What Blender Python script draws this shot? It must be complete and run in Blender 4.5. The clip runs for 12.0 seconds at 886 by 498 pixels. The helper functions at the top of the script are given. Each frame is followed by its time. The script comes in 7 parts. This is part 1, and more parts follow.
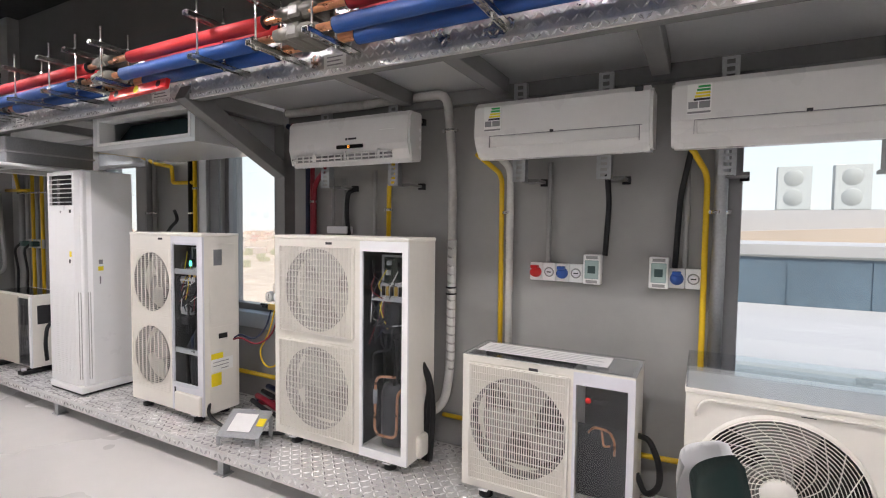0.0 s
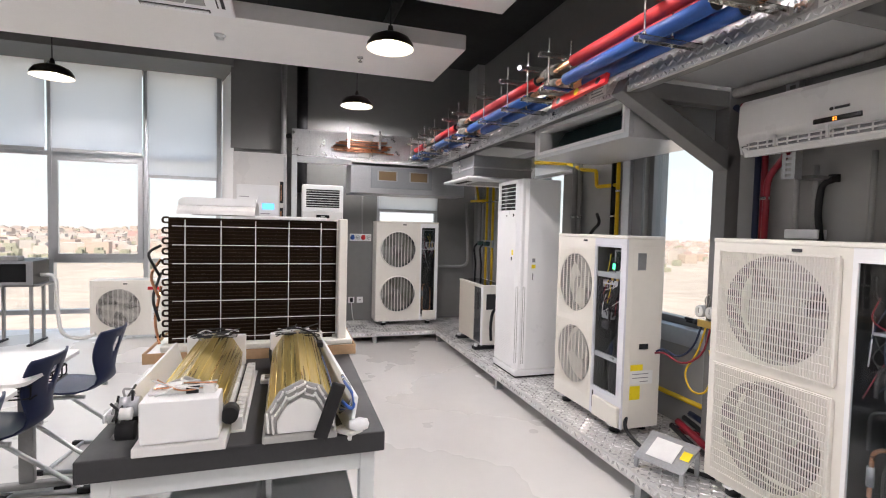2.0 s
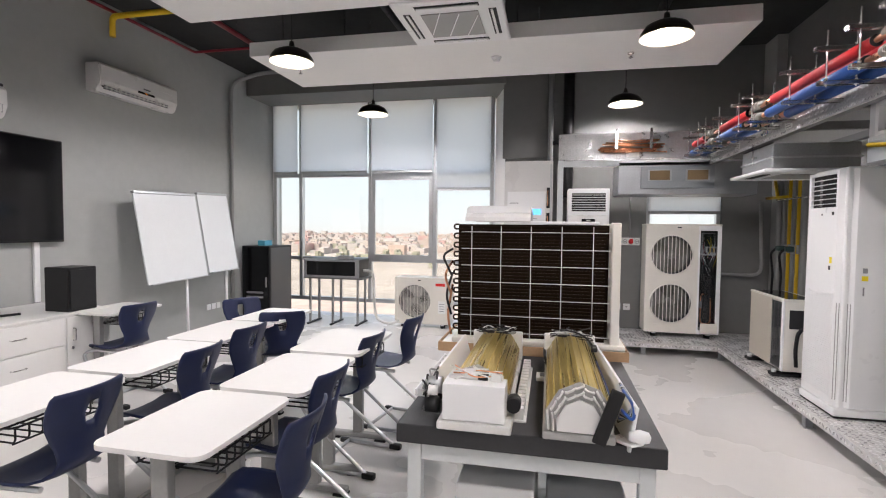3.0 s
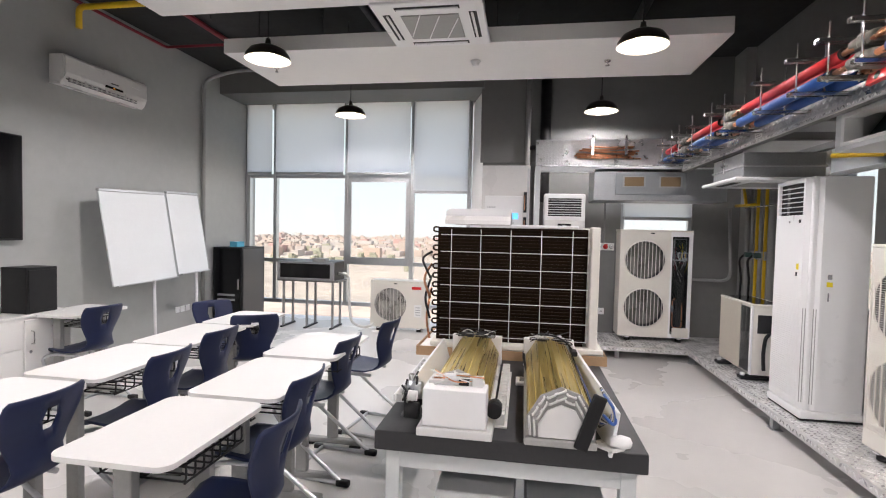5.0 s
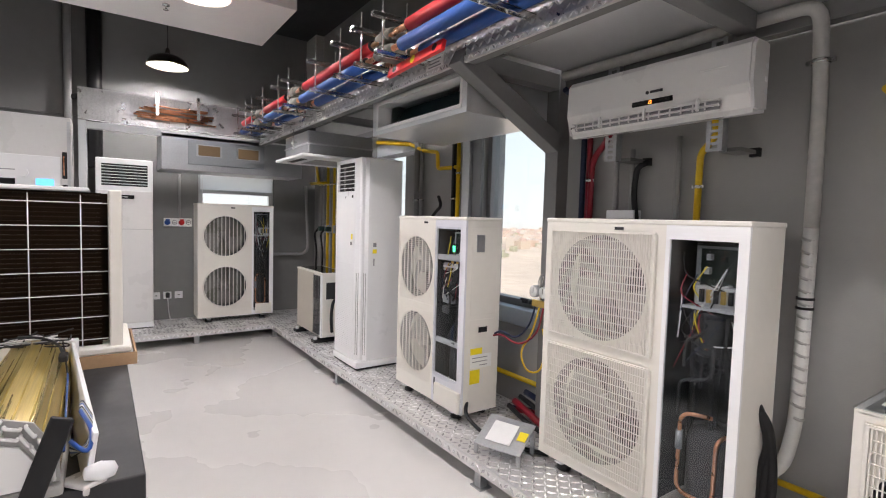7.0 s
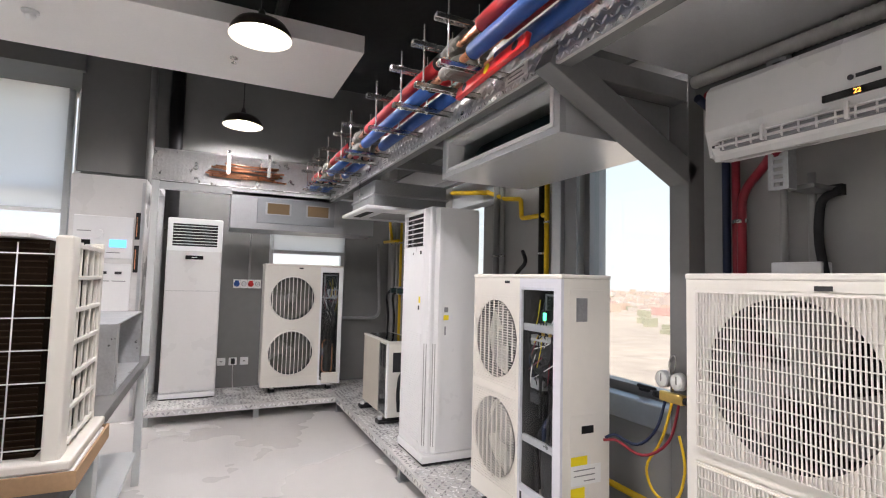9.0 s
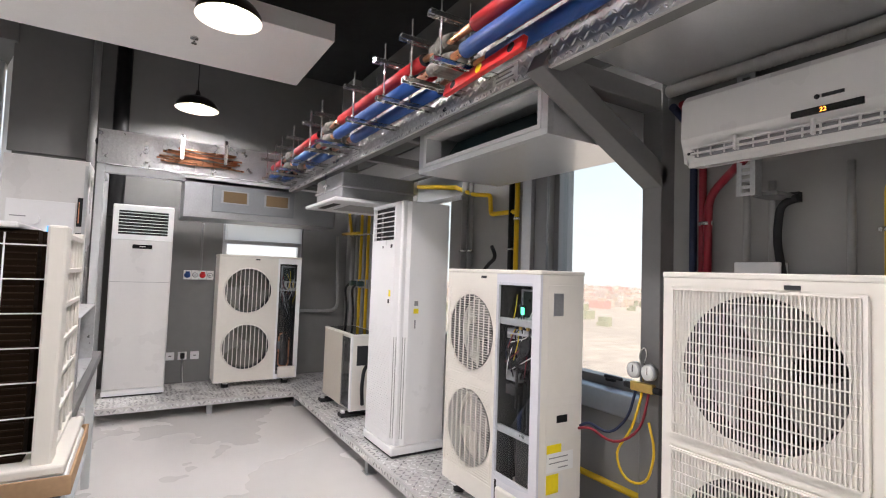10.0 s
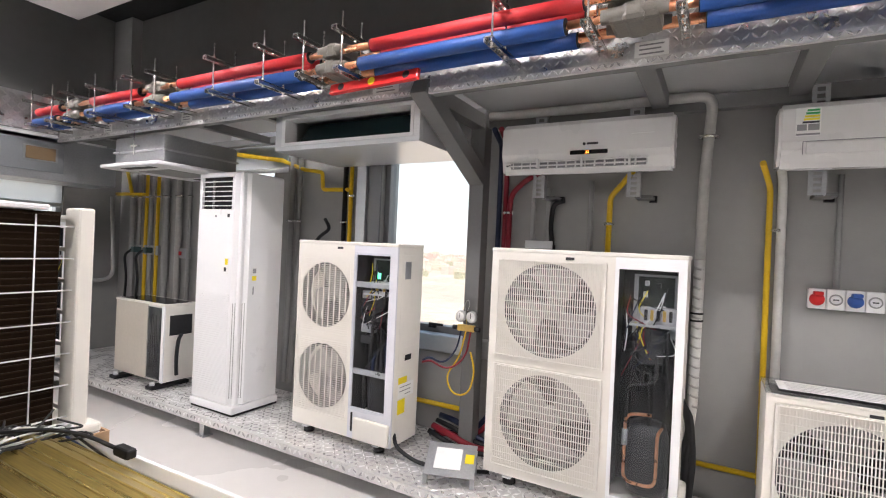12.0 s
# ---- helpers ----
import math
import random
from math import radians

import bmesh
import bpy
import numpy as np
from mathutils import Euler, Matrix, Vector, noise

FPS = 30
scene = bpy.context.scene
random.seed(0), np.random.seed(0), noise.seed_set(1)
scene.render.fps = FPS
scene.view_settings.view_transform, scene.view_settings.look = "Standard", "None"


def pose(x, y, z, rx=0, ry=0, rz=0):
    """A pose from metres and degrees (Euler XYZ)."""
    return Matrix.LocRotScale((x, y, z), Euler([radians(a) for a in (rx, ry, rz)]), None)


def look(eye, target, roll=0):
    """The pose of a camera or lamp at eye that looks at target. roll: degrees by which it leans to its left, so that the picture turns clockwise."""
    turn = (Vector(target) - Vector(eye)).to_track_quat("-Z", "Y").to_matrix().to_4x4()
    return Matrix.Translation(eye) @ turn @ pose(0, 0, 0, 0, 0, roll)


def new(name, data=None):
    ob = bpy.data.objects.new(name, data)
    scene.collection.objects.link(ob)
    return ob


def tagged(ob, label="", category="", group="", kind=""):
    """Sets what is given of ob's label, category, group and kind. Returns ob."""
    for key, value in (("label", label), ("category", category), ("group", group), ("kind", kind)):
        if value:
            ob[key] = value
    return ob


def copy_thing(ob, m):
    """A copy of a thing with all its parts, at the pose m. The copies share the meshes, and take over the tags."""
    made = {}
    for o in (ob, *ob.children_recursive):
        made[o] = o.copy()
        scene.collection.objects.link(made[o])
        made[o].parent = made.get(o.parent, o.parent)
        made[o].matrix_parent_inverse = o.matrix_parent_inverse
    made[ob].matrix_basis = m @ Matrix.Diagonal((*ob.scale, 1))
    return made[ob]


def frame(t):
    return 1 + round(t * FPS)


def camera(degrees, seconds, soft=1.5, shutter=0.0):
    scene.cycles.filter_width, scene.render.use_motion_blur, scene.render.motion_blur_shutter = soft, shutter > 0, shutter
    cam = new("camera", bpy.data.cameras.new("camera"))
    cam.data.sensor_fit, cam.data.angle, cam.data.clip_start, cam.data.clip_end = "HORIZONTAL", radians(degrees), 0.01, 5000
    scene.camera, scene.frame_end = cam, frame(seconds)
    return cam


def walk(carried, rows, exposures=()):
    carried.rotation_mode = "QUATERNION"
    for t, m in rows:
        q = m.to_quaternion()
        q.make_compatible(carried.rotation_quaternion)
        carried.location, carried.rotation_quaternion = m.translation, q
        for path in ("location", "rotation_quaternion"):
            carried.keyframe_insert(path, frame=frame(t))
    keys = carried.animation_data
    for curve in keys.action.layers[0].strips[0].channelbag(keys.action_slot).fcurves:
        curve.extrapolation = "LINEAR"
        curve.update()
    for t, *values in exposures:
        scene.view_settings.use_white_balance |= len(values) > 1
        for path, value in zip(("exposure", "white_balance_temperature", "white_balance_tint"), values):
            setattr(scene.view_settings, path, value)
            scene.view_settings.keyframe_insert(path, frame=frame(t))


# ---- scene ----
cam = camera(84.2, 12.0, 1.1, 0.0)
PATH = [
    (0, (0.079, 0.078, 1.54), (-0.859, 1.842, 1.444), 0.7),
    (0.5, (0.06, 0.124, 1.501), (-1.176, 1.694, 1.412), 1.1),
    (1, (-0.066, 0.178, 1.496), (-1.538, 1.529, 1.4), 1.4),
    (1.5, (-0.215, 0.186, 1.496), (-1.92, 1.226, 1.401), 1.6),
    (2, (-0.279, 0.166, 1.489), (-2.184, 0.769, 1.401), 1.4),
    (2.5, (-0.278, 0.145, 1.49), (-2.275, 0.189, 1.403), 1.0),
    (3, (-0.26, 0.112, 1.491), (-2.213, -0.312, 1.4), 0.6),
    (3.2, (-0.247, 0.092, 1.487), (-2.164, -0.47, 1.395), 0.8),
    (3.95, (-0.255, 0.06, 1.486), (-2.12, -0.70, 1.4), 0.9),
    (4.8, (-0.276, 0.07, 1.486), (-2.208, -0.442, 1.409), 1.1),
    (5, (-0.285, 0.088, 1.486), (-2.257, -0.238, 1.411), 1.3),
    (5.5, (-0.293, 0.136, 1.487), (-2.287, 0.26, 1.404), 1.6),
    (6, (-0.327, 0.19, 1.479), (-2.235, 0.781, 1.371), 1.8),
    (6.5, (-0.37, 0.255, 1.46), (-2.145, 1.167, 1.322), 1.7),
    (6.7, (-0.409, 0.304, 1.452), (-2.137, 1.299, 1.305), 1.6),
    (7.5, (-0.68, 0.48, 1.434), (-2.205, 1.775, 1.375), 1.7),
    (8.3, (-0.953, 0.639, 1.422), (-2.585, 1.796, 1.453), 1.7),
    (8.5, (-1.008, 0.675, 1.427), (-2.697, 1.744, 1.495), 1.5),
    (9, (-1.081, 0.768, 1.426), (-2.89, 1.613, 1.55), 1.4),
    (9.5, (-1.102, 0.79, 1.425), (-2.898, 1.659, 1.563), 1.3),
    (10, (-1.142, 0.596, 1.433), (-2.846, 1.637, 1.532), 2.0),
    (10.5, (-1.145, 0.425, 1.438), (-2.761, 1.6, 1.517), 3.6),
    (11, (-1.077, 0.214, 1.446), (-2.563, 1.548, 1.548), 3.3),
    (11.5, (-1.127, -0.009, 1.462), (-2.409, 1.525, 1.528), 2.4),
    (12, (-1.196, -0.247, 1.46), (-2.177, 1.496, 1.45), 2.6),
]
EXPOSURE = [(0, 1.12), (0.5, 1.18), (1.5, 1.32), (2.5, 1.06), (3, 1.06), (5, 1.12), (6.5, 1.1), (8.5, 1.17), (9.5, 1.2), (10.5, 1.2), (12, 1.42)]
walk(cam, [(t, look(eye, target, roll)) for t, eye, target, roll in PATH], EXPOSURE)

# world, sun and daylight
world = bpy.data.worlds.new("sky_world")
scene.world = world
world.use_nodes = True
wn = world.node_tree.nodes
sky = wn.new("ShaderNodeTexSky")
sky.sky_type = "NISHITA"
sky.sun_disc = False
sky.sun_elevation = radians(52)
sky.sun_rotation = radians(135)
sky.dust_density = 3.0
sky.air_density = 1.2
wn["Background"].inputs["Strength"].default_value = 0.15
world.node_tree.links.new(sky.outputs[0], wn["Background"].inputs["Color"])
sun_data = bpy.data.lights.new("sun", "SUN")
sun_data.energy, sun_data.angle, sun_data.color = 2.2, radians(0.5), (1.0, 0.95, 0.87)
sun = new("sun", sun_data)
sun.matrix_world = look((20, -20, 36), (0, 0, 0))
LAMP_W = 56.0


# ------------------------------------------------------------ materials
def mat(name, col, rough=0.5, metal=0.0, var=0.08, scale=6.0, bump=0.0, bscale=80.0, trans=0.0, ior=1.45, emit=None, power=0.0, alpha=1.0, stretch=(1, 1, 1), rvar=0.1):
    m = bpy.data.materials.new(name)
    m.use_nodes = True
    n, l = m.node_tree.nodes, m.node_tree.links
    b = n["Principled BSDF"]
    b.inputs["Metallic"].default_value = metal
    b.inputs["IOR"].default_value = ior
    b.inputs["Transmission Weight"].default_value = trans
    b.inputs["Alpha"].default_value = alpha
    tc, mp = n.new("ShaderNodeTexCoord"), n.new("ShaderNodeMapping")
    mp.inputs["Scale"].default_value = stretch
    l.new(tc.outputs["Object"], mp.inputs["Vector"])
    n1, n2 = n.new("ShaderNodeTexNoise"), n.new("ShaderNodeTexNoise")
    n1.inputs["Scale"].default_value, n1.inputs["Detail"].default_value = scale, 4
    n2.inputs["Scale"].default_value, n2.inputs["Detail"].default_value = scale * 9, 3
    l.new(mp.outputs[0], n1.inputs["Vector"])
    l.new(mp.outputs[0], n2.inputs["Vector"])
    add = n.new("ShaderNodeMath")
    add.operation = "ADD"
    l.new(n1.outputs["Fac"], add.inputs[0])
    l.new(n2.outputs["Fac"], add.inputs[1])
    ramp = n.new("ShaderNodeMapRange")
    ramp.inputs["From Min"].default_value, ramp.inputs["From Max"].default_value = 0.6, 1.4
    ramp.inputs["To Min"].default_value, ramp.inputs["To Max"].default_value = 1 - var, 1 + var
    l.new(add.outputs[0], ramp.inputs["Value"])
    mul = n.new("ShaderNodeVectorMath")
    mul.operation = "SCALE"
    mul.inputs[0].default_value = col[:3]
    l.new(ramp.outputs[0], mul.inputs["Scale"])
    l.new(mul.outputs[0], b.inputs["Base Color"])
    rr = n.new("ShaderNodeMapRange")
    rr.inputs["From Min"].default_value, rr.inputs["From Max"].default_value = 0.3, 0.7
    rr.inputs["To Min"].default_value, rr.inputs["To Max"].default_value = max(0.02, rough - rvar * rough), min(1, rough + rvar * rough * 1.5)
    l.new(n1.outputs["Fac"], rr.inputs["Value"])
    l.new(rr.outputs[0], b.inputs["Roughness"])
    if bump:
        nb, bp = n.new("ShaderNodeTexNoise"), n.new("ShaderNodeBump")
        nb.inputs["Scale"].default_value, nb.inputs["Detail"].default_value = bscale, 3
        l.new(mp.outputs[0], nb.inputs["Vector"])
        bp.inputs["Strength"].default_value, bp.inputs["Distance"].default_value = bump, 0.004
        l.new(nb.outputs["Fac"], bp.inputs["Height"])
        l.new(bp.outputs[0], b.inputs["Normal"])
    if emit:
        b.inputs["Emission Color"].default_value = (*emit, 1)
        b.inputs["Emission Strength"].default_value = power
    return m


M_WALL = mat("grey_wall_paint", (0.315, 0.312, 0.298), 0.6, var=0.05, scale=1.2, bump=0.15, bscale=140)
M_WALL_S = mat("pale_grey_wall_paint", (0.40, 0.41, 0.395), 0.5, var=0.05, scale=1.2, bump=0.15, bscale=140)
# Wall grey darkened for the west end; the lamps' falloff is in the colour.
M_WALL_W = mat("shaded_grey_wall_paint", (0.20, 0.20, 0.193), 0.6, var=0.06, scale=1.2, bump=0.15, bscale=140)
M_BRONZE_T = mat("bronze_tube", (0.024, 0.014, 0.008), 0.5, ior=1.2)
M_DARK = mat("dark_grey_ceiling_paint", (0.025, 0.025, 0.026), 0.85, var=0.2, scale=2)
M_WALL_UP = mat("dark_grey_wall_paint", (0.165, 0.165, 0.158), 0.65, var=0.06, scale=1.2, bump=0.1, bscale=140)
M_FLOOR = mat("pale_epoxy_floor", (0.72, 0.70, 0.675), 0.27, var=0.025, scale=0.9, bump=0.01, bscale=30, rvar=0.05)
M_PANEL = mat("white_ceiling_board", (0.82, 0.81, 0.79), 0.7, var=0.02)
M_CREAM = mat("cream_painted_steel", (0.76, 0.73, 0.665), 0.38, var=0.025, scale=3, bump=0.04, bscale=220)
M_CREAM2 = mat("warm_white_grille_plastic", (0.76, 0.73, 0.67), 0.42, var=0.03, scale=4)
M_WHITE = mat("white_plastic", (0.82, 0.82, 0.82), 0.3, var=0.015, scale=3)
M_WHITE_WARM = mat("warm_white_plastic", (0.70, 0.69, 0.675), 0.28, var=0.02, scale=3)
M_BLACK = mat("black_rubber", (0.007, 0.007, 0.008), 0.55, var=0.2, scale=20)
M_BLACK_GLOSS = mat("gloss_black", (0.004, 0.004, 0.005), 0.1, var=0.1)
# Coil fins coloured near black to carry the shade of the fan cavity.
M_CAVITY = mat("cavity_shaded_fins", (0.016, 0.015, 0.013), 0.6, var=0.3, scale=30, stretch=(30, 1, 1))
M_FAN = mat("grey_fan_plastic", (0.25, 0.243, 0.222), 0.45, var=0.08)
M_STEEL = mat("grey_painted_steel", (0.155, 0.155, 0.152), 0.42, var=0.06, scale=5)
M_GALV = mat("galvanised_sheet", (0.58, 0.59, 0.60), 0.38, metal=0.7, var=0.14, scale=9, bump=0.05, bscale=50, rvar=0.35)
M_GALV_DULL = mat("dull_galvanised_sheet", (0.40, 0.41, 0.42), 0.40, metal=0.7, var=0.15, scale=9, bump=0.05, bscale=50, rvar=0.3)
M_DUCT = mat("spangled_galvanised_duct", (0.70, 0.71, 0.72), 0.32, metal=0.7, var=0.04, scale=14, bump=0.006, bscale=18, rvar=0.08)
M_FILM = mat("pale_lilac_film", (0.66, 0.66, 0.70), 0.3, var=0.03)
M_TRAY = mat("bright_tread_plate", (0.52, 0.52, 0.52), 0.36, metal=0.8, var=0.2, scale=8, bump=0.06, bscale=90, rvar=0.4)
M_CHECK = mat("aluminium_tread_plate", (0.80, 0.795, 0.79), 0.24, metal=0.6, var=0.12, scale=7, bump=0.08, bscale=120, rvar=0.4)
M_DECK = mat("worn_aluminium_sheet", (0.62, 0.61, 0.60), 0.42, metal=0.45, var=0.14, scale=7, bump=0.05, bscale=120, rvar=0.3)
M_ALU = mat("aluminium_profile", (0.58, 0.59, 0.60), 0.35, metal=0.9, var=0.05)
M_CHROME = mat("bright_zinc", (0.72, 0.72, 0.70), 0.2, metal=1.0, var=0.1)
M_COPPER = mat("copper_tube", (0.75, 0.36, 0.20), 0.28, metal=1.0, var=0.2, scale=20)
M_RED = mat("red_foam_insulation", (0.46, 0.02, 0.025), 0.55, var=0.12, scale=15, bump=0.1)
M_BLUE = mat("blue_foam_insulation", (0.012, 0.062, 0.24), 0.5, var=0.12, scale=15, bump=0.1)
M_NAVY = mat("dark_blue_hose", (0.008, 0.016, 0.05), 0.5)
M_REDHOSE = mat("red_hose", (0.22, 0.008, 0.020), 0.4, var=0.08)
M_YELLOW = mat("yellow_gas_pipe", (0.72, 0.47, 0.015), 0.4, var=0.08, scale=12)
M_GREYPIPE = mat("grey_pvc_pipe", (0.30, 0.30, 0.29), 0.4, var=0.08)
M_WRAP = mat("wrapped_grey_tape", (0.42, 0.41, 0.385), 0.5, var=0.15, scale=3, bump=0.2, bscale=25)
M_WRAPW = mat("wrapped_pale_tape", (0.66, 0.65, 0.62), 0.5, var=0.12, scale=3, bump=0.2, bscale=25)
M_LABELW = mat("white_paper_label", (0.82, 0.82, 0.80), 0.5, var=0.04, scale=30)
M_LABELY = mat("yellow_label", (0.85, 0.68, 0.02), 0.45, var=0.05)
M_INK = mat("dark_print", (0.03, 0.03, 0.033), 0.5)
M_GREYINK = mat("grey_print", (0.25, 0.25, 0.26), 0.5)
M_GREEN = mat("green_print", (0.04, 0.35, 0.10), 0.5)
M_REDPL = mat("red_plastic", (0.60, 0.02, 0.02), 0.3, var=0.05)
M_BLUEPL = mat("blue_plastic", (0.03, 0.09, 0.33), 0.3, var=0.05)
M_CHAIR = mat("navy_chair_plastic", (0.008, 0.015, 0.058), 0.4, var=0.1, scale=4, bump=0.1, bscale=300)
M_DESK = mat("white_desk_laminate", (0.80, 0.79, 0.77), 0.4, var=0.015)
M_TOP = mat("dark_grey_worktop", (0.030, 0.030, 0.032), 0.55, var=0.12, scale=10)
M_BENCH = mat("pale_grey_bench_steel", (0.60, 0.62, 0.62), 0.35, var=0.04)
M_GOLD = mat("gold_hydrophilic_fins", (0.46, 0.35, 0.11), 0.28, metal=0.75, var=0.3, scale=2, bump=0.2, bscale=4, stretch=(0.5, 22, 22), rvar=0.3)
M_ENDPL = mat("pale_grey_end_plate", (0.36, 0.355, 0.34), 0.45, var=0.08, scale=12)
M_FINS = mat("dark_bronze_fins", (0.015, 0.009, 0.005), 0.75, ior=1.15, var=0.35, scale=3, stretch=(1, 1, 50))
M_CARD = mat("brown_cardboard", (0.46, 0.30, 0.17), 0.8, var=0.1, scale=10)
M_BRASS = mat("brass", (0.72, 0.50, 0.16), 0.3, metal=1.0, var=0.1)
M_WIRE_Y = mat("yellow_wire", (0.7, 0.55, 0.03), 0.4)
M_WIRE_W = mat("white_wire", (0.75, 0.75, 0.73), 0.4)
M_PCB = mat("green_circuit_board", (0.006, 0.014, 0.009), 0.6, var=0.4, scale=40)
M_RACK = mat("black_rack_paint", (0.007, 0.007, 0.008), 0.4, var=0.1)
M_RACKS = mat("dark_grey_rack_paint", (0.07, 0.072, 0.075), 0.35, var=0.08)
M_TEAL = mat("blue_tissue_box", (0.10, 0.42, 0.58), 0.5, var=0.1)
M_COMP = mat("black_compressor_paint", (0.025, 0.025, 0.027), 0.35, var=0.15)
M_BOARD = mat("white_marker_board", (0.80, 0.82, 0.83), 0.18, var=0.02)
M_BEIGE = mat("beige_brushed_panel", (0.62, 0.57, 0.49), 0.35, metal=0.3, var=0.06, scale=4)
M_BRONZE = mat("brown_lamp_metal", (0.06, 0.052, 0.045), 0.3, metal=0.6, var=0.1)
M_SHADE_IN = mat("white_lamp_enamel", (0.85, 0.83, 0.80), 0.4, var=0.01)
M_BULB = mat("lit_bulb", (0.9, 0.9, 0.9), 0.5, emit=(1.0, 0.86, 0.66), power=14)
M_SCREEN_B = mat("lit_blue_display", (0.1, 0.3, 0.6), 0.3, emit=(0.12, 0.45, 1.0), power=0.8)
M_DIGIT = mat("lit_amber_digits", (0.8, 0.3, 0.05), 0.4, emit=(1.0, 0.32, 0.04), power=2.5)
M_LED = mat("lit_green_led", (0.1, 0.8, 0.4), 0.4, emit=(0.08, 1.0, 0.45), power=1.6)
M_SAND = mat("dry_sandy_ground", (0.44, 0.35, 0.28), 0.9, var=0.3, scale=0.03)
M_CITY = mat("pale_rendered_facade", (0.52, 0.40, 0.34), 0.8, var=0.25, scale=0.05)
M_SCRUB = mat("dusty_scrub", (0.36, 0.33, 0.24), 0.9, var=0.3, scale=0.3)


def town_tints(m):
    """A plaster colour for each far building, by its own mesh island."""
    n, l = m.node_tree.nodes, m.node_tree.links
    g, r = n.new("ShaderNodeNewGeometry"), n.new("ShaderNodeValToRGB")
    l.new(g.outputs["Random Per Island"], r.inputs[0])
    e = r.color_ramp.elements
    e[0].position, e[0].color = 0.0, (0.50, 0.39, 0.31, 1)
    e[1].position, e[1].color = 1.0, (0.52, 0.31, 0.27, 1)
    for at, c in ((0.3, (0.57, 0.51, 0.47, 1)), (0.55, (0.53, 0.38, 0.30, 1)), (0.8, (0.47, 0.41, 0.37, 1))):
        e.new(at).color = c
    l.new(r.outputs[0], n["Principled BSDF"].inputs["Base Color"])


town_tints(M_CITY)
M_ROOFW = mat("white_roof_membrane", (0.38, 0.36, 0.36), 0.6, var=0.06, scale=0.6)
M_ROOFB = mat("blue_grey_cladding", (0.085, 0.12, 0.155), 0.5, var=0.2, scale=1.5)
M_FRAME = mat("grey_window_frame", (0.20, 0.20, 0.205), 0.35, metal=0.4, var=0.04)
M_JOINT = mat("taupe_foam_cover", (0.15, 0.14, 0.12), 0.4, var=0.15, scale=20, bump=0.2)
M_COIL_P = mat("pale_coil_fins", (0.17, 0.165, 0.14), 0.6, var=0.25, scale=30, stretch=(30, 1, 1))
M_FAN_P = mat("pale_fan_plastic", (0.20, 0.195, 0.175), 0.45, var=0.06)
# Near-black that stands in for the shade inside the service bays.
M_BAY = mat("bay_shade_black", (0.014, 0.014, 0.015), 0.4, var=0.3, scale=8)
M_FARUNIT = mat("far_unit_paint", (0.40, 0.40, 0.39), 0.5, var=0.06)
M_GREENG = mat("dark_green_plastic", (0.035, 0.07, 0.065), 0.35, var=0.1)


def glass(name, tint=(1, 1, 1), rough=0.0, clear=0.97):
    """Clear thin sheet: mostly transparent, with a mirror gloss by angle."""
    m = bpy.data.materials.new(name)
    m.use_nodes = True
    n, l = m.node_tree.nodes, m.node_tree.links
    n.remove(n["Principled BSDF"])
    tr, gl, mx, fr = n.new("ShaderNodeBsdfTransparent"), n.new("ShaderNodeBsdfGlossy"), n.new("ShaderNodeMixShader"), n.new("ShaderNodeLayerWeight")
    pw, sc = n.new("ShaderNodeMath"), n.new("ShaderNodeMath")
    tr.inputs["Color"].default_value = (tint[0] * clear, tint[1] * clear, tint[2] * clear, 1)
    gl.inputs["Roughness"].default_value = rough
    fr.inputs["Blend"].default_value = 0.5
    pw.operation, pw.inputs[1].default_value = "POWER", 4.0
    sc.operation, sc.inputs[1].default_value, sc.inputs[2].default_value = "MULTIPLY_ADD", 0.85, 0.04
    l.new(fr.outputs["Facing"], pw.inputs[0])
    l.new(pw.outputs[0], sc.inputs[0])
    l.new(sc.outputs[0], mx.inputs[0])
    l.new(tr.outputs[0], mx.inputs[1])
    l.new(gl.outputs[0], mx.inputs[2])
    l.new(mx.outputs[0], n["Material Output"].inputs["Surface"])
    return m


def blind_mat():
    m = bpy.data.materials.new("translucent_blind_fabric")
    m.use_nodes = True
    n, l = m.node_tree.nodes, m.node_tree.links
    n.remove(n["Principled BSDF"])
    di, tl, mx, tx = n.new("ShaderNodeBsdfDiffuse"), n.new("ShaderNodeBsdfTranslucent"), n.new("ShaderNodeMixShader"), n.new("ShaderNodeTexNoise")
    tx.inputs["Scale"].default_value = 300
    di.inputs["Color"].default_value = (0.80, 0.82, 0.84, 1)
    tl.inputs["Color"].default_value = (0.92, 0.95, 0.97, 1)
    mx.inputs[0].default_value = 0.82
    l.new(di.outputs[0], mx.inputs[1])
    l.new(tl.outputs[0], mx.inputs[2])
    l.new(mx.outputs[0], n["Material Output"].inputs["Surface"])
    return m


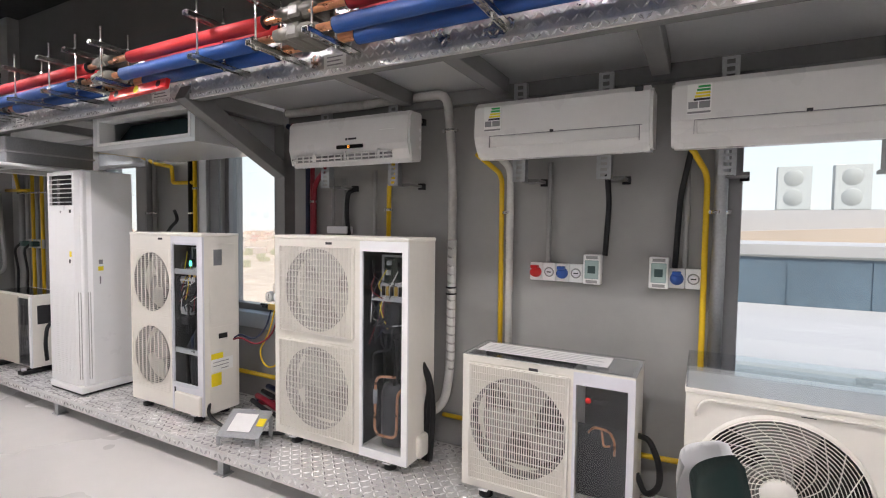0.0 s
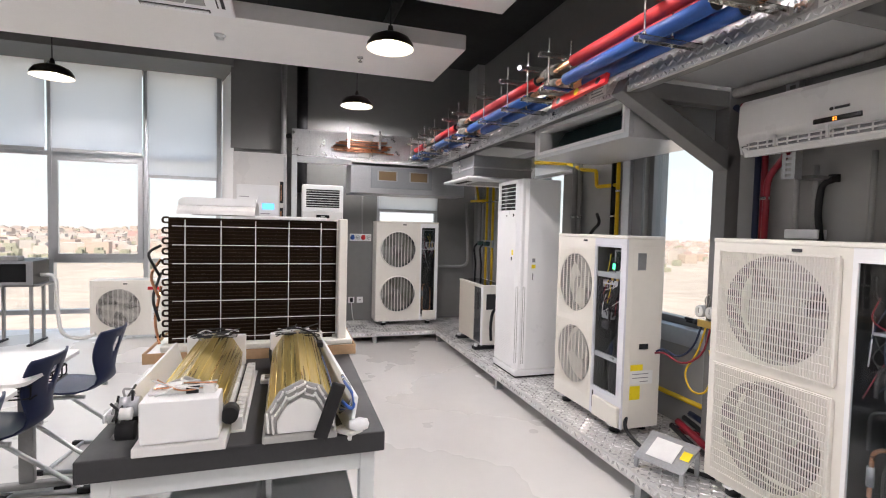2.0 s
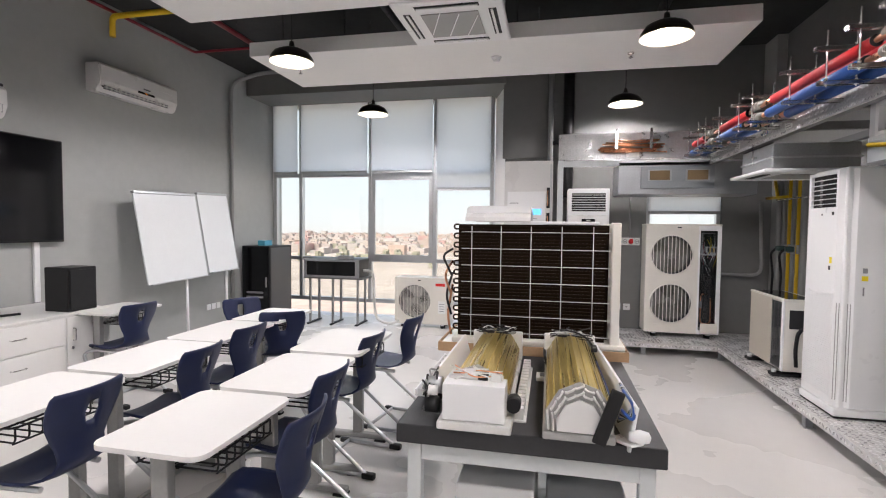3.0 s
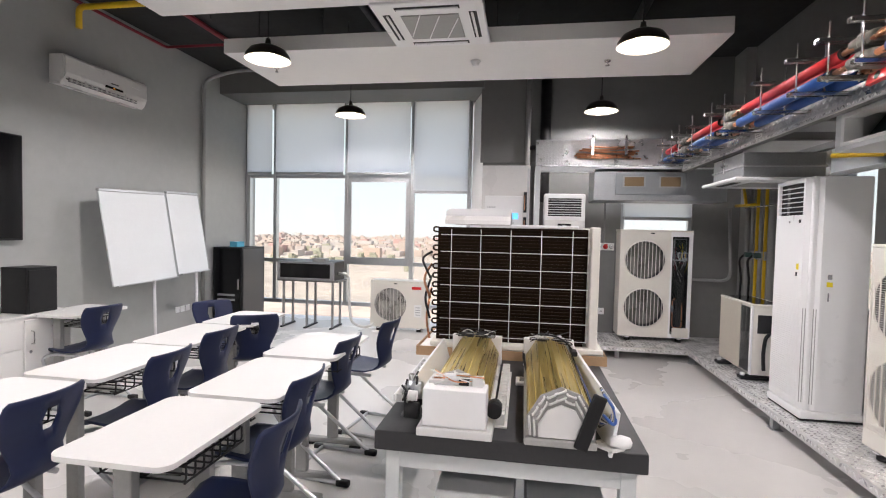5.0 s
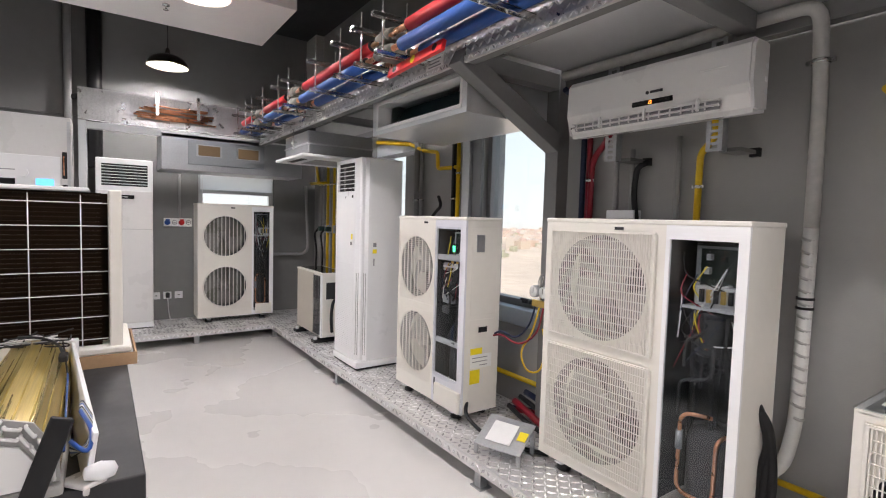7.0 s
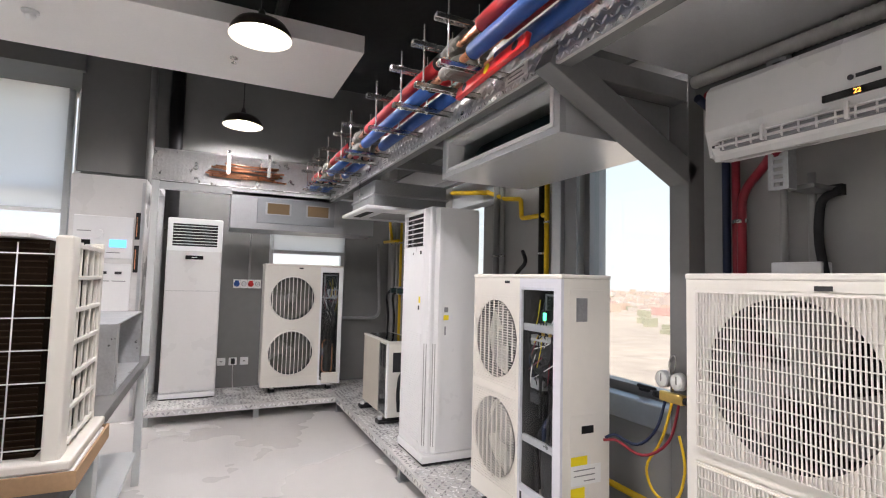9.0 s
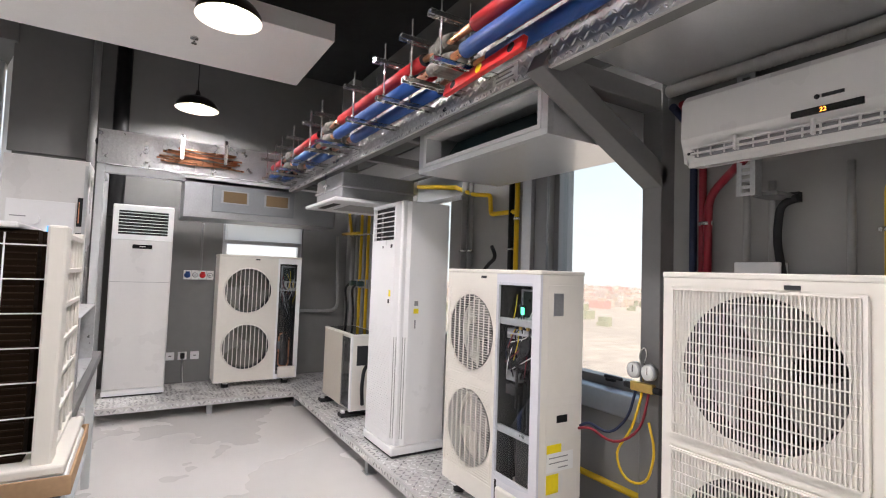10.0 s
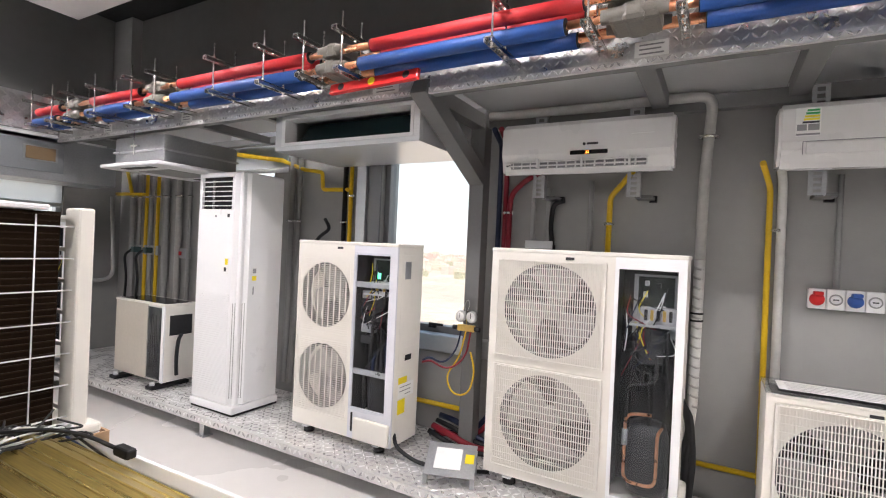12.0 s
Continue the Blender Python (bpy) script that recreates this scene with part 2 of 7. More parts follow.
def haze_mat():
    """Bright hazy sky that thickens to pale dust at the horizon."""
    m = bpy.data.materials.new("hazy_sky")
    m.use_nodes = True
    n, l = m.node_tree.nodes, m.node_tree.links
    n.remove(n["Principled BSDF"])
    em, tc, sp, rp = n.new("ShaderNodeEmission"), n.new("ShaderNodeTexCoord"), n.new("ShaderNodeSeparateXYZ"), n.new("ShaderNodeValToRGB")
    mr = n.new("ShaderNodeMapRange")
    mr.inputs["From Min"].default_value, mr.inputs["From Max"].default_value = -14, 400
    l.new(tc.outputs["Object"], sp.inputs[0])
    l.new(sp.outputs["Z"], mr.inputs["Value"])
    l.new(mr.outputs[0], rp.inputs[0])
    e = rp.color_ramp.elements
    e[0].position, e[0].color = 0.0, (0.90, 0.83, 0.81, 1)
    e[1].position, e[1].color = 1.0, (0.62, 0.74, 0.85, 1)
    k = e.new(0.045)
    k.color = (0.90, 0.875, 0.875, 1)
    k = e.new(0.2)
    k.color = (0.85, 0.88, 0.905, 1)
    em.inputs["Strength"].default_value = HAZE
    l.new(rp.outputs[0], em.inputs["Color"])
    l.new(em.outputs[0], n["Material Output"].inputs["Surface"])
    return m


HAZE = 0.62
M_HAZE = haze_mat()
M_GLASS = glass("window_glass", (0.97, 1.0, 1.0))
M_ACRYL = glass("clear_acrylic", (0.93, 0.95, 0.97), 0.02)
M_BLIND = blind_mat()


# ------------------------------------------------------------ mesh helpers
def box(bm, x0, x1, y0, y1, z0, z1, bev=0.0, m=None):
    t = bmesh.new()
    bmesh.ops.create_cube(t, size=1.0)
    for v in t.verts:
        v.co = Vector(((x0 + x1) / 2 + v.co.x * (x1 - x0), (y0 + y1) / 2 + v.co.y * (y1 - y0), (z0 + z1) / 2 + v.co.z * (z1 - z0)))
    if bev > 0:
        bmesh.ops.bevel(t, geom=t.edges[:], offset=bev, segments=2, affect="EDGES", profile=0.5)
    join(bm, t, m)


def join(bm, t, m=None):
    if m is not None:
        bmesh.ops.transform(t, matrix=m, verts=t.verts[:])
    keep = {v: bm.verts.new(v.co) for v in t.verts}
    for f in t.faces:
        try:
            g = bm.faces.new([keep[v] for v in f.verts])
            g.smooth = f.smooth
        except ValueError:
            pass
    t.free()


def rod(bm, p0, p1, r, seg=10, r1=None):
    p0, p1 = Vector(p0), Vector(p1)
    t = bmesh.new()
    bmesh.ops.create_cone(t, cap_ends=True, segments=seg, radius1=r, radius2=r if r1 is None else r1, depth=(p1 - p0).length)
    for f in t.faces:
        f.smooth = len(f.verts) == 4
    q = (p1 - p0).to_track_quat("Z", "Y").to_matrix().to_4x4()
    join(bm, t, Matrix.Translation((p0 + p1) / 2) @ q)


def tube(bm, pts, r, seg=8, bend=0.04, steps=4):
    """A round tube along a line of points with rounded corners."""
    pts = [Vector(p) for p in pts]
    way = [pts[0]]
    for a, b, c in zip(pts, pts[1:], pts[2:]):
        d0, d1 = (a - b), (c - b)
        k = min(bend, d0.length * 0.49, d1.length * 0.49)
        s, e = b + d0.normalized() * k, b + d1.normalized() * k
        for i in range(steps + 1):
            u = i / steps
            way.append(s * (1 - u) ** 2 + b * 2 * u * (1 - u) + e * u * u)
    way.append(pts[-1])
    rings, up = [], None
    for i, p in enumerate(way):
        d = (way[min(i + 1, len(way) - 1)] - way[max(i - 1, 0)])
        if d.length < 1e-7:
            continue
        d.normalize()
        if up is None:
            up = Vector((0, 0, 1)) if abs(d.z) < 0.9 else Vector((1, 0, 0))
        side = d.cross(up)
        if side.length < 1e-4:
            side = d.cross(Vector((1, 0.3, 0.1)))
        side.normalize()
        up = side.cross(d).normalized()
        rings.append([bm.verts.new(p + (side * math.cos(2 * math.pi * j / seg) + up * math.sin(2 * math.pi * j / seg)) * r) for j in range(seg)])
    for a, b in zip(rings, rings[1:]):
        for j in range(seg):
            f = bm.faces.new((a[j], a[(j + 1) % seg], b[(j + 1) % seg], b[j]))
            f.smooth = True
    bm.faces.new(rings[0][::-1])
    bm.faces.new(rings[-1])


def spin(bm, prof, seg=32, centre=(0, 0, 0), axis="z"):
    """A surface of revolution from (radius, height) pairs."""
    c = Vector(centre)
    rings = []
    for r, h in prof:
        ring = []
        for j in range(seg):
            a = 2 * math.pi * j / seg
            v = Vector((r * math.cos(a), r * math.sin(a), h))
            if axis == "y":
                v = Vector((v.x, v.z, v.y))
            if axis == "x":
                v = Vector((v.z, v.x, v.y))
            ring.append(bm.verts.new(c + v))
        rings.append(ring)
    for a, b in zip(rings, rings[1:]):
        for j in range(seg):
            f = bm.faces.new((a[j], a[(j + 1) % seg], b[(j + 1) % seg], b[j]))
            f.smooth = True


def holed(bm, x0, x1, z0, z1, cx, cz, r, y0, y1, n=40):
    """A sheet in the xz plane, from y0 to y1, with a round hole through it."""
    inn, out = [], []
    for j in range(n):
        a = 2 * math.pi * (j + 0.5) / n
        c, s = math.cos(a), math.sin(a)
        k = min((x1 - cx) / c if c > 1e-6 else 1e9, (x0 - cx) / c if c < -1e-6 else 1e9, (z1 - cz) / s if s > 1e-6 else 1e9, (z0 - cz) / s if s < -1e-6 else 1e9)
        inn.append((cx + r * c, cz + r * s))
        out.append((cx + k * c, cz + k * s))
    A = [[bm.verts.new((p[0], y, p[1])) for p in ring] for y in (y0, y1) for ring in (inn, out)]
    for j in range(n):
        k = (j + 1) % n
        bm.faces.new((A[0][j], A[1][j], A[1][k], A[0][k]))
        bm.faces.new((A[2][k], A[3][k], A[3][j], A[2][j]))
        bm.faces.new((A[0][k], A[2][k], A[2][j], A[0][j]))
    # corners of the sheet
    for X, Z in ((x0, z0), (x0, z1), (x1, z0), (x1, z1)):
        near = sorted(range(n), key=lambda j: (out[j][0] - X) ** 2 + (out[j][1] - Z) ** 2)[:2]
        for y, ring in ((y0, A[1]), (y1, A[3])):
            v = bm.verts.new((X, y, Z))
            try:
                bm.faces.new((ring[near[0]], v, ring[near[1]]))
            except ValueError:
                pass


def done(bm, name, material, smooth=False):
    bmesh.ops.recalc_face_normals(bm, faces=bm.faces[:])
    me = bpy.data.meshes.new(name)
    bm.to_mesh(me)
    bm.free()
    me.materials.append(material)
    if smooth:
        me.polygons.foreach_set("use_smooth", [True] * len(me.polygons))
    return me


def part(name, bm, material, parent, label="", smooth=False):
    ob = new(name, done(bm, name, material, smooth))
    ob.parent = parent
    return tagged(ob, label)


def thing(name, m, label, category, group="", kind=""):
    ob = new(name)
    ob.empty_display_size = 0.1
    ob.matrix_world = m
    return tagged(ob, label, category, group, kind)


def solid(name, bm, material, label="", category="", group="", kind="", m=None, smooth=False):
    ob = new(name, done(bm, name, material, smooth))
    if m is not None:
        ob.matrix_world = m
    return tagged(ob, label, category, group, kind)


def B():
    return bmesh.new()


def bx(*a):
    bm = B()
    box(bm, *a)
    return bm


def tb(pts, r, seg=8, bend=0.04):
    bm = B()
    tube(bm, pts, r, seg, bend)
    return bm


def treads(name, parent, u0, u1, v0, v1, place, pitch=0.042, h=0.0035, material=None):
    """Raised lozenges of a tread plate, joined; place(u, v, w) gives the point."""
    vs, fs = [], []
    nu, nv = int((u1 - u0) / pitch), int((v1 - v0) / pitch)
    for i in range(nu):
        for j in range(nv):
            cu, cv = u0 + (i + 0.5) * (u1 - u0) / nu, v0 + (j + 0.5) * (v1 - v0) / nv
            s = 1 if (i + j) % 2 else -1
            du, dv = pitch * 0.40, pitch * 0.40 * s
            nu_, nv_ = -dv * 0.38, du * 0.38
            k = len(vs)
            vs += [place(cu - du, cv - dv, 0), place(cu + nu_, cv + nv_, 0), place(cu + du, cv + dv, 0), place(cu - nu_, cv - nv_, 0),
                   place(cu - du * 0.5, cv - dv * 0.5, h), place(cu + du * 0.5, cv + dv * 0.5, h)]
            fs += [(k, k + 3, k + 4), (k + 3, k + 2, k + 5, k + 4), (k + 2, k + 1, k + 5), (k + 1, k, k + 4, k + 5)]
    me = bpy.data.meshes.new(name)
    me.from_pydata(vs, [], fs)
    me.materials.append(material or M_CHECK)
    ob = new(name, me)
    ob.parent = parent
    return tagged(ob, kind="stuff")


# ------------------------------------------------------------ the room
WN, WW, WG, WS, WE, CEIL = 2.838, -7.2, -7.9, -4.5, 3.2, 3.8
UP = 2.62


def wall_with(name, axis, at, thick, lo, hi, z0, z1, holes, material):
    """A wall along x or y with openings (a0, a1, b0, b1) through it."""
    bm = B()
    cuts = sorted(holes)

    def piece(a0, a1, b0, b1):
        if a1 - a0 > 1e-4 and b1 - b0 > 1e-4:
            if axis == "x":
                box(bm, a0, a1, min(at, at + thick), max(at, at + thick), b0, b1)
            else:
                box(bm, min(at, at + thick), max(at, at + thick), a0, a1, b0, b1)
    a = lo
    for a0, a1, b0, b1 in cuts:
        piece(a, a0, z0, z1)
        piece(a0, a1, z0, b0)
        piece(a0, a1, b1, z1)
        a = a1
    piece(a, hi, z0, z1)
    return solid(name, bm, material, "painted plaster wall", "wall", kind="structure")


N_HOLES = [(-5.32, -4.7, 0.86, 2.2), (-3.50, -2.66, 0.83, 2.25), (0.16, 1.5, 0.79, 2.1)]
W_HOLES = [(1.36, 2.27, 0.9, 1.96)]
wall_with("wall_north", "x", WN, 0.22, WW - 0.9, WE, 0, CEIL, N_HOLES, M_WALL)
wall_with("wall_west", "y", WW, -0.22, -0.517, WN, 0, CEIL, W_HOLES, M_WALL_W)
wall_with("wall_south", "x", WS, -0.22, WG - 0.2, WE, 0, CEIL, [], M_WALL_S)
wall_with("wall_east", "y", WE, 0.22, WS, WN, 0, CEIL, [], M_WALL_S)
tagged(solid("floor", bx(WG - 0.2, WE, WS, WN, -0.15, 0), M_FLOOR), "pale grey glossy epoxy floor", "floor", kind="structure")
tagged(solid("ceiling", bx(WG - 0.2, WE, WS, WN, CEIL, CEIL + 0.2), M_DARK), "open ceiling painted dark grey", "ceiling", kind="structure")
tagged(solid("bulkhead", bx(WG - 0.2, WW + 0.1, WS, -0.517, 3.47, CEIL), M_WALL_UP), "dark grey bulkhead over the window", "bulkhead", kind="structure")
# splayed white reveal beside the large window
bm = B()
p = [(WG - 0.05, -0.74), (WW, -0.517), (WW - 0.22, -0.28), (WG - 0.05, -0.28)]
lo = [bm.verts.new((x, y, 0)) for x, y in p]
hi = [bm.verts.new((x, y, 3.56)) for x, y in p]
bm.faces.new(lo)
bm.faces.new(hi)
for i in range(4):
    bm.faces.new((lo[i], lo[(i + 1) % 4], hi[(i + 1) % 4], hi[i]))
solid("window_reveal", bm, M_PANEL, "white splayed window reveal", "reveal", kind="structure")


def window(name, axis, at, a0, a1, b0, b1, bars_a=(), bars_b=(), w=0.05, d=0.07, material=None, label="aluminium framed window"):
    """A framed window with panes between its bars."""
    material = material or M_FRAME
    th = thing(name, Matrix.Identity(4), label, "window", kind="structure")

    def put(nm, u0, u1, v0, v1, y0, y1, mt, bev=0.0):
        if axis == "x":
            b = bx(u0, u1, at + y0, at + y1, v0, v1, bev)
        else:
            b = bx(at + y0, at + y1, u0, u1, v0, v1, bev)
        return part(nm, b, mt, th)
    put("window_frame", a0, a1, b0, b0 + w, 0, d, material, 0.004)
    put("window_frame", a0, a1, b1 - w, b1, 0, d, material, 0.004)
    put("window_frame", a0, a0 + w, b0 + w, b1 - w, 0, d, material, 0.004)
    put("window_frame", a1 - w, a1, b0 + w, b1 - w, 0, d, material, 0.004)
    ua = [a0 + w] + [c for c in bars_a] + [a1 - w]
    for c in bars_a:
        put("mullion", c - w / 2, c + w / 2, b0 + w, b1 - w, -0.01, d - 0.01, material, 0.004)
    for c in bars_b:
        put("transom", a0 + w, a1 - w, c - w / 2, c + w / 2, 0.003, d - 0.015, material, 0.004)
    vb = [b0 + w] + list(bars_b) + [b1 - w]
    for u0, u1 in zip(ua, ua[1:]):
        for v0, v1 in zip(vb, vb[1:]):
            g = put("pane", u0, u1, v0, v1, d * 0.5 - 0.003, d * 0.5 + 0.003, M_GLASS)
            g.visible_shadow = False
    return th


def handle(parent, x, y, z, ax="x"):
    bm = B()
    box(bm, x - 0.03, x + 0.03, y - 0.025, y, z, z + 0.03, 0.005)
    rod(bm, (x, y - 0.02, z + 0.02), (x, y - 0.05, z + 0.035), 0.009)
    box(bm, x - 0.01, x + 0.11, y - 0.06, y - 0.045, z + 0.025, z + 0.043, 0.006)
    part("handle", bm, M_BLACK, parent, "black window stay handle")


win_big = window("window_1", "y", WG, WS + 0.02, -0.74, 0.24, 3.56, (-3.98, -2.75, -1.67), (0.94, 2.32), 0.06, 0.09, M_ALU, "large grey framed window wall over the city")
# opening sash in the middle bay
bm = B()
for a in ((-2.72, -2.66, 0.97, 2.29), (-1.76, -1.70, 0.97, 2.29)):
    box(bm, WG + 0.06, WG + 0.1, a[0], a[1], a[2], a[3])
for z in (0.97, 2.23):
    box(bm, WG + 0.06, WG + 0.1, -2.66, -1.76, z, z + 0.06)
part("opening_sash", bm, M_ALU, win_big)
win_n = window("window_2", "x", WN + 0.04, -3.50, -2.66, 0.83, 2.25, (), (), 0.05, 0.08, M_FRAME, "grey framed north window with black stay")
handle(win_n, -3.0, WN + 0.03, 0.865)
win_ne = window("window_3", "x", WN + 0.0, 0.16, 1.5, 0.79, 2.1, (), (), 0.075, 0.08, M_FRAME, "dark grey framed window over a roof")
handle(win_ne, 0.72, WN - 0.0, 0.86)
win_a = window("window_4", "x", WN + 0.04, -5.32, -4.7, 0.86, 2.2, (), (), 0.05, 0.08, M_FRAME, "grey framed north window behind the tower unit")
win_w = window("window_5", "y", WW - 0.12, 1.36, 2.27, 0.9, 1.96, (), (), 0.05, 0.08, M_ALU, "small west window behind the outdoor unit")
solid("trim", bx(-3.712, -3.62, WN - 0.05, WN - 0.001, 0.845, 2.3, 0.004), M_ALU, "bare aluminium window jamb strip", "window jamb", kind="structure")
solid("trim", bx(-3.619, -3.50, WN - 0.022, WN - 0.001, 0.845, 2.3, 0.004), M_FRAME, "dark grey window jamb strip", "window jamb", kind="structure")
solid("window_sill", bx(-3.71, -2.45, WN - 0.09, WN - 0.002, 0.72, 0.84, 0.008), M_ALU, "grey metal sill under the north window", "sill", kind="structure")


def blind(axis, at, a0, a1, z0, z1, box_h=0.09):
    th = thing("roller_blind", Matrix.Identity(4), "pale translucent roller blind half drawn down", "blind", "window blinds")
    bm = B()
    if axis == "y":
        box(bm, at, at + 0.002, a0, a1, z0, z1)
        part("fabric", bm, M_BLIND, th)
        part("bottom_bar", bx(at - 0.01, at + 0.014, a0, a1, z0 - 0.045, z0, 0.004), M_ALU, th)
        part("chain", tb([(at + 0.03, a0 + 0.02, z1), (at + 0.03, a0 + 0.02, z0 - 0.5)], 0.003, 5), M_WHITE, th)
    else:
        box(bm, a0, a1, at, at + 0.002, z0, z1)
        part("fabric", bm, M_BLIND, th)
        part("bottom_bar", bx(a0, a1, at - 0.01, at + 0.014, z0 - 0.04, z0, 0.004), M_ALU, th)
    return th


for a0, a1, z0 in ((-4.46, -4.01, 2.38), (-3.95, -2.78, 2.38), (-2.72, -1.70, 2.38), (-1.64, -0.79, 2.10)):
    blind("y", WG + 0.13, a0, a1, z0, 3.55)
blind("x", WN - 0.01, -5.3, -4.52, 2.09, 2.42)
blind("y", WW + 0.012, 1.38, 2.25, 1.73, 1.98)


# ceiling boards, services in the dark void
for x0, x1 in ((-5.85, -4.75), (-3.92, -2.62), (-1.8, -0.5), (0.3, 1.6)):
    tagged(solid("ceiling_panel", bx(x0, x1, -2.88, 1.76, 3.18, 3.32, 0.004), M_PANEL), "white suspended ceiling board panel", "ceiling panel", "ceiling panels")
bm = B()
for k in range(26):
    x = -5.6 + (k % 13) * 0.42
    y = -2.6 + (k // 13) * 2.0 + random.uniform(-0.5, 0.9)
    rod(bm, (x, y, 3.33), (x, y, CEIL), 0.006, 6)
solid("hanger_rods", bm, M_BLACK, "black rods hanging the ceiling boards", "hangers", kind="stuff")
for y, z, r, mt, nm in ((1.2, 3.745, 0.05, M_BLACK, "black_duct_pipe"), (-1.6, 3.757, 0.04, M_BLACK, "black_duct_pipe"), (-3.6, 3.768, 0.03, M_REDHOSE, "fire_pipe")):
    solid(nm, tb([(-7.0, y, z), (2.5, y, z)], r, 10), mt, "pipe under the dark ceiling", "pipe", "ceiling pipes")
solid("fire_pipe", tb([(2.0, WS + 0.02, 3.74), (-5.95, WS + 0.02, 3.74), (-5.95, -1.0, 3.74)], 0.018, 8), M_REDHOSE, "thin dark red sprinkler pipe along wall", "pipe", "ceiling pipes")


def pendant(x, y, z):
    th = thing("pendant_lamp", pose(x, y, z), "brown metal dome pendant lamp, lit", "lamp", "pendant lamps")
    bm = B()
    spin(bm, [(0.20, 0.0), (0.195, 0.035), (0.16, 0.085), (0.10, 0.115), (0.045, 0.13), (0.0, 0.132)], 36)
    part("shade", bm, M_BRONZE, th)
    bm = B()
    spin(bm, [(0.20, -0.001), (0.189, 0.033), (0.155, 0.08), (0.098, 0.108), (0.0, 0.112)], 36)
    part("shade_lining", bm, M_SHADE_IN, th, "white enamel lining")
    bm = B()
    spin(bm, [(0.0, 0.035), (0.05, 0.04), (0.065, 0.06), (0.05, 0.085), (0.03, 0.1), (0.0, 0.104)], 20)
    part("bulb", bm, M_BULB, th, "lit warm bulb")
    bm = B()
    rod(bm, (0, 0, 0.13), (0, 0, 0.19), 0.028, 14, 0.02)
    part("lamp_holder", bm, M_BRONZE, th)
    part("cord", tb([(0, 0, 0.18), (0, 0, CEIL - z)], 0.005, 6), M_BLACK, th)
    ld = bpy.data.lights.new("pendant_light", "SPOT")
    ld.energy, ld.color, ld.shadow_soft_size, ld.spot_size, ld.spot_blend = LAMP_W, (1.0, 0.945, 0.98), 0.07, radians(168), 0.35
    lo = new("pendant_light", ld)
    lo.parent = th
    lo.location = (0, 0, 0.03)
    return th


for x in (-6.63, -4.48, -2.33, -0.18, 1.97):
    for y in (0.98, -2.26):
        pendant(x, y, 3.0)


def ceiling_cassette():
    th = thing("ceiling_cassette", pose(-4.31, -0.69, 3.2), "white four-way ceiling cassette air conditioner", "air conditioner")
    bm = B()
    box(bm, -0.43, 0.43, -0.43, 0.43, -0.04, 0.0, 0.015)
    part("panel", bm, M_WHITE, th)
    bm = B()
    box(bm, -0.38, 0.38, -0.38, 0.38, 0.002, 0.28)
    part("body", bm, M_GALV_DULL, th)
    part("intake_grille", bx(-0.23, 0.23, -0.23, 0.23, -0.048, -0.039, 0.004), M_GREYPIPE, th, "grey intake grille")
    bm = B()
    for k in range(3):
        y = -0.15 + k * 0.15
        box(bm, -0.22, 0.22, y - 0.004, y + 0.004, -0.054, -0.047, m=pose(0, 0, 0, 0, 0, 20))
    part("grille_rib", bm, M_WHITE, th)
    for a in range(4):
        m = pose(0, 0, 0, 0, 0, 90 * a)
        bm = B()
        box(bm, -0.25, 0.25, 0.31, 0.37, -0.042, -0.0385, m=m)
        part("air_slot", bm, M_BLACK, th)
        bm = B()
        box(bm, -0.24, 0.24, 0.325, 0.345, -0.052, -0.042, 0.003, m)
        part("louvre", bm, M_WHITE, th)


ceiling_cassette()
for x, y in ((-5.32, 0.84), (-5.2, -2.56)):
    bm = B()
    spin(bm, [(0.0, 0), (0.03, 0.0), (0.028, -0.012), (0.008, -0.015), (0.008, -0.04), (0.02, -0.043), (0.02, -0.048), (0.0, -0.048)], 14)
    solid("sprinkler_head", bm, M_CHROME, "small chrome sprinkler head in ceiling board", "sprinkler", "sprinklers", m=pose(x, y, 3.179))
bm = B()
spin(bm, [(0.0, 0), (0.05, 0.0), (0.05, -0.015), (0.03, -0.02), (0.035, -0.03), (0.032, -0.045), (0.0, -0.05)], 20)
solid("smoke_detector", bm, M_WHITE, "white round smoke detector on ceiling board", "detector", m=pose(-5.21, -0.44, 3.179))

# ------------------------------------------------------------ platforms and trays
PZ = 0.15
plat = thing("north_platform", Matrix.Identity(4), "low platform of aluminium tread plate", "platform")
part("deck", bx(-7.19, 1.9, 2.02, WN - 0.03, PZ - 0.006, PZ), M_DECK, plat)
part("front_lip", bx(-6.36, 1.9, 2.014, 2.02, PZ - 0.055, PZ), M_DECK, plat)
part("edge_beam", bx(-6.3, 1.9, 2.03, 2.07, PZ - 0.065, PZ - 0.006), M_STEEL, plat)
for x in (-6.36, -4.43, -2.48, -0.5, 1.4):
    for y in (2.03, WN - 0.12):
        b = B()
        box(b, x - 0.025, x + 0.025, y, y + 0.05, 0.006, PZ - 0.056)
        box(b, x - 0.045, x + 0.045, y - 0.015, y + 0.065, 0, 0.006)
        part("leg", b, M_GALV_DULL, plat)
treads("deck_treads", plat, -7.15, 1.88, 2.03, WN - 0.04, lambda u, v, w: (u, v, PZ + w))
treads("lip_treads", plat, -6.36, 1.88, PZ - 0.05, PZ - 0.004, lambda u, v, w: (u, 2.014 - w, v), 0.044)
platw = thing("west_platform", Matrix.Identity(4), "low platform of aluminium tread plate", "platform")
part("deck", bx(-7.19, -6.36, 0.2, 2.016, PZ - 0.006, PZ), M_DECK, platw)
part("front_lip", bx(-6.36, -6.354, 0.2, 2.012, PZ - 0.055, PZ), M_DECK, platw)
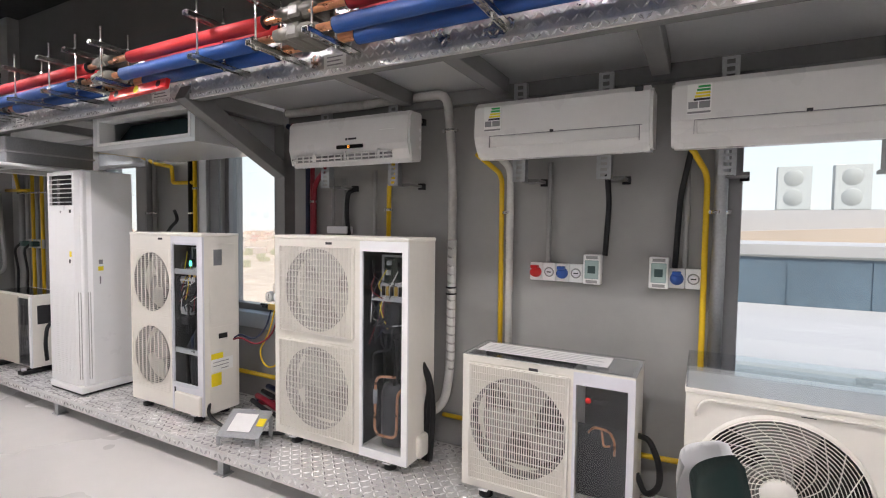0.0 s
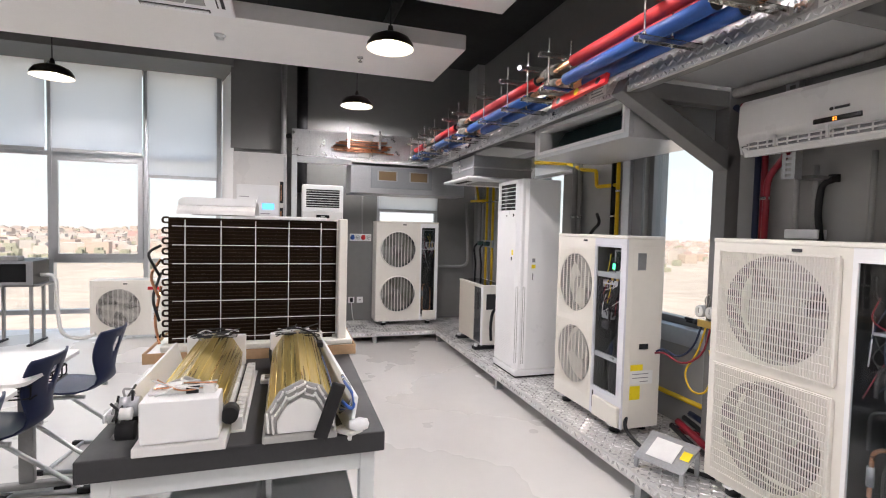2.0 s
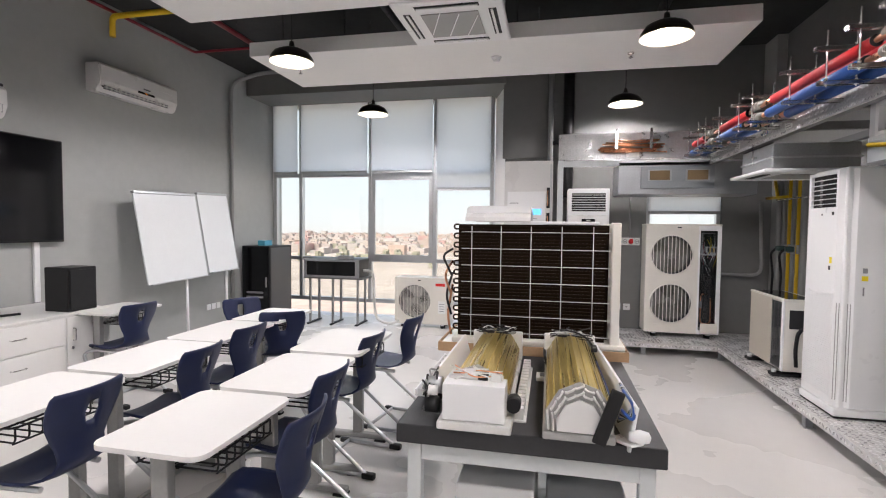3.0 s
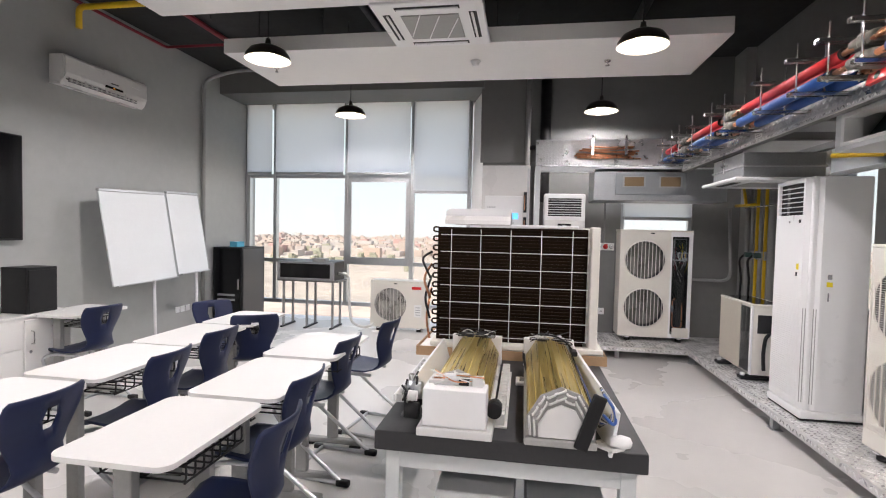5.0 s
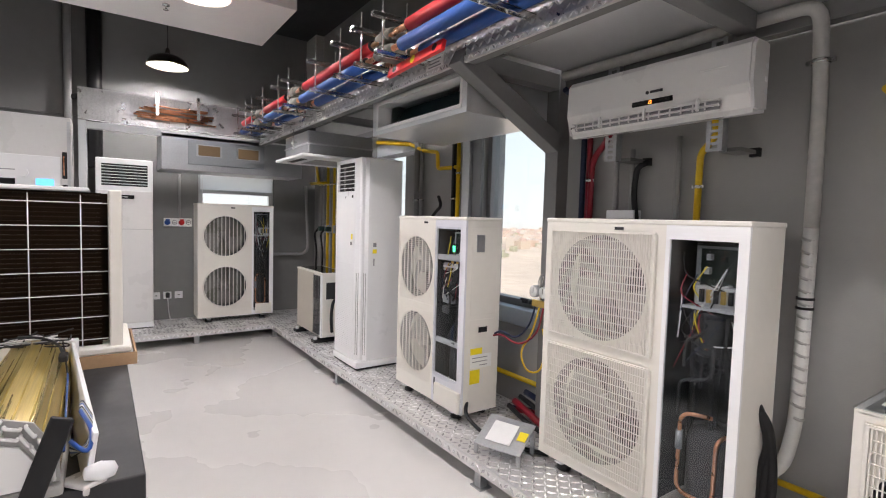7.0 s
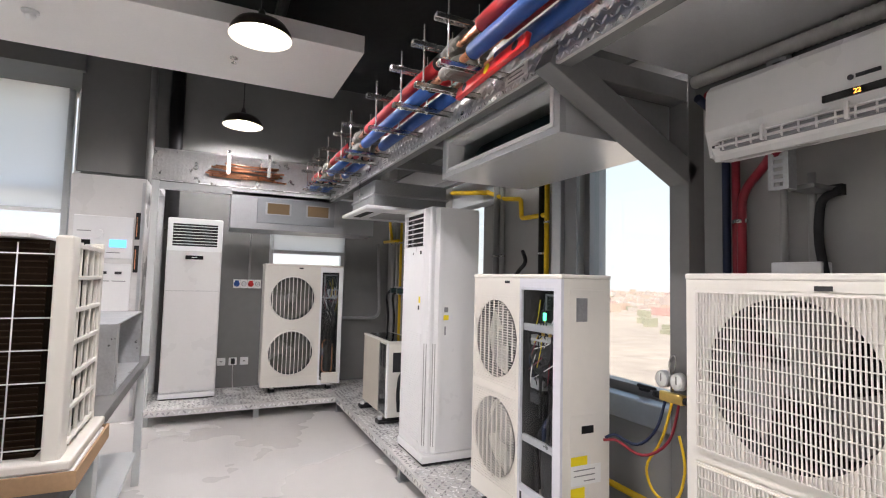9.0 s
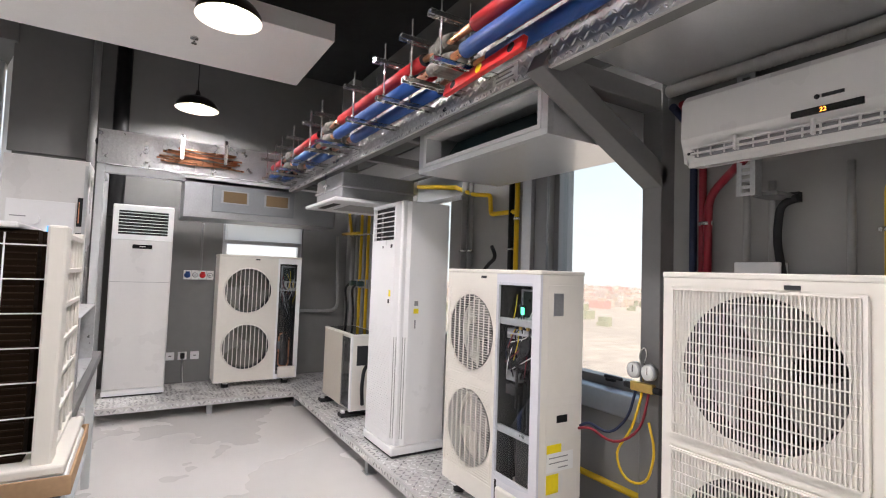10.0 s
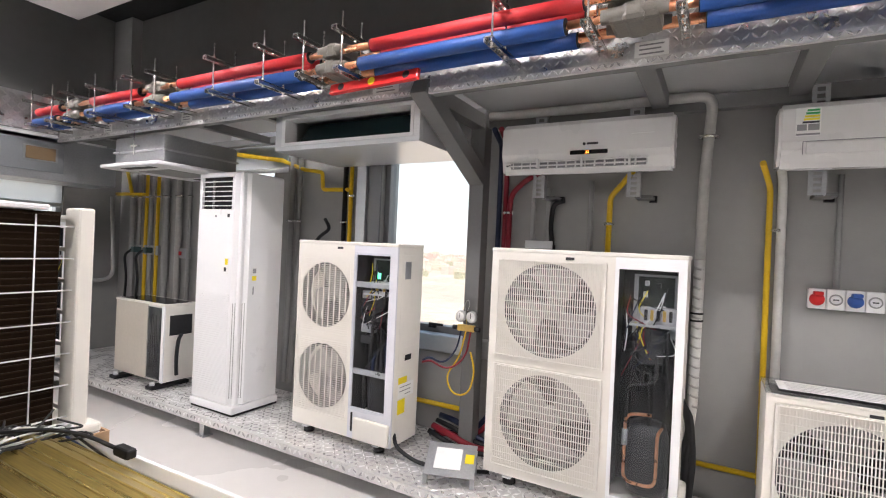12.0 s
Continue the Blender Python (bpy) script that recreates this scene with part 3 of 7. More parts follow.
for x, y in ((-6.42, 0.24), (-6.42, 1.2), (-7.1, 0.24), (-7.1, 1.2)):
    part("leg", bx(x - 0.025, x + 0.025, y, y + 0.05, 0, PZ - 0.007), M_GALV_DULL, platw)
treads("deck_treads", platw, -7.15, -6.37, 0.21, 2.0, lambda u, v, w: (u, v, PZ + w))
treads("lip_treads", platw, 0.21, 2.0, PZ - 0.05, PZ - 0.004, lambda u, v, w: (-6.354 + w, u, v), 0.044)

TY, TZ0, TZ1 = 1.90, 2.272, 2.53
tray = thing("pipe_tray", Matrix.Identity(4), "upright tread-plate panel carrying red and blue pipes", "pipe tray")
part("plate", bx(-6.44, 2.2, TY, TY + 0.004, TZ0, TZ1), M_TRAY, tray)
part("bottom_lip", bx(-6.44, 2.2, TY - 0.012, TY + 0.004, TZ0 - 0.032, TZ0 - 0.001), M_DECK, tray)
treads("lip_treads", tray, -6.42, 2.15, TZ0 - 0.03, TZ0 - 0.002, lambda u, v, w: (u, TY - 0.012 - w, v), 0.027, 0.003)
part("bottom_rail", bx(-6.44, 2.2, TY + 0.004, TY + 0.06, TZ0 - 0.03, TZ0 + 0.03), M_STEEL, tray)
treads("plate_treads", tray, -6.42, 2.15, TZ0 + 0.01, TZ1 - 0.01, lambda u, v, w: (u, TY - w, v), 0.030, 0.005, M_TRAY)
trw = thing("pipe_tray", Matrix.Identity(4), "upright tread-plate panel with copper pipe bundle", "pipe tray")
part("plate", bx(-6.454, -6.45, 0.2, 1.895, 2.32, 2.625), M_TRAY, trw)
part("bottom_lip", bx(-6.45, -6.42, 0.2, 1.85, 2.31, 2.314), M_CHECK, trw)
treads("plate_treads", trw, 0.22, 1.88, 2.32, 2.61, lambda u, v, w: (-6.45 + w, u, v), 0.036, 0.005, M_TRAY)
rng = random.Random(4)
for k in range(9):
    y0, z0 = 0.70 + rng.uniform(-0.06, 0.14), 2.41 + 0.014 * k + rng.uniform(-0.01, 0.01)
    part("copper_pipe", tb([(-6.41 + 0.012 * (k % 3), y0, z0), (-6.40, 1.0, z0 - 0.01), (-6.41, 1.30 + rng.uniform(-0.08, 0.14), z0 - rng.uniform(-0.02, 0.05))], 0.0095, 8), M_COPPER, trw, "bare copper pipe")
for y in (0.86, 1.24):
    bm = B()
    box(bm, -6.44, -6.36, y - 0.015, y + 0.015, 2.42, 2.425)
    box(bm, -6.365, -6.36, y - 0.015, y + 0.015, 2.42, 2.66)
    box(bm, -6.44, -6.36, y - 0.01, y + 0.01, 2.62, 2.66)
    part("clamp", bm, M_CHROME, trw)
part("label", bx(-6.447, -6.444, 0.98, 1.12, 2.335, 2.39), M_LABELW, trw)


def strut(x, y0, y1, z, w=0.036):
    """Slotted channel across the tray, holes left open between its cross pieces."""
    bm = B()
    box(bm, x - w / 2, x - w / 2 + 0.004, y0, y1, z - 0.018, z + 0.004)
    box(bm, x + w / 2 - 0.004, x + w / 2, y0, y1, z - 0.018, z + 0.004)
    box(bm, x - w / 2, x - w * 0.22, y0, y1, z, z + 0.004)
    box(bm, x + w * 0.22, x + w / 2, y0, y1, z, z + 0.004)
    n = max(2, int((y1 - y0) / 0.045))
    for i in range(n + 1):
        y = y0 + (y1 - y0 - 0.014) * i / n
        box(bm, x - w * 0.22, x + w * 0.22, y, y + 0.014, z, z + 0.004)
    return bm


hangs = [-6.2, -5.85, -5.6, -5.2, -4.72, -4.45, -3.85, -3.42, -3.12, -2.86, -2.05, -1.66, -1.34, -0.62, 0.1, 0.75, 1.4]
for k, x in enumerate(hangs):
    h = thing("pipe_hanger", Matrix.Identity(4), "slotted zinc channel hanger with threaded rods", "pipe hanger", "pipe hangers")
    part("channel", strut(x, 1.56, TY - 0.005, 2.318), M_CHROME, h)
    part("channel", strut(x, 1.54, TY - 0.005, 2.508), M_CHROME, h)
    for y in (1.60, 1.745):
        bm = B()
        rod(bm, (x, y, 2.29), (x, y, 2.60), 0.005, 6)
        for z in (2.302, 2.328, 2.516):
            rod(bm, (x, y, z), (x, y, z + 0.009), 0.01, 6)
        part("threaded_rod", bm, M_CHROME, h)
joints = [(-5.85, -5.55), (-4.72, -4.45), (-3.12, -2.88), (-1.66, -1.36), (0.1, 0.4)]
for y, z, r, mt, nm, dx in ((1.81, 2.352, 0.034, M_BLUE, "blue", 0.0), (1.69, 2.362, 0.034, M_BLUE, "blue", -0.02), (1.81, 2.452, 0.032, M_RED, "red", 0.03), (1.69, 2.445, 0.032, M_RED, "red", 0.05)):
    run = thing("insulated_pipe_run", Matrix.Identity(4), f"{nm} foam-insulated copper pipe run on hangers", "pipe", "pipe runs")
    ends = [-6.35] + [e for a, b in joints for e in (a - 0.09, b + 0.09)] + [2.15]
    for a, b in zip(ends[::2], ends[1::2]):
        a, b = a + dx, b + dx
        mid = a + (b - a) * 0.55
        part("insulation", tb([(a, y, z), (mid, y + 0.004, z + 0.004), (b, y, z - 0.003)], r, 14, 0.1), mt, run)
        for e, s in ((a, -1), (b, 1)):
            bm = B()
            rod(bm, (e, y, z), (e + s * 0.004, y, z), r * 0.97, 14)
            part("insulation_end", bm, M_BLACK, run)
    bm = B()
    tube(bm, [(-6.35, y, z), (2.15, y, z)], 0.014, 10)
    part("copper_pipe", bm, M_COPPER, run)
for a, b in joints:
    for y, z in ((1.75, 2.365), (1.76, 2.455)):
        j = thing("branch_joint", pose((a + b) / 2, y, z), "grey moulded foam branch joint cover with copper ends", "pipe joint", "branch joints")
        bm = B()
        L = (b - a) / 2
        box(bm, -L * 0.62, L * 0.62, -0.085, 0.085, -0.032, 0.036, 0.02)
        box(bm, -L * 0.3, L * 0.3, -0.095, 0.095, -0.036, 0.042, 0.022)
        for k, (yy, s) in enumerate(((-0.06, 0.85), (0.06, 0.85))):
            t = B()
            spin(t, [(0.0, -L * 0.8), (0.028, -L * 0.8), (0.037 * s, -L * 0.45), (0.042 * s, 0), (0.034 * s, L * 0.5), (0.022, L * 0.8), (0, L * 0.8)], 14, (0, yy, 0.005), "x")
            join(bm, t)
        part("foam_cover", bm, M_JOINT, j)
        for yy in (-0.06, 0.06):
            part("copper_end", tb([(-L - 0.1, yy, 0), (L + 0.1, yy, 0)], 0.017, 10), M_COPPER, j)
for x, w in ((-5.6, 0.12), (-4.55, 0.12), (-2.80, 0.17), (-1.47, 0.13), (0.27, 0.17)):
    s = thing("tray_label", pose(x, TY - 0.006, 2.30), "white printed label on the tread plate", "label", "tray labels")
    part("paper", bx(-w / 2, w / 2, -0.002, 0.0, -0.03, 0.035), M_LABELW, s)
    for k in range(3):
        part("text_line", bx(-w * 0.36, w * (0.36 - 0.08 * (k % 2)), -0.003, -0.002, 0.018 - k * 0.018, 0.024 - k * 0.018), M_GREYINK, s)
lv = thing("spirit_level", pose(-3.06, 1.735, 2.252, -14, -1, -1.5), "red spirit level lying on the pipe tray", "spirit level")
bm = B()
box(bm, 0, 0.57, 0, 0.024, 0, 0.056, 0.004)
part("beam", bm, M_REDPL, lv)
for x, r in ((0.08, 0.02), (0.285, 0.022), (0.50, 0.02)):
    bm = B()
    rod(bm, (x, -0.002, 0.03), (x, 0.026, 0.03), r, 16)
    part("vial", bm, M_BLACK if r < 0.021 else M_LABELY, lv)

# steel support frame of the wall
fr = thing("support_frame", Matrix.Identity(4), "grey welded steel frame carrying the trays", "steel frame")
for x in (-2.575, 2.0):
    part("post", bx(x - 0.05, x + 0.05, 2.60, 2.70, PZ + 0.004, 2.36, 0.004), M_STEEL, fr)
    bm = B()
    box(bm, -0.05, 0.05, -0.05, 0.05, 0, 0.85, 0.004, Matrix.Translation((x, 2.64, 1.90)) @ pose(0, 0, 0, 63, 0, 0))
    part("brace", bm, M_STEEL, fr)
    part("arm", bx(x - 0.045, x + 0.045, 1.965, 2.6, 2.225, 2.315, 0.004), M_STEEL, fr)
part("wall_rail", bx(-2.525, 1.95, 2.64, 2.70, 2.235, 2.315, 0.004), M_STEEL, fr)
for x in (-1.5, -0.9, -0.12, 0.9):
    part("cross_beam", bx(x - 0.04, x + 0.04, 1.965, 2.575, 2.245, 2.325, 0.004), M_STEEL, fr)
part("wall_rail", bx(-6.4, -2.65, 2.66, 2.72, 2.27, 2.33, 0.004), M_STEEL, fr)
for x in (-5.9, -4.6, -3.9):
    part("cross_beam", bx(x - 0.03, x + 0.03, 1.965, 2.66, 2.265, 2.325, 0.004), M_STEEL, fr)
fw = thing("support_frame", Matrix.Identity(4), "pale steel frame behind the white tower", "steel frame")
part("post", bx(-6.52, -6.455, 0.2, 0.262, PZ + 0.004, 2.31, 0.004), M_BENCH, fw)
part("post", bx(-7.14, -7.08, 0.2, 0.262, PZ + 0.004, 2.31, 0.004), M_BENCH, fw)
part("rail", bx(-6.52, -6.46, 0.262, 1.9, 2.235, 2.305, 0.004), M_BENCH, fw)
part("rail", bx(-7.08, -6.52, 0.2, 0.262, 2.24, 2.305, 0.004), M_BENCH, fw)
gd = thing("galvanised_sheet", Matrix.Identity(4), "bare galvanised sheets laid over the steel frame", "metal sheet")
for x0, x1 in ((-2.5, -1.56), (-1.555, -0.94), (-0.935, -0.18), (-0.175, 1.2)):
    part("sheet", bx(x0, x1, 1.97, 2.70, 2.327, 2.330), M_DUCT, gd)
bm = B()
spin(bm, [(0.0, 0.0)] + [(0.029 if k % 2 else 0.0245, 0.009 * k) for k in range(76)] + [(0.0, 0.69)], 14, (0, 0, 0), "x")
bmesh.ops.transform(bm, matrix=pose(-2.50, 2.605, 2.297, 0, 0.5, 0), verts=bm.verts[:])
solid("flexible_hose", bm, M_WRAP, "ribbed grey flexible hose over the wall unit", "hose")


# ------------------------------------------------------------ outdoor units
def wires(bm, x0, x1, z0, z1, nx, nz, y, tx=0.0021, tz=0.0017):
    for i in range(nx + 1):
        x = x0 + (x1 - x0) * i / nx
        box(bm, x - tx, x + tx, y, y + 0.004, z0, z1)
    for j in range(nz + 1):
        z = z0 + (z1 - z0) * j / nz
        box(bm, x0, x1, y - 0.003, y + 0.001, z - tz, z + tz)


def fan(parent, cx, cz, r, y, turn=0.0, mt=None):
    bm = B()
    spin(bm, [(0.0, -0.035), (r * 0.2, -0.03), (r * 0.24, 0.0), (r * 0.24, 0.06), (0, 0.06)], 20, (cx, y, cz), "y")
    hub = part("fan", bm, mt or M_FAN, parent, "grey three-bladed fan")
    for b in range(3):
        bm = B()
        a0 = turn + b * 2 * math.pi / 3
        grid = []
        for i in range(6):
            rr = r * (0.2 + 0.74 * i / 5)
            row = []
            for j in range(6):
                a = a0 + (j / 5) * 1.25 + 0.35 * i / 5
                row.append(bm.verts.new((cx + rr * math.cos(a), y + 0.05 - 0.075 * j / 5, cz + rr * math.sin(a))))
            grid.append(row)
        for i in range(5):
            for j in range(5):
                f = bm.faces.new((grid[i][j], grid[i + 1][j], grid[i + 1][j + 1], grid[i][j + 1]))
                f.smooth = True
        part("blade", bm, mt or M_FAN, hub)


def insides(parent, x0, x1, z0, z1, d, seed, green=False, bay="full"):
    """What shows through a clear service panel."""
    rg = random.Random(seed)
    w, h = x1 - x0, z1 - z0
    cx = (x0 + x1) / 2
    # Dark sheets added at back and sides to paint in the bay's inner shade.
    part("bay_dark_sheet", bx(x0 - 0.012, x1 + 0.012, d * 0.8, d * 0.82, z0, z1), M_BAY, parent)
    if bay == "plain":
        part("bay_dark_sheet", bx(x0 - 0.012, x1 + 0.012, 0.10, 0.104, z0, z0 + h * 0.62), M_COMP, parent, "black inner cover")
        part("copper_loop", tb([(x0 + w * 0.2, 0.06, z1 - h * 0.42), (x0 + w * 0.3, 0.05, z1 - h * 0.36), (x0 + w * 0.62, 0.05, z1 - h * 0.37), (x0 + w * 0.72, 0.05, z1 - h * 0.46), (x0 + w * 0.70, 0.07, z1 - h * 0.58)], 0.006, 8, 0.04), M_COPPER, parent, "bent copper tube")
        part("copper_loop", tb([(x0 + w * 0.45, 0.07, z1 - h * 0.40), (x0 + w * 0.5, 0.06, z1 - h * 0.52), (x0 + w * 0.62, 0.06, z1 - h * 0.50)], 0.005, 8, 0.03), M_COPPER, parent, "bent copper tube")
        return
    part("control_plate", bx(x0 + w * 0.22, x1 - w * 0.04, 0.105, 0.11, z1 - h * 0.30, z1 - h * 0.02), M_GALV_DULL, parent, "bare steel control plate")
    for k in range(9):
        xa, za = x0 + w * rg.uniform(0.25, 0.8), z1 - h * rg.uniform(0.04, 0.28)
        s = rg.uniform(0.008, 0.02)
        part("component", bx(xa, xa + s, 0.06 + 0.03 * rg.random(), 0.104, za - s * 1.4, za, 0.002), (M_COMP, M_BLACK, M_GALV, M_WIRE_W)[k % 4], parent)
    part("bay_dark_sheet", bx(x0 - 0.0135, x0 - 0.0115, 0.02, d * 0.8, z0, z1), M_BAY, parent)
    part("bay_dark_sheet", bx(x1 + 0.012, x1 + 0.014, 0.02, d * 0.8, z0, z1), M_BAY, parent)
    bm = B()
    spin(bm, [(0.0, 0), (w * 0.34, 0.01), (w * 0.36, h * 0.05), (w * 0.36, h * 0.26), (w * 0.3, h * 0.31), (0, h * 0.33)], 20, (cx + w * 0.05, d * 0.5, z0))
    part("compressor", bm, M_COMP, parent, "black compressor shell")
    bm = B()
    box(bm, x0 + w * 0.2, x1 - w * 0.02, 0.02, d * 0.6, z1 - h * 0.245, z1 - h * 0.235)
    box(bm, x0 + w * 0.38, x1 - w * 0.02, 0.03, 0.09, z1 - h * 0.235, z1 - h * 0.16)
    part("terminal_box", bm, M_GALV, parent)
    bm = B()
    spin(bm, [(0.0, 0)] + [(w * (0.27 if k % 2 else 0.22), h * 0.014 * k) for k in range(12)] + [(0.0, h * 0.16)], 18, (cx + w * 0.08, 0.09, z1 - h * 0.41))
    part("reactor_coil", bm, M_COMP, parent, "black ribbed winding")
    for k in range(5):
        x = x0 + w * (0.45 + 0.1 * k)
        part("terminal", bx(x, x + w * 0.05, 0.016, 0.03, z1 - h * 0.215, z1 - h * 0.17), M_BRASS if k % 2 else M_BLACK, parent)
    part("circuit_board", bx(x0 + w * 0.3, x1 - w * 0.1, 0.10, 0.105, z1 - h * 0.17, z1 - h * 0.03), M_PCB, parent)
    if green:
        part("status_led", bx(x0 + w * 0.60, x0 + w * 0.68, 0.014, 0.018, z1 - h * 0.14, z1 - h * 0.105), M_LED, parent, "lit green status light")
    for k in range(15):
        xa, za = x0 + w * rg.uniform(0.1, 0.9), z0 + h * rg.uniform(0.25, 0.6)
        xb, zb = x0 + w * rg.uniform(0.15, 0.85), z1 - h * rg.uniform(0.2, 0.4)
        yy = rg.uniform(0.02, 0.14)
        part("cable", tb([(xa, yy, za), (xa, yy, (za + zb) / 2), (xb, yy * 0.8, (za + zb) / 2 + 0.03), (xb, yy, zb)], 0.008, 6), M_BLACK, parent)
    for k in range(20):
        xa = x0 + w * rg.uniform(0.12, 0.92)
        zb = z1 - h * rg.uniform(0.03, 0.3)
        part("wire", tb([(xa, 0.05, zb), (xa + w * rg.uniform(-0.2, 0.2), 0.02, zb - h * 0.08), (x0 + w * rg.uniform(0.1, 0.8), 0.03, zb - h * rg.uniform(0.1, 0.2))], 0.003, 5),
             (M_BLACK, M_WIRE_W, M_REDHOSE, M_BLACK, M_WIRE_Y, M_NAVY)[k % 6], parent)
    if bay == "full":
        za, zb = z0 + h * 0.06, z0 + h * 0.36
        part("copper_loop", tb([(x0 + w * 0.62, 0.09, zb), (x0 + w * 0.2, 0.06, zb), (x0 + w * 0.2, 0.05, za), (x0 + w * 0.74, 0.05, za), (x0 + w * 0.74, 0.06, zb - h * 0.07), (x0 + w * 0.8, 0.12, zb - h * 0.05)], 0.0085, 8, 0.05), M_COPPER, parent, "bent copper tube")
        bm = B()
        rod(bm, (x0 + w * 0.2, 0.055, z0 + h * 0.22), (x0 + w * 0.2, 0.055, z0 + h * 0.29), 0.014, 10)
        part("valve_sleeve", bm, M_GALV_DULL, parent)
    else:
        for k in range(6):
            x = x0 + w * (0.2 + 0.12 * k)
            part("liquid_pipe", tb([(x, 0.07 + 0.02 * (k % 2), z0), (x, 0.06, z0 + h * (0.28 + 0.04 * k)), (x + w * 0.15, 0.09, z0 + h * (0.34 + 0.04 * k))], 0.011, 8, 0.03), (M_BLACK, M_COMP, M_NAVY)[k % 3], parent)
        for z in (0.26, 0.80):
            part("steel_band", bx(x0, x1, 0.012, 0.03, z0 + h * z, z0 + h * (z + 0.035), 0.004), M_GALV, parent)
        for k in range(5):
            z = z0 + h * (0.45 + 0.07 * k)
            part("relay_box", bx(x0 + w * 0.1, x0 + w * (0.4 + 0.08 * (k % 3)), 0.04, 0.09, z, z + h * 0.05, 0.004), (M_COMP, M_GALV_DULL, M_PCB)[k % 3], parent)



def outdoor(m, w, d, h, fans, panel, label, style="mesh", feet=0.055, side=None, seed=1, green=False, group="outdoor units", top="steel", low=0.0, fr=0.035, fb=0.0, edge=None, bay="full"):
    """A condensing unit. Local: x along the front, y back from the front, z up from the foot. fans: (x0, x1, z0, z1, r)."""
    th = thing("outdoor_unit", m, label, "air conditioner", group)
    z0, z1, t = feet, h, 0.014
    px0, px1 = panel if panel else (w, w)
    part("side_panel", bx(0, t, 0.012, d, z0, z1 - 0.02, 0.003), M_CREAM, th)
    part("side_panel", bx(w - t, w, 0.012, d, z0, z1 - 0.02, 0.003), M_CREAM, th)
    part("base_pan", bx(t, w - t, 0.012, d, z0, z0 + 0.03), M_CREAM, th)
    part("back_panel", bx(t, w - t, d - 0.012, d, z0 + 0.03, z1 - 0.02), M_CREAM, th)
    if panel:
        part("partition", bx(px0 - 0.012, px0 - 0.002, 0.014, d - 0.014, z0 + 0.03, z1 - 0.022), M_CREAM, th)
    if top == "steel":
        part("top_cover", bx(-0.004, w + 0.004, -0.004, d + 0.004, z1 - 0.022, z1, 0.006), M_CREAM, th)
    else:
        part("top_cover", bx(-0.003, w + 0.003, -0.003, d + 0.003, z1 - 0.012, z1 - 0.006, 0.002), M_ACRYL, th, "clear acrylic top")
        bm = B()
        for a in ((0, w, 0, 0.02), (0, w, d - 0.02, d), (0, 0.02, 0.02, d - 0.02), (w - 0.02, w, 0.02, d - 0.02)):
            box(bm, a[0], a[1], a[2], a[3], z1 - 0.025, z1 - 0.013)
        part("top_frame", bm, M_CREAM, th)
    # front sheets round the fans
    xs0, xs1 = min(f[0] for f in fans), max(f[1] for f in fans)
    zs = sorted([z0] + [v for f in fans for v in (f[2], f[3])] + [z1 - 0.022])
    end = px0 if panel else w
    part("front_strip", bx(0, xs0, 0, 0.012, z0, z1 - 0.022), M_CREAM, th)
    part("front_strip", bx(xs1, end, 0, 0.012, z0, z1 - 0.022), M_CREAM, th)
    for a, b in zip(zs[::2], zs[1::2]):
        part("front_strip", bx(xs0, xs1, 0, 0.012, a, b), M_CREAM, th)
    for f in fans:
        bm = B()
        holed(bm, f[0], f[1], f[2], f[3], (f[0] + f[1]) / 2 + low, (f[2] + f[3]) / 2, f[4], 0.004, 0.012)
        part("front_panel", bm, M_CREAM, th)
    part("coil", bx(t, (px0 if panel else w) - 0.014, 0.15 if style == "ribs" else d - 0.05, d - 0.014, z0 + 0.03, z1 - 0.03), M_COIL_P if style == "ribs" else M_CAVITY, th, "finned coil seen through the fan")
    for k, f in enumerate(fans):
        cx, cz, r = (f[0] + f[1]) / 2 + low, (f[2] + f[3]) / 2, f[4]
        bm = B()
        spin(bm, [(r, 0.006), (r * 0.97, 0.02), (r * 0.96, 0.09)], 40, (cx, 0, cz), "y")
        part("fan_ring", bm, M_COMP, th)
        fan(th, cx, cz, r * 0.97, 0.085, 0.6 + k * 1.3, M_FAN_P if style == "ribs" else None)
        bm = B()
        if style == "mesh":
            box(bm, f[0] + 0.004, f[1] - 0.004, -0.016, -0.006, f[2] + 0.004, f[2] + 0.014)
            box(bm, f[0] + 0.004, f[1] - 0.004, -0.016, -0.006, f[3] - 0.014, f[3] - 0.004)
            box(bm, f[0] + 0.004, f[0] + 0.014, -0.016, 0.004, f[2] + 0.014, f[3] - 0.014)
            box(bm, f[1] - 0.014, f[1] - 0.004, -0.016, 0.004, f[2] + 0.014, f[3] - 0.014)
            wires(bm, f[0] + 0.02, f[1] - 0.02, f[2] + 0.012, f[3] - 0.012, int((f[1] - f[0]) / 0.0128), int((f[3] - f[2]) / 0.037), -0.017)
        elif style == "slats":
            n = int(2 * r / 0.0135)
            for i in range(n + 1):
                z = cz - r + 2 * r * i / n
                c = math.sqrt(max(0.0004, (r * 1.0) ** 2 - (z - cz) ** 2))
                box(bm, cx - c, cx + c, -0.006, -0.001, z - 0.0017, z + 0.0017)
            for i in range(9):
                x = cx - r + 2 * r * (i + 0.5) / 9
                c = math.sqrt(max(0.0004, r * r - (x - cx) ** 2))
                box(bm, x - 0.003, x + 0.003, -0.011, -0.006, cz - c, cz + c)
            n = int((f[3] - f[2]) / 0.0135)
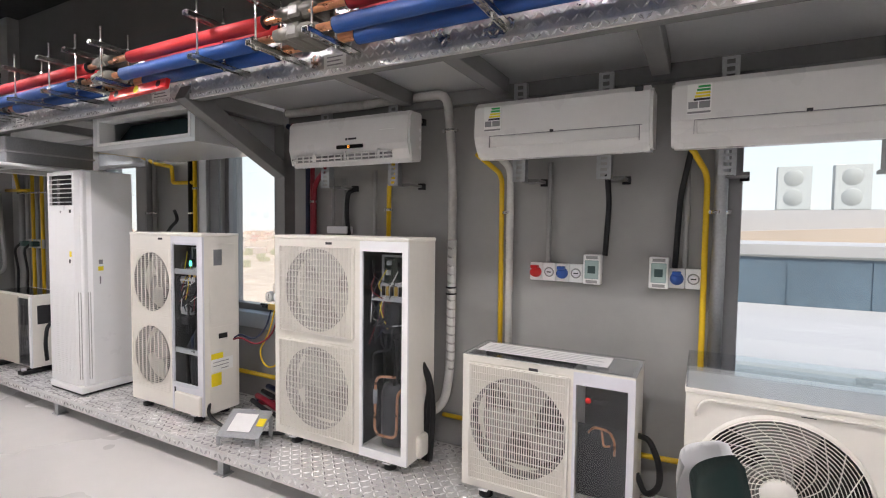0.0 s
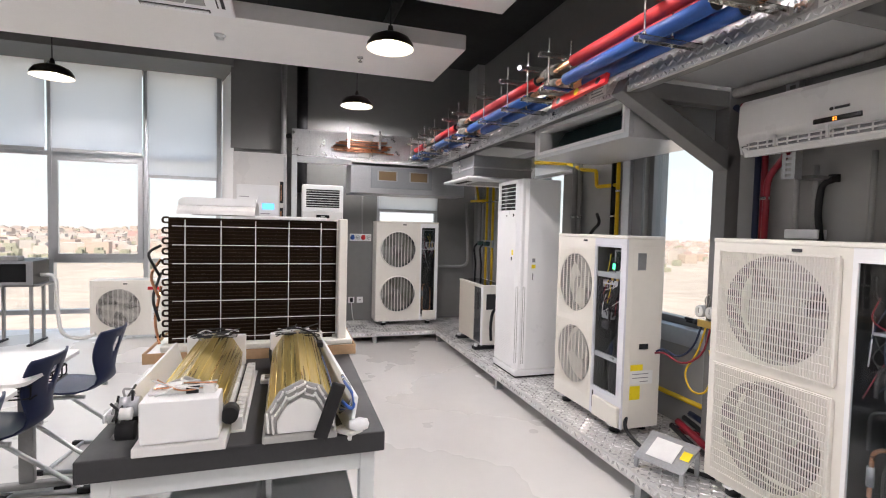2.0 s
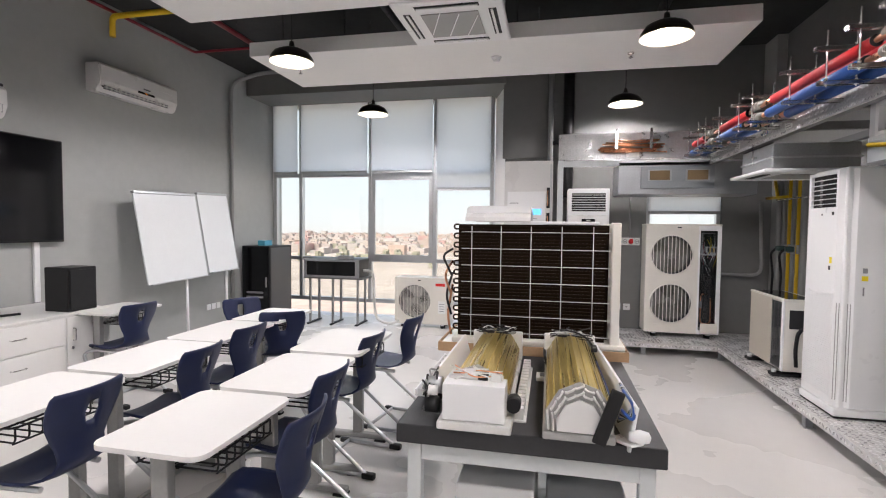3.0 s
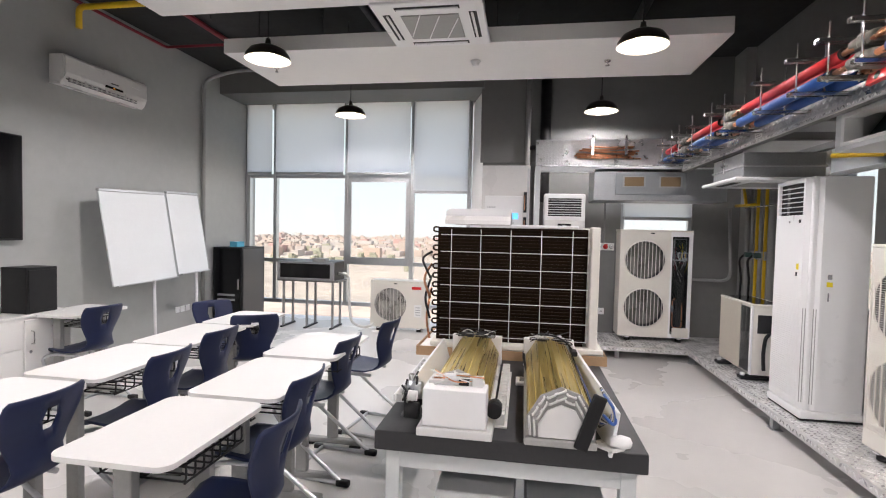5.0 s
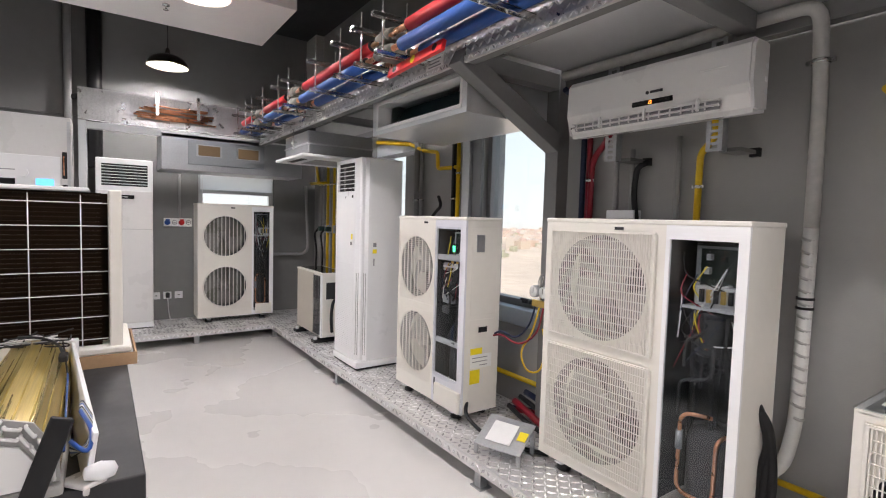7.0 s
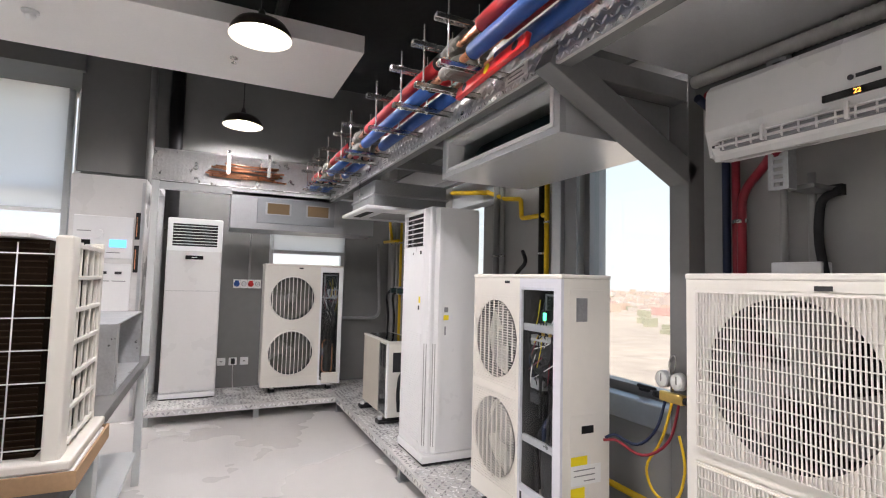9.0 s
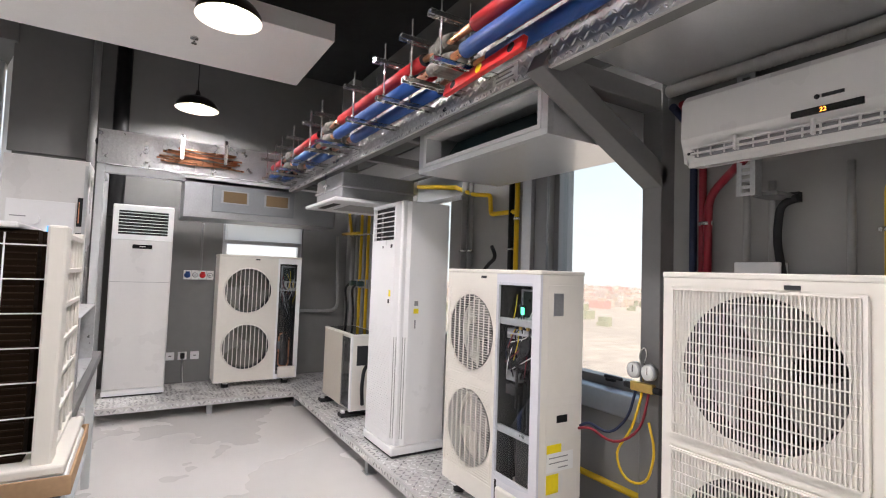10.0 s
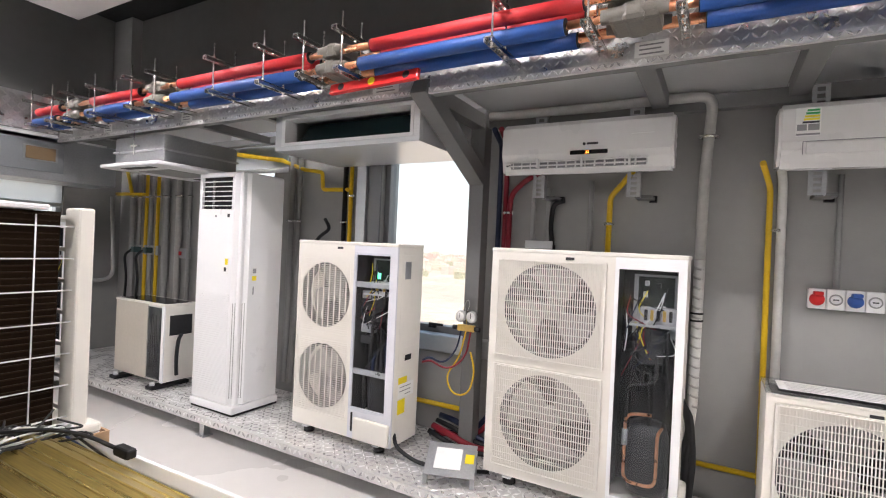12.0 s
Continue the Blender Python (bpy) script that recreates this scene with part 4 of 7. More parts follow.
            for i in range(1, n):
                z = f[2] + (f[3] - f[2]) * i / n
                c = math.sqrt(max(0, r * r - (z - cz) ** 2)) if abs(z - cz) < r else 0
                if cx - c - 0.012 > f[0] + 0.015:
                    box(bm, f[0] + 0.015, cx - c - 0.008, 0.0, 0.004, z - 0.003, z + 0.003)
                    box(bm, cx + c + 0.008, f[1] - 0.015, 0.0, 0.004, z - 0.003, z + 0.003)
        elif style == "ribs":
            for i in range(11):
                x = cx - r + 2 * r * (i + 0.5) / 11
                c = math.sqrt(max(0.0004, r * r - (x - cx) ** 2))
                box(bm, x - 0.0035, x + 0.0035, -0.012, -0.004, cz - c, cz + c)
            t2 = B()
            spin(t2, [(r * 1.0, -0.012), (r * 1.05, -0.012), (r * 1.06, 0.002), (r, 0.002), (r, -0.012)], 40, (cx, 0, cz), "y")
            join(bm, t2)
        else:
            for k2 in range(1, 19):
                rr = r * (0.22 + 0.78 * k2 / 18)
                t2 = B()
                spin(t2, [(rr - 0.0013, -0.018), (rr + 0.0013, -0.018), (rr + 0.0013, -0.012), (rr - 0.0013, -0.012), (rr - 0.0013, -0.018)], 48, (cx, 0, cz), "y")
                join(bm, t2)
            for k2 in range(22):
                a = 2 * math.pi * k2 / 22
                tube(bm, [(cx + r * 0.2 * math.cos(a), -0.02, cz + r * 0.2 * math.sin(a)), (cx + r * 0.6 * math.cos(a + 0.45), -0.024, cz + r * 0.6 * math.sin(a + 0.45)), (cx + r * math.cos(a + 1.1), -0.012, cz + r * math.sin(a + 1.1))], 0.0019, 5, 0.1)
            t2 = B()
            spin(t2, [(0, -0.026), (r * 0.2, -0.026), (r * 0.22, -0.012)], 24, (cx, 0, cz), "y")
            join(bm, t2)
            t2 = B()
            spin(t2, [(r, -0.012), (r * 1.025, -0.012), (r * 1.05, 0.003)], 48, (cx, 0, cz), "y")
            join(bm, t2)
        part("grille", bm, M_CREAM2, th, "warm white fan guard")
    part("badge", bx(w * 0.42, w * 0.42 + 0.045, -0.004, 0.0, z1 - 0.05, z1 - 0.036), M_INK, th)
    if panel:
        bm = B()
        box(bm, px0, px0 + fr * 0.6, -0.002, 0.012, z0, z1 - 0.022)
        box(bm, px1 - fr, px1, -0.002, 0.012, z0, z1 - 0.022)
        box(bm, px0 + fr * 0.6, px1 - fr, -0.002, 0.012, z0, z0 + 0.05 + fb)
        box(bm, px0 + fr * 0.6, px1 - fr, -0.002, 0.012, z1 - 0.08, z1 - 0.022)
        if px1 < w - 0.002:
            box(bm, px1, w, -0.002, 0.012, z0, z1 - 0.022)
        part("panel_frame", bm, edge or M_WHITE, th, "frame round the clear panel")
        if not green:
            g = part("clear_panel", bx(px0 + 0.02, px1 - fr, 0.001, 0.004, z0 + 0.05 + fb, z1 - 0.08), M_ACRYL, th, "clear acrylic service panel")
            g.visible_shadow = False
        insides(th, px0 + 0.016, min(px1, w - 0.01) - (0.02 if bay == "full" else 0.012), z0 + 0.05 + fb * 0.6, z1 - 0.08, d, seed, green, "pipes" if green else bay)
    for x in (w * 0.14, w * 0.86):
        for y in (0.03, d - 0.06):
            bm = B()
            rod(bm, (x, y + 0.02, 0.0), (x, y + 0.02, feet * 0.75), 0.036, 16)
            rod(bm, (x, y + 0.02, feet * 0.75), (x, y + 0.02, feet + 0.004), 0.022, 12)
            f = part("foot", bm, M_BLACK, th, "black rubber foot")
            part("foot_cap", bx(x - 0.025, x + 0.025, y - 0.03, y + 0.0, feet * 0.7, feet * 0.85, 0.003), M_WHITE, f)
    return th


PX = PZ + 0.004
uc = outdoor(pose(-2.311, 2.312, PX), 0.992, 0.30, 1.315, [(0.036, 0.632, 0.712, 1.262, 0.252), (0.036, 0.632, 0.10, 0.675, 0.252)], (0.668, 0.984), "tall cream twin-fan outdoor unit with clear side panel", "mesh", seed=3, low=0.0, fr=0.03)
part("valve_cover", bx(0.945, 1.02, 0.10, 0.22, 0.06, 0.19, 0.015), M_CREAM, uc)
for k in range(3):
    part("cable", tb([(0.93, 0.16 + 0.03 * k, 0.60), (0.98 + 0.02 * k, 0.18, 0.60 - 0.03 * k), (1.03, 0.2, 0.45), (0.985 + 0.03 * k, 0.2, 0.30), (0.985 + 0.02 * k, 0.2, 0.02)], 0.017, 8, 0.08), M_BLACK, uc, "black cable")
ub = outdoor(pose(-3.725, 2.224, PX), 0.828, 0.292, 1.31, [(0.015, 0.475, 0.70, 1.20, 0.215), (0.015, 0.475, 0.16, 0.66, 0.215)], (0.49, 0.80), "cream twin-fan outdoor unit with clear panel and yellow stickers", "slats", seed=8, green=True, fr=0.028, fb=0.15, edge=M_FILM)
bm = B()
arc = [(0.492 + 0.285 * k / 10, -0.004 - 0.028 * math.sin(math.pi * k / 10) ** 0.8) for k in range(11)]
lo, hi = [bm.verts.new((x, y, 0.245)) for x, y in arc], [bm.verts.new((x, y, 1.245)) for x, y in arc]
for k in range(10):
    bm.faces.new((lo[k], lo[k + 1], hi[k + 1], hi[k])).smooth = True
g = part("clear_cover", bm, M_ACRYL, ub, "bowed clear plastic cover")
g.visible_shadow = False
part("drain_slot", bx(0.515, 0.53, -0.004, -0.002, 0.10, 0.22), M_BLACK, ub)
part("valve_cover", bx(0.55, 0.822, -0.03, -0.003, 0.062, 0.20, 0.010), M_CREAM, ub)
bm = B()
box(bm, 0.825, 0.829, 0.05, 0.26, 0.69, 1.24, 0.002)
box(bm, 0.825, 0.829, 0.05, 0.26, 0.10, 0.66, 0.002)
part("side_panel", bm, M_CREAM, ub)
part("data_plate", bx(0.829, 0.8305, 0.085, 0.15, 1.09, 1.20), M_GALV_DULL, ub)
part("sticker", bx(0.829, 0.8305, 0.06, 0.155, 0.435, 0.475), M_LABELY, ub, "yellow sticker")
part("sticker", bx(0.829, 0.8305, 0.06, 0.235, 0.345, 0.433), M_LABELW, ub, "white sticker")
for k in range(3):
    part("text_line", bx(0.8305, 0.8312, 0.075 + 0.06 * (k == 2), 0.20, 0.41 - 0.025 * k, 0.415 - 0.025 * k), M_GREYINK, ub)
part("sticker", bx(0.829, 0.8305, 0.06, 0.14, 0.245, 0.335), M_LABELY, ub, "yellow sticker")
part("pipe_entry", bx(0.829, 0.832, 0.12, 0.19, 0.575, 0.61, 0.001), M_BLACK, ub)
part("power_cable", tb([(0.82, 0.05, 0.13), (0.87, 0.0, 0.08), (1.0, 0.02, 0.012), (1.25, 0.06, 0.012), (1.42, 0.16, 0.012)], 0.012, 8, 0.08), M_BLACK, ub, "black cable")
uq = outdoor(pose(-6.745, 1.285, PX, 0, 0, 90), 0.855, 0.30, 1.40, [(0.04, 0.56, 0.76, 1.28, 0.235), (0.04, 0.56, 0.16, 0.68, 0.235)], (0.60, 0.845), "cream twin-fan outdoor unit with upright fan ribs", "ribs", seed=12)
part("valve_cover", bx(0.64, 0.83, -0.03, -0.003, 0.07, 0.19, 0.008), M_CREAM, uq)
ud = outdoor(pose(-0.99, 2.325, PX), 0.83, 0.32, 0.745, [(0.03, 0.548, 0.09, 0.70, 0.248)], (0.562, 0.822), "cream single-fan outdoor unit with clear top", "mesh", seed=17, top="clear", fr=0.022, edge=M_FILM, bay="plain")
part("paper_sheet", bx(0.05, 0.70, 0.06, 0.24, 0.7455, 0.7465), M_LABELW, ud)
for k in range(5):
    part("text_line", bx(0.08, 0.67 - 0.05 * (k % 2), 0.085 + k * 0.03, 0.089 + k * 0.03, 0.7466, 0.747), M_GREYINK, ud)
bm = B()
spin(bm, [(0.0, -0.004), (0.014, -0.004), (0.014, 0)], 12, (0.63, 0, 0.60), "y")
part("badge_mark", bm, M_REDPL, ud)
part("badge_bar", bx(0.65, 0.72, -0.004, 0.0, 0.592, 0.61), M_INK, ud)
part("cable", tb([(0.83, 0.16, 0.42), (0.88, 0.12, 0.43), (0.93, 0.1, 0.33), (0.93, 0.1, 0.22), (0.87, 0.12, 0.16), (0.83, 0.14, 0.25)], 0.014, 8, 0.07), M_BLACK, ud, "black cable loop")
ue = outdoor(pose(0.035, 2.29, PX), 0.92, 0.36, 0.74, [(0.03, 0.68, 0.07, 0.69, 0.285)], None, "cream single-fan outdoor unit with spiral guard", "spiral", seed=19, low=-0.03)
bm = B()
box(bm, 0, 0.92, 0.0, 0.006, 0.741, 0.81)
box(bm, 0, 0.006, 0.006, 0.36, 0.741, 0.81)
box(bm, 0.914, 0.92, 0.006, 0.36, 0.741, 0.81)
box(bm, 0, 0.92, 0, 0.36, 0.81, 0.815)
g = part("acrylic_cover", bm, M_ACRYL, ue, "clear acrylic box cover")
part("pressed_edge", tb([(0.04, -0.002, 0.63), (0.06, -0.004, 0.70), (0.86, -0.004, 0.70), (0.88, -0.002, 0.63)], 0.006, 6, 0.04), M_CREAM, ue)

us = thing("outdoor_unit", pose(-5.93, 2.18, PX), "small outdoor unit with beige closed front and clear panel", "air conditioner", "outdoor units")
bm = B()
box(bm, 0, 0.74, 0.012, 0.30, 0.06, 0.70, 0.006)
part("body", bm, M_CREAM, us)
part("front_panel", bx(0.006, 0.50, 0, 0.012, 0.065, 0.70, 0.004), M_BEIGE, us, "beige brushed front sheet")
part("bay", bx(0.505, 0.70, 0.006, 0.0115, 0.08, 0.68), M_COMP, us)
part("clear_panel", bx(0.50, 0.705, 0.0, 0.004, 0.075, 0.685), M_ACRYL, us, "clear panel")
bm = B()
for k in range(4):
    tube(bm, [(0.54 + 0.04 * k, 0.004, 0.15 + 0.05 * k), (0.55 + 0.03 * k, 0.003, 0.4), (0.56 + 0.02 * k, 0.004, 0.62)], 0.004, 5)
part("inner_pipe", bm, M_COMP, us)
part("corner_trim", bx(0.705, 0.742, -0.002, 0.012, 0.06, 0.70, 0.003), M_WHITE, us)
part("top_sheet", bx(-0.003, 0.743, -0.003, 0.303, 0.70, 0.716, 0.004), M_CREAM, us)
part("top_pane", bx(0.03, 0.71, 0.03, 0.27, 0.7165, 0.719), M_BLACK_GLOSS, us, "dark clear top pane")
part("side_bay", bx(0.7405, 0.7415, 0.05, 0.25, 0.45, 0.62), M_COMP, us)
part("cable", tb([(0.75, 0.15, 0.45), (0.79, 0.1, 0.42), (0.80, 0.08, 0.28), (0.78, 0.1, 0.12)], 0.016, 8, 0.06), M_BLACK, us)
for x in (0.08, 0.64):
    part("foot", bx(x - 0.05, x + 0.05, -0.05, 0.28, 0.0, 0.03, 0.006), M_BLACK, us)
    bm = B()
    rod(bm, (x, -0.02, 0.03), (x, -0.02, 0.06), 0.02, 12)
    part("bolt", bm, M_WHITE, us)


# ------------------------------------------------------------ tower units
def tower_narrow():
    th = thing("tower_unit", pose(-4.70, 2.12, PX), "tall slim white floor-standing air conditioner", "air conditioner", "tower units")
    w, d, h = 0.48, 0.42, 1.79
    bm = B()
    box(bm, 0.02, w - 0.02, 0.03, d, 0.05, h, 0.012)
    part("body", bm, M_WHITE, th)
    part("plinth", bx(-0.01, w + 0.005, -0.01, d, 0.012, 0.07, 0.012), M_WHITE, th)
    part("plinth_gasket", bx(0, w, 0, d - 0.01, 0, 0.012), M_BLACK, th)
    bm = B()
    box(bm, 0.0, w - 0.07, 0.0, 0.03, 0.075, 1.51, 0.006)
    box(bm, 0.0, 0.03, 0.0, 0.03, 1.51, h - 0.015, 0.004)
    box(bm, w - 0.10, w - 0.07, 0.0, 0.03, 1.51, h - 0.015, 0.004)
    box(bm, 0.03, w - 0.10, 0.0, 0.03, h - 0.04, h - 0.015)
    part("front_panel", bm, M_WHITE, th)
    # chamfered flank beside the front
    bm = B()
    q = [(w - 0.07, 0.0), (w, 0.09), (w, 0.12), (w - 0.07, 0.05)]
    lo, hi = [bm.verts.new((x, y, 0.075)) for x, y in q], [bm.verts.new((x, y, h - 0.012)) for x, y in q]
    bm.faces.new(lo)
    bm.faces.new(hi)
    for i in range(4):
        bm.faces.new((lo[i], lo[(i + 1) % 4], hi[(i + 1) % 4], hi[i]))
    part("corner_panel", bm, M_WHITE, th)
    part("outlet_cavity", bx(0.03, w - 0.10, 0.022, 0.029, 1.51, h - 0.04), M_BLACK, th)
    for k in range(6):
        z = 1.535 + k * 0.036
        b = B()
        box(b, 0.03, w - 0.10, 0.0, 0.014, z - 0.003, z + 0.003, 0.001, None)
        part("louvre", b, M_WHITE, th)
    for k in range(6):
        b = B()
        box(b, 0.15, 0.158, 0.006, 0.02, 1.515 + k * 0.036, 1.545 + k * 0.036, 0, Matrix.Translation((0.0, 0, 0)))
        part("vane", b, M_GREYPIPE, th)
    bm = B()
    for k in range(46):
        z = 0.13 + k * 0.0165
        box(bm, 0.02, w - 0.09, -0.004, 0.001, z, z + 0.009)
    part("intake_slats", bm, M_WHITE, th)
    for k in range(6):
        u = 0.15 + 0.14 * k
        x, y = w - 0.07 + 0.07 * u, 0.09 * u
        bm = B()
        box(bm, -0.0024, 0.0024, -0.003, 0.002, 0.12, 0.82, 0, Matrix.Translation((x, y, 0)) @ pose(0, 0, 0, 0, 0, 52))
        part("side_slot", bm, M_ENDPL, th)
    part("logo_mark", bx(0.20, 0.215, -0.003, 0, 1.45, 1.465), M_GREYINK, th)
    part("logo_mark", bx(w - 0.14, w - 0.115, -0.003, 0, 1.45, 1.475), M_INK, th)
    part("energy_label", bx(w - 0.16, w - 0.11, -0.002, 0.0, 1.03, 1.15), M_LABELW, th)
    part("label_bar", bx(w - 0.155, w - 0.13, -0.003, -0.002, 1.05, 1.08), M_INK, th)
    part("label_bar", bx(w - 0.145, w - 0.115, -0.003, -0.002, 1.10, 1.145), M_LABELY, th)
    part("side_label", bx(w - 0.02, w - 0.0185, 0.14, 0.18, 0.96, 1.09), M_LABELW, th)
    part("side_label", bx(w - 0.0185, w - 0.018, 0.14, 0.18, 0.985, 1.02), M_LABELY, th)
    part("side_text", bx(w - 0.0185, w - 0.018, 0.145, 0.175, 1.04, 1.075), M_GREYINK, th)
    part("side_text", bx(w - 0.0195, w - 0.0185, 0.15, 0.16, 0.88, 0.94), M_GREYINK, th)


tower_narrow()


def tower_wide():
    th = thing("tower_unit", pose(-6.745, 0.33, PX, 0, 0, 90), "white wide floor-standing air conditioner with black louvres", "air conditioner", "tower units")
    w, d, h = 0.515, 0.36, 1.84
    bm = B()
    box(bm, 0.0, w, 0.02, d, 0.03, h, 0.014)
    part("body", bm, M_WHITE, th)
    part("front_panel", bx(0.006, w - 0.006, 0, 0.02, 0.07, 1.50, 0.006), M_WHITE_WARM, th)
    part("front_joint", bx(0.01, w - 0.01, -0.0015, 0.0, 1.09, 1.093), M_GREYINK, th)
    part("plinth", bx(0, w, -0.006, 0.02, 0.012, 0.062, 0.004), M_WHITE, th)
    # Black slab added under the tower: its contact shade as solid colour.
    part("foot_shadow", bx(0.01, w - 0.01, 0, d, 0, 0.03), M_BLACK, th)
    bm = B()
    for a in ((0.006, 0.05, 1.50, h - 0.01), (w - 0.05, w - 0.006, 1.50, h - 0.01)):
        box(bm, a[0], a[1], 0, 0.02, a[2], a[3])
    box(bm, 0.05, w - 0.05, 0, 0.02, h - 0.06, h - 0.01)
    box(bm, 0.05, w - 0.05, 0, 0.02, 1.50, 1.55)
    part("outlet_frame", bm, M_WHITE, th)
    part("outlet_cavity", bx(0.05, w - 0.05, 0.012, 0.0195, 1.55, h - 0.06), M_BLACK, th)
    for k in range(7):
        z = 1.572 + k * 0.031
        b = B()
        box(b, 0.05, w - 0.05, 0.0, 0.012, z - 0.003, z + 0.003, 0.001)
        part("louvre", b, M_WHITE, th)
    part("display", bx(w * 0.34, w * 0.66, -0.004, 0.001, 1.415, 1.455, 0.003), M_BLACK_GLOSS, th, "black display strip")
    part("display_mark", bx(w * 0.45, w * 0.55, -0.005, -0.004, 1.432, 1.44), M_LABELW, th)


tower_wide()


# ------------------------------------------------------------ wall units
def wall_ac(m, w, h, d, label, kind_="plain", group="wall units"):
    """Split indoor unit. Local: left bottom front corner at 0; y runs back to the wall."""
    th = thing("wall_unit", m, label, "air conditioner", group)
    bm = B()
    prof = [(d, 0.012), (d * 0.35, 0.0), (0.05, 0.022), (0.012, 0.075), (0.0, 0.11), (0.006, h - 0.03), (0.03, h - 0.004), (d, h)]
    L, R = [bm.verts.new((0, y, z)) for y, z in prof], [bm.verts.new((w, y, z)) for y, z in prof]
    bm.faces.new(L)
    bm.faces.new(R)
    for i in range(len(prof)):
        k = (i + 1) % len(prof)
        bm.faces.new((L[i], L[k], R[k], R[i]))
    bmesh.ops.bevel(bm, geom=[e for e in bm.edges if abs(e.verts[0].co.x - e.verts[1].co.x) < 1e-5], offset=0.012, segments=2, affect="EDGES")
    part("casing", bm, M_WHITE_WARM, th)
    if kind_ == "vents":
        part("outlet_cavity", bx(0.06, w * 0.86, 0.012, 0.03, 0.03, 0.072), M_GREYINK, th)
        for k in range(2):
            b = B()
            box(b, 0.05, w * 0.87, -0.004, 0.02, 0.04 + 0.022 * k, 0.047 + 0.022 * k, 0.002)
            part("louvre", b, M_WHITE_WARM, th)
        for k in range(14):
            x = 0.08 + (w * 0.78) * k / 14
            b = B()
            box(b, -0.003, 0.003, 0.0, 0.02, 0.03, 0.07, 0, Matrix.Translation((x, 0, 0)) @ pose(0, 0, 0, 0, 0, 25))
            part("vane", b, M_WHITE_WARM, th)
        for k in range(3):
            x = 0.22 + k * 0.25
            part("louvre_clip", bx(x, x + 0.012, -0.01, 0.006, 0.028, 0.082, 0.003), M_WHITE_WARM, th)
        ds = part("display", bx(w * 0.44, w * 0.655, -0.006, 0.004, 0.095, 0.118, 0.002), M_BLACK_GLOSS, th, "black display strip")
        f = bpy.data.curves.new("digits", "FONT")
        f.body, f.size, f.extrude = "22", 0.02, 0.0004
        f.materials.append(M_DIGIT)
        t = new("digits", f)
        t.parent = ds
        t.matrix_local = pose(w * 0.53, -0.0068, 0.099, 90, 0, 0)
        bm = B()
        rod(bm, (w * 0.52, -0.003, 0.152), (w * 0.52, 0.004, 0.152), 0.008, 12)
        part("logo_mark", bm, M_INK, th)
        part("logo_bar", bx(w * 0.535, w * 0.60, -0.0025, 0.004, 0.147, 0.158), M_INK, th)
        part("front_line", bx(w * 0.78, w * 0.9, -0.001, 0.005, 0.19, 0.193), M_LABELW, th)
        part("warning_mark", bx(0.03, 0.055, 0.01, 0.02, 0.045, 0.053), M_INK, th)
        for k in range(3):
            bm = B()
            rod(bm, (w + 0.0005, 0.12, 0.09 + 0.05 * k), (w + 0.003, 0.12, 0.09 + 0.05 * k), 0.012, 12)
            part("side_hole", bm, M_WHITE, th)
    else:
        part("flap", bx(0.10, w - 0.05, -0.002, 0.004, 0.05, 0.105, 0.004), M_WHITE_WARM, th)
        part("flap_joint", bx(0.09, w - 0.04, -0.0015, 0.006, 0.106, 0.1085), M_GREYINK, th)
        part("flap_joint", bx(0.088, 0.0905, -0.001, 0.006, 0.05, 0.106), M_GREYINK, th)
        part("flap_joint", bx(w - 0.0525, w - 0.05, -0.003, 0.006, 0.04, 0.106), M_GREYINK, th)
        part("indicator", bx(w * 0.47, w * 0.49, -0.003, 0.004, 0.105, 0.118), M_INK, th)
        lb = part("energy_label", bx(0.06, 0.15, -0.001, 0.004, 0.13, 0.255), M_LABELW, th)
        for k, mt in enumerate((M_GREEN, M_GREEN, M_LABELY, M_LABELY, M_INK)):
            part("label_bar", bx(0.10 - 0.004 * k, 0.145, -0.002, 0.003, 0.238 - 0.013 * k, 0.247 - 0.013 * k), mt, lb)
        part("label_bar", bx(0.065, 0.10, -0.002, 0.003, 0.155, 0.182), M_GREYINK, lb)
        part("label_bar", bx(0.105, 0.145, -0.002, 0.003, 0.155, 0.182), M_GREYINK, lb)
        part("label_bar", bx(0.062, 0.148, -0.002, 0.003, 0.134, 0.142), M_GREYINK, lb)
        part("logo_mark", bx(w - 0.075, w - 0.04, -0.002, 0.004, 0.252, 0.275, 0.004), M_INK, th)
    return th


def bracket(x, z0, z1, y0=2.61):
    """Slotted zinc angle that carries a wall unit."""
    th = thing("slotted_bracket", Matrix.Identity(4), "slotted zinc bracket on the wall rail", "bracket", "slotted brackets")
    bm = B()
    y = y0 - 0.005
    box(bm, x - 0.035, x - 0.016, y, y + 0.004, z0, z1)
    box(bm, x + 0.016, x + 0.035, y, y + 0.004, z0, z1)
    n = max(2, int((z1 - z0) / 0.028))
    for i in range(n + 1):
        z = z0 + (z1 - z0 - 0.012) * i / n
        box(bm, x - 0.016, x + 0.016, y, y + 0.004, z, z + 0.012)
    box(bm, x + 0.031, x + 0.035, y + 0.004, y + 0.05, z0, z1)
    part("angle", bm, M_GALV_DULL, th)
    part("arm", bx(x + 0.0, x + 0.09, y + 0.052, WN - 0.031, z0, z0 + 0.016), M_STEEL, th)
    part("foot_pad", bx(x + 0.06, x + 0.1, WN - 0.03, WN - 0.001, z0 - 0.012, z0 + 0.028), M_BLACK, th)


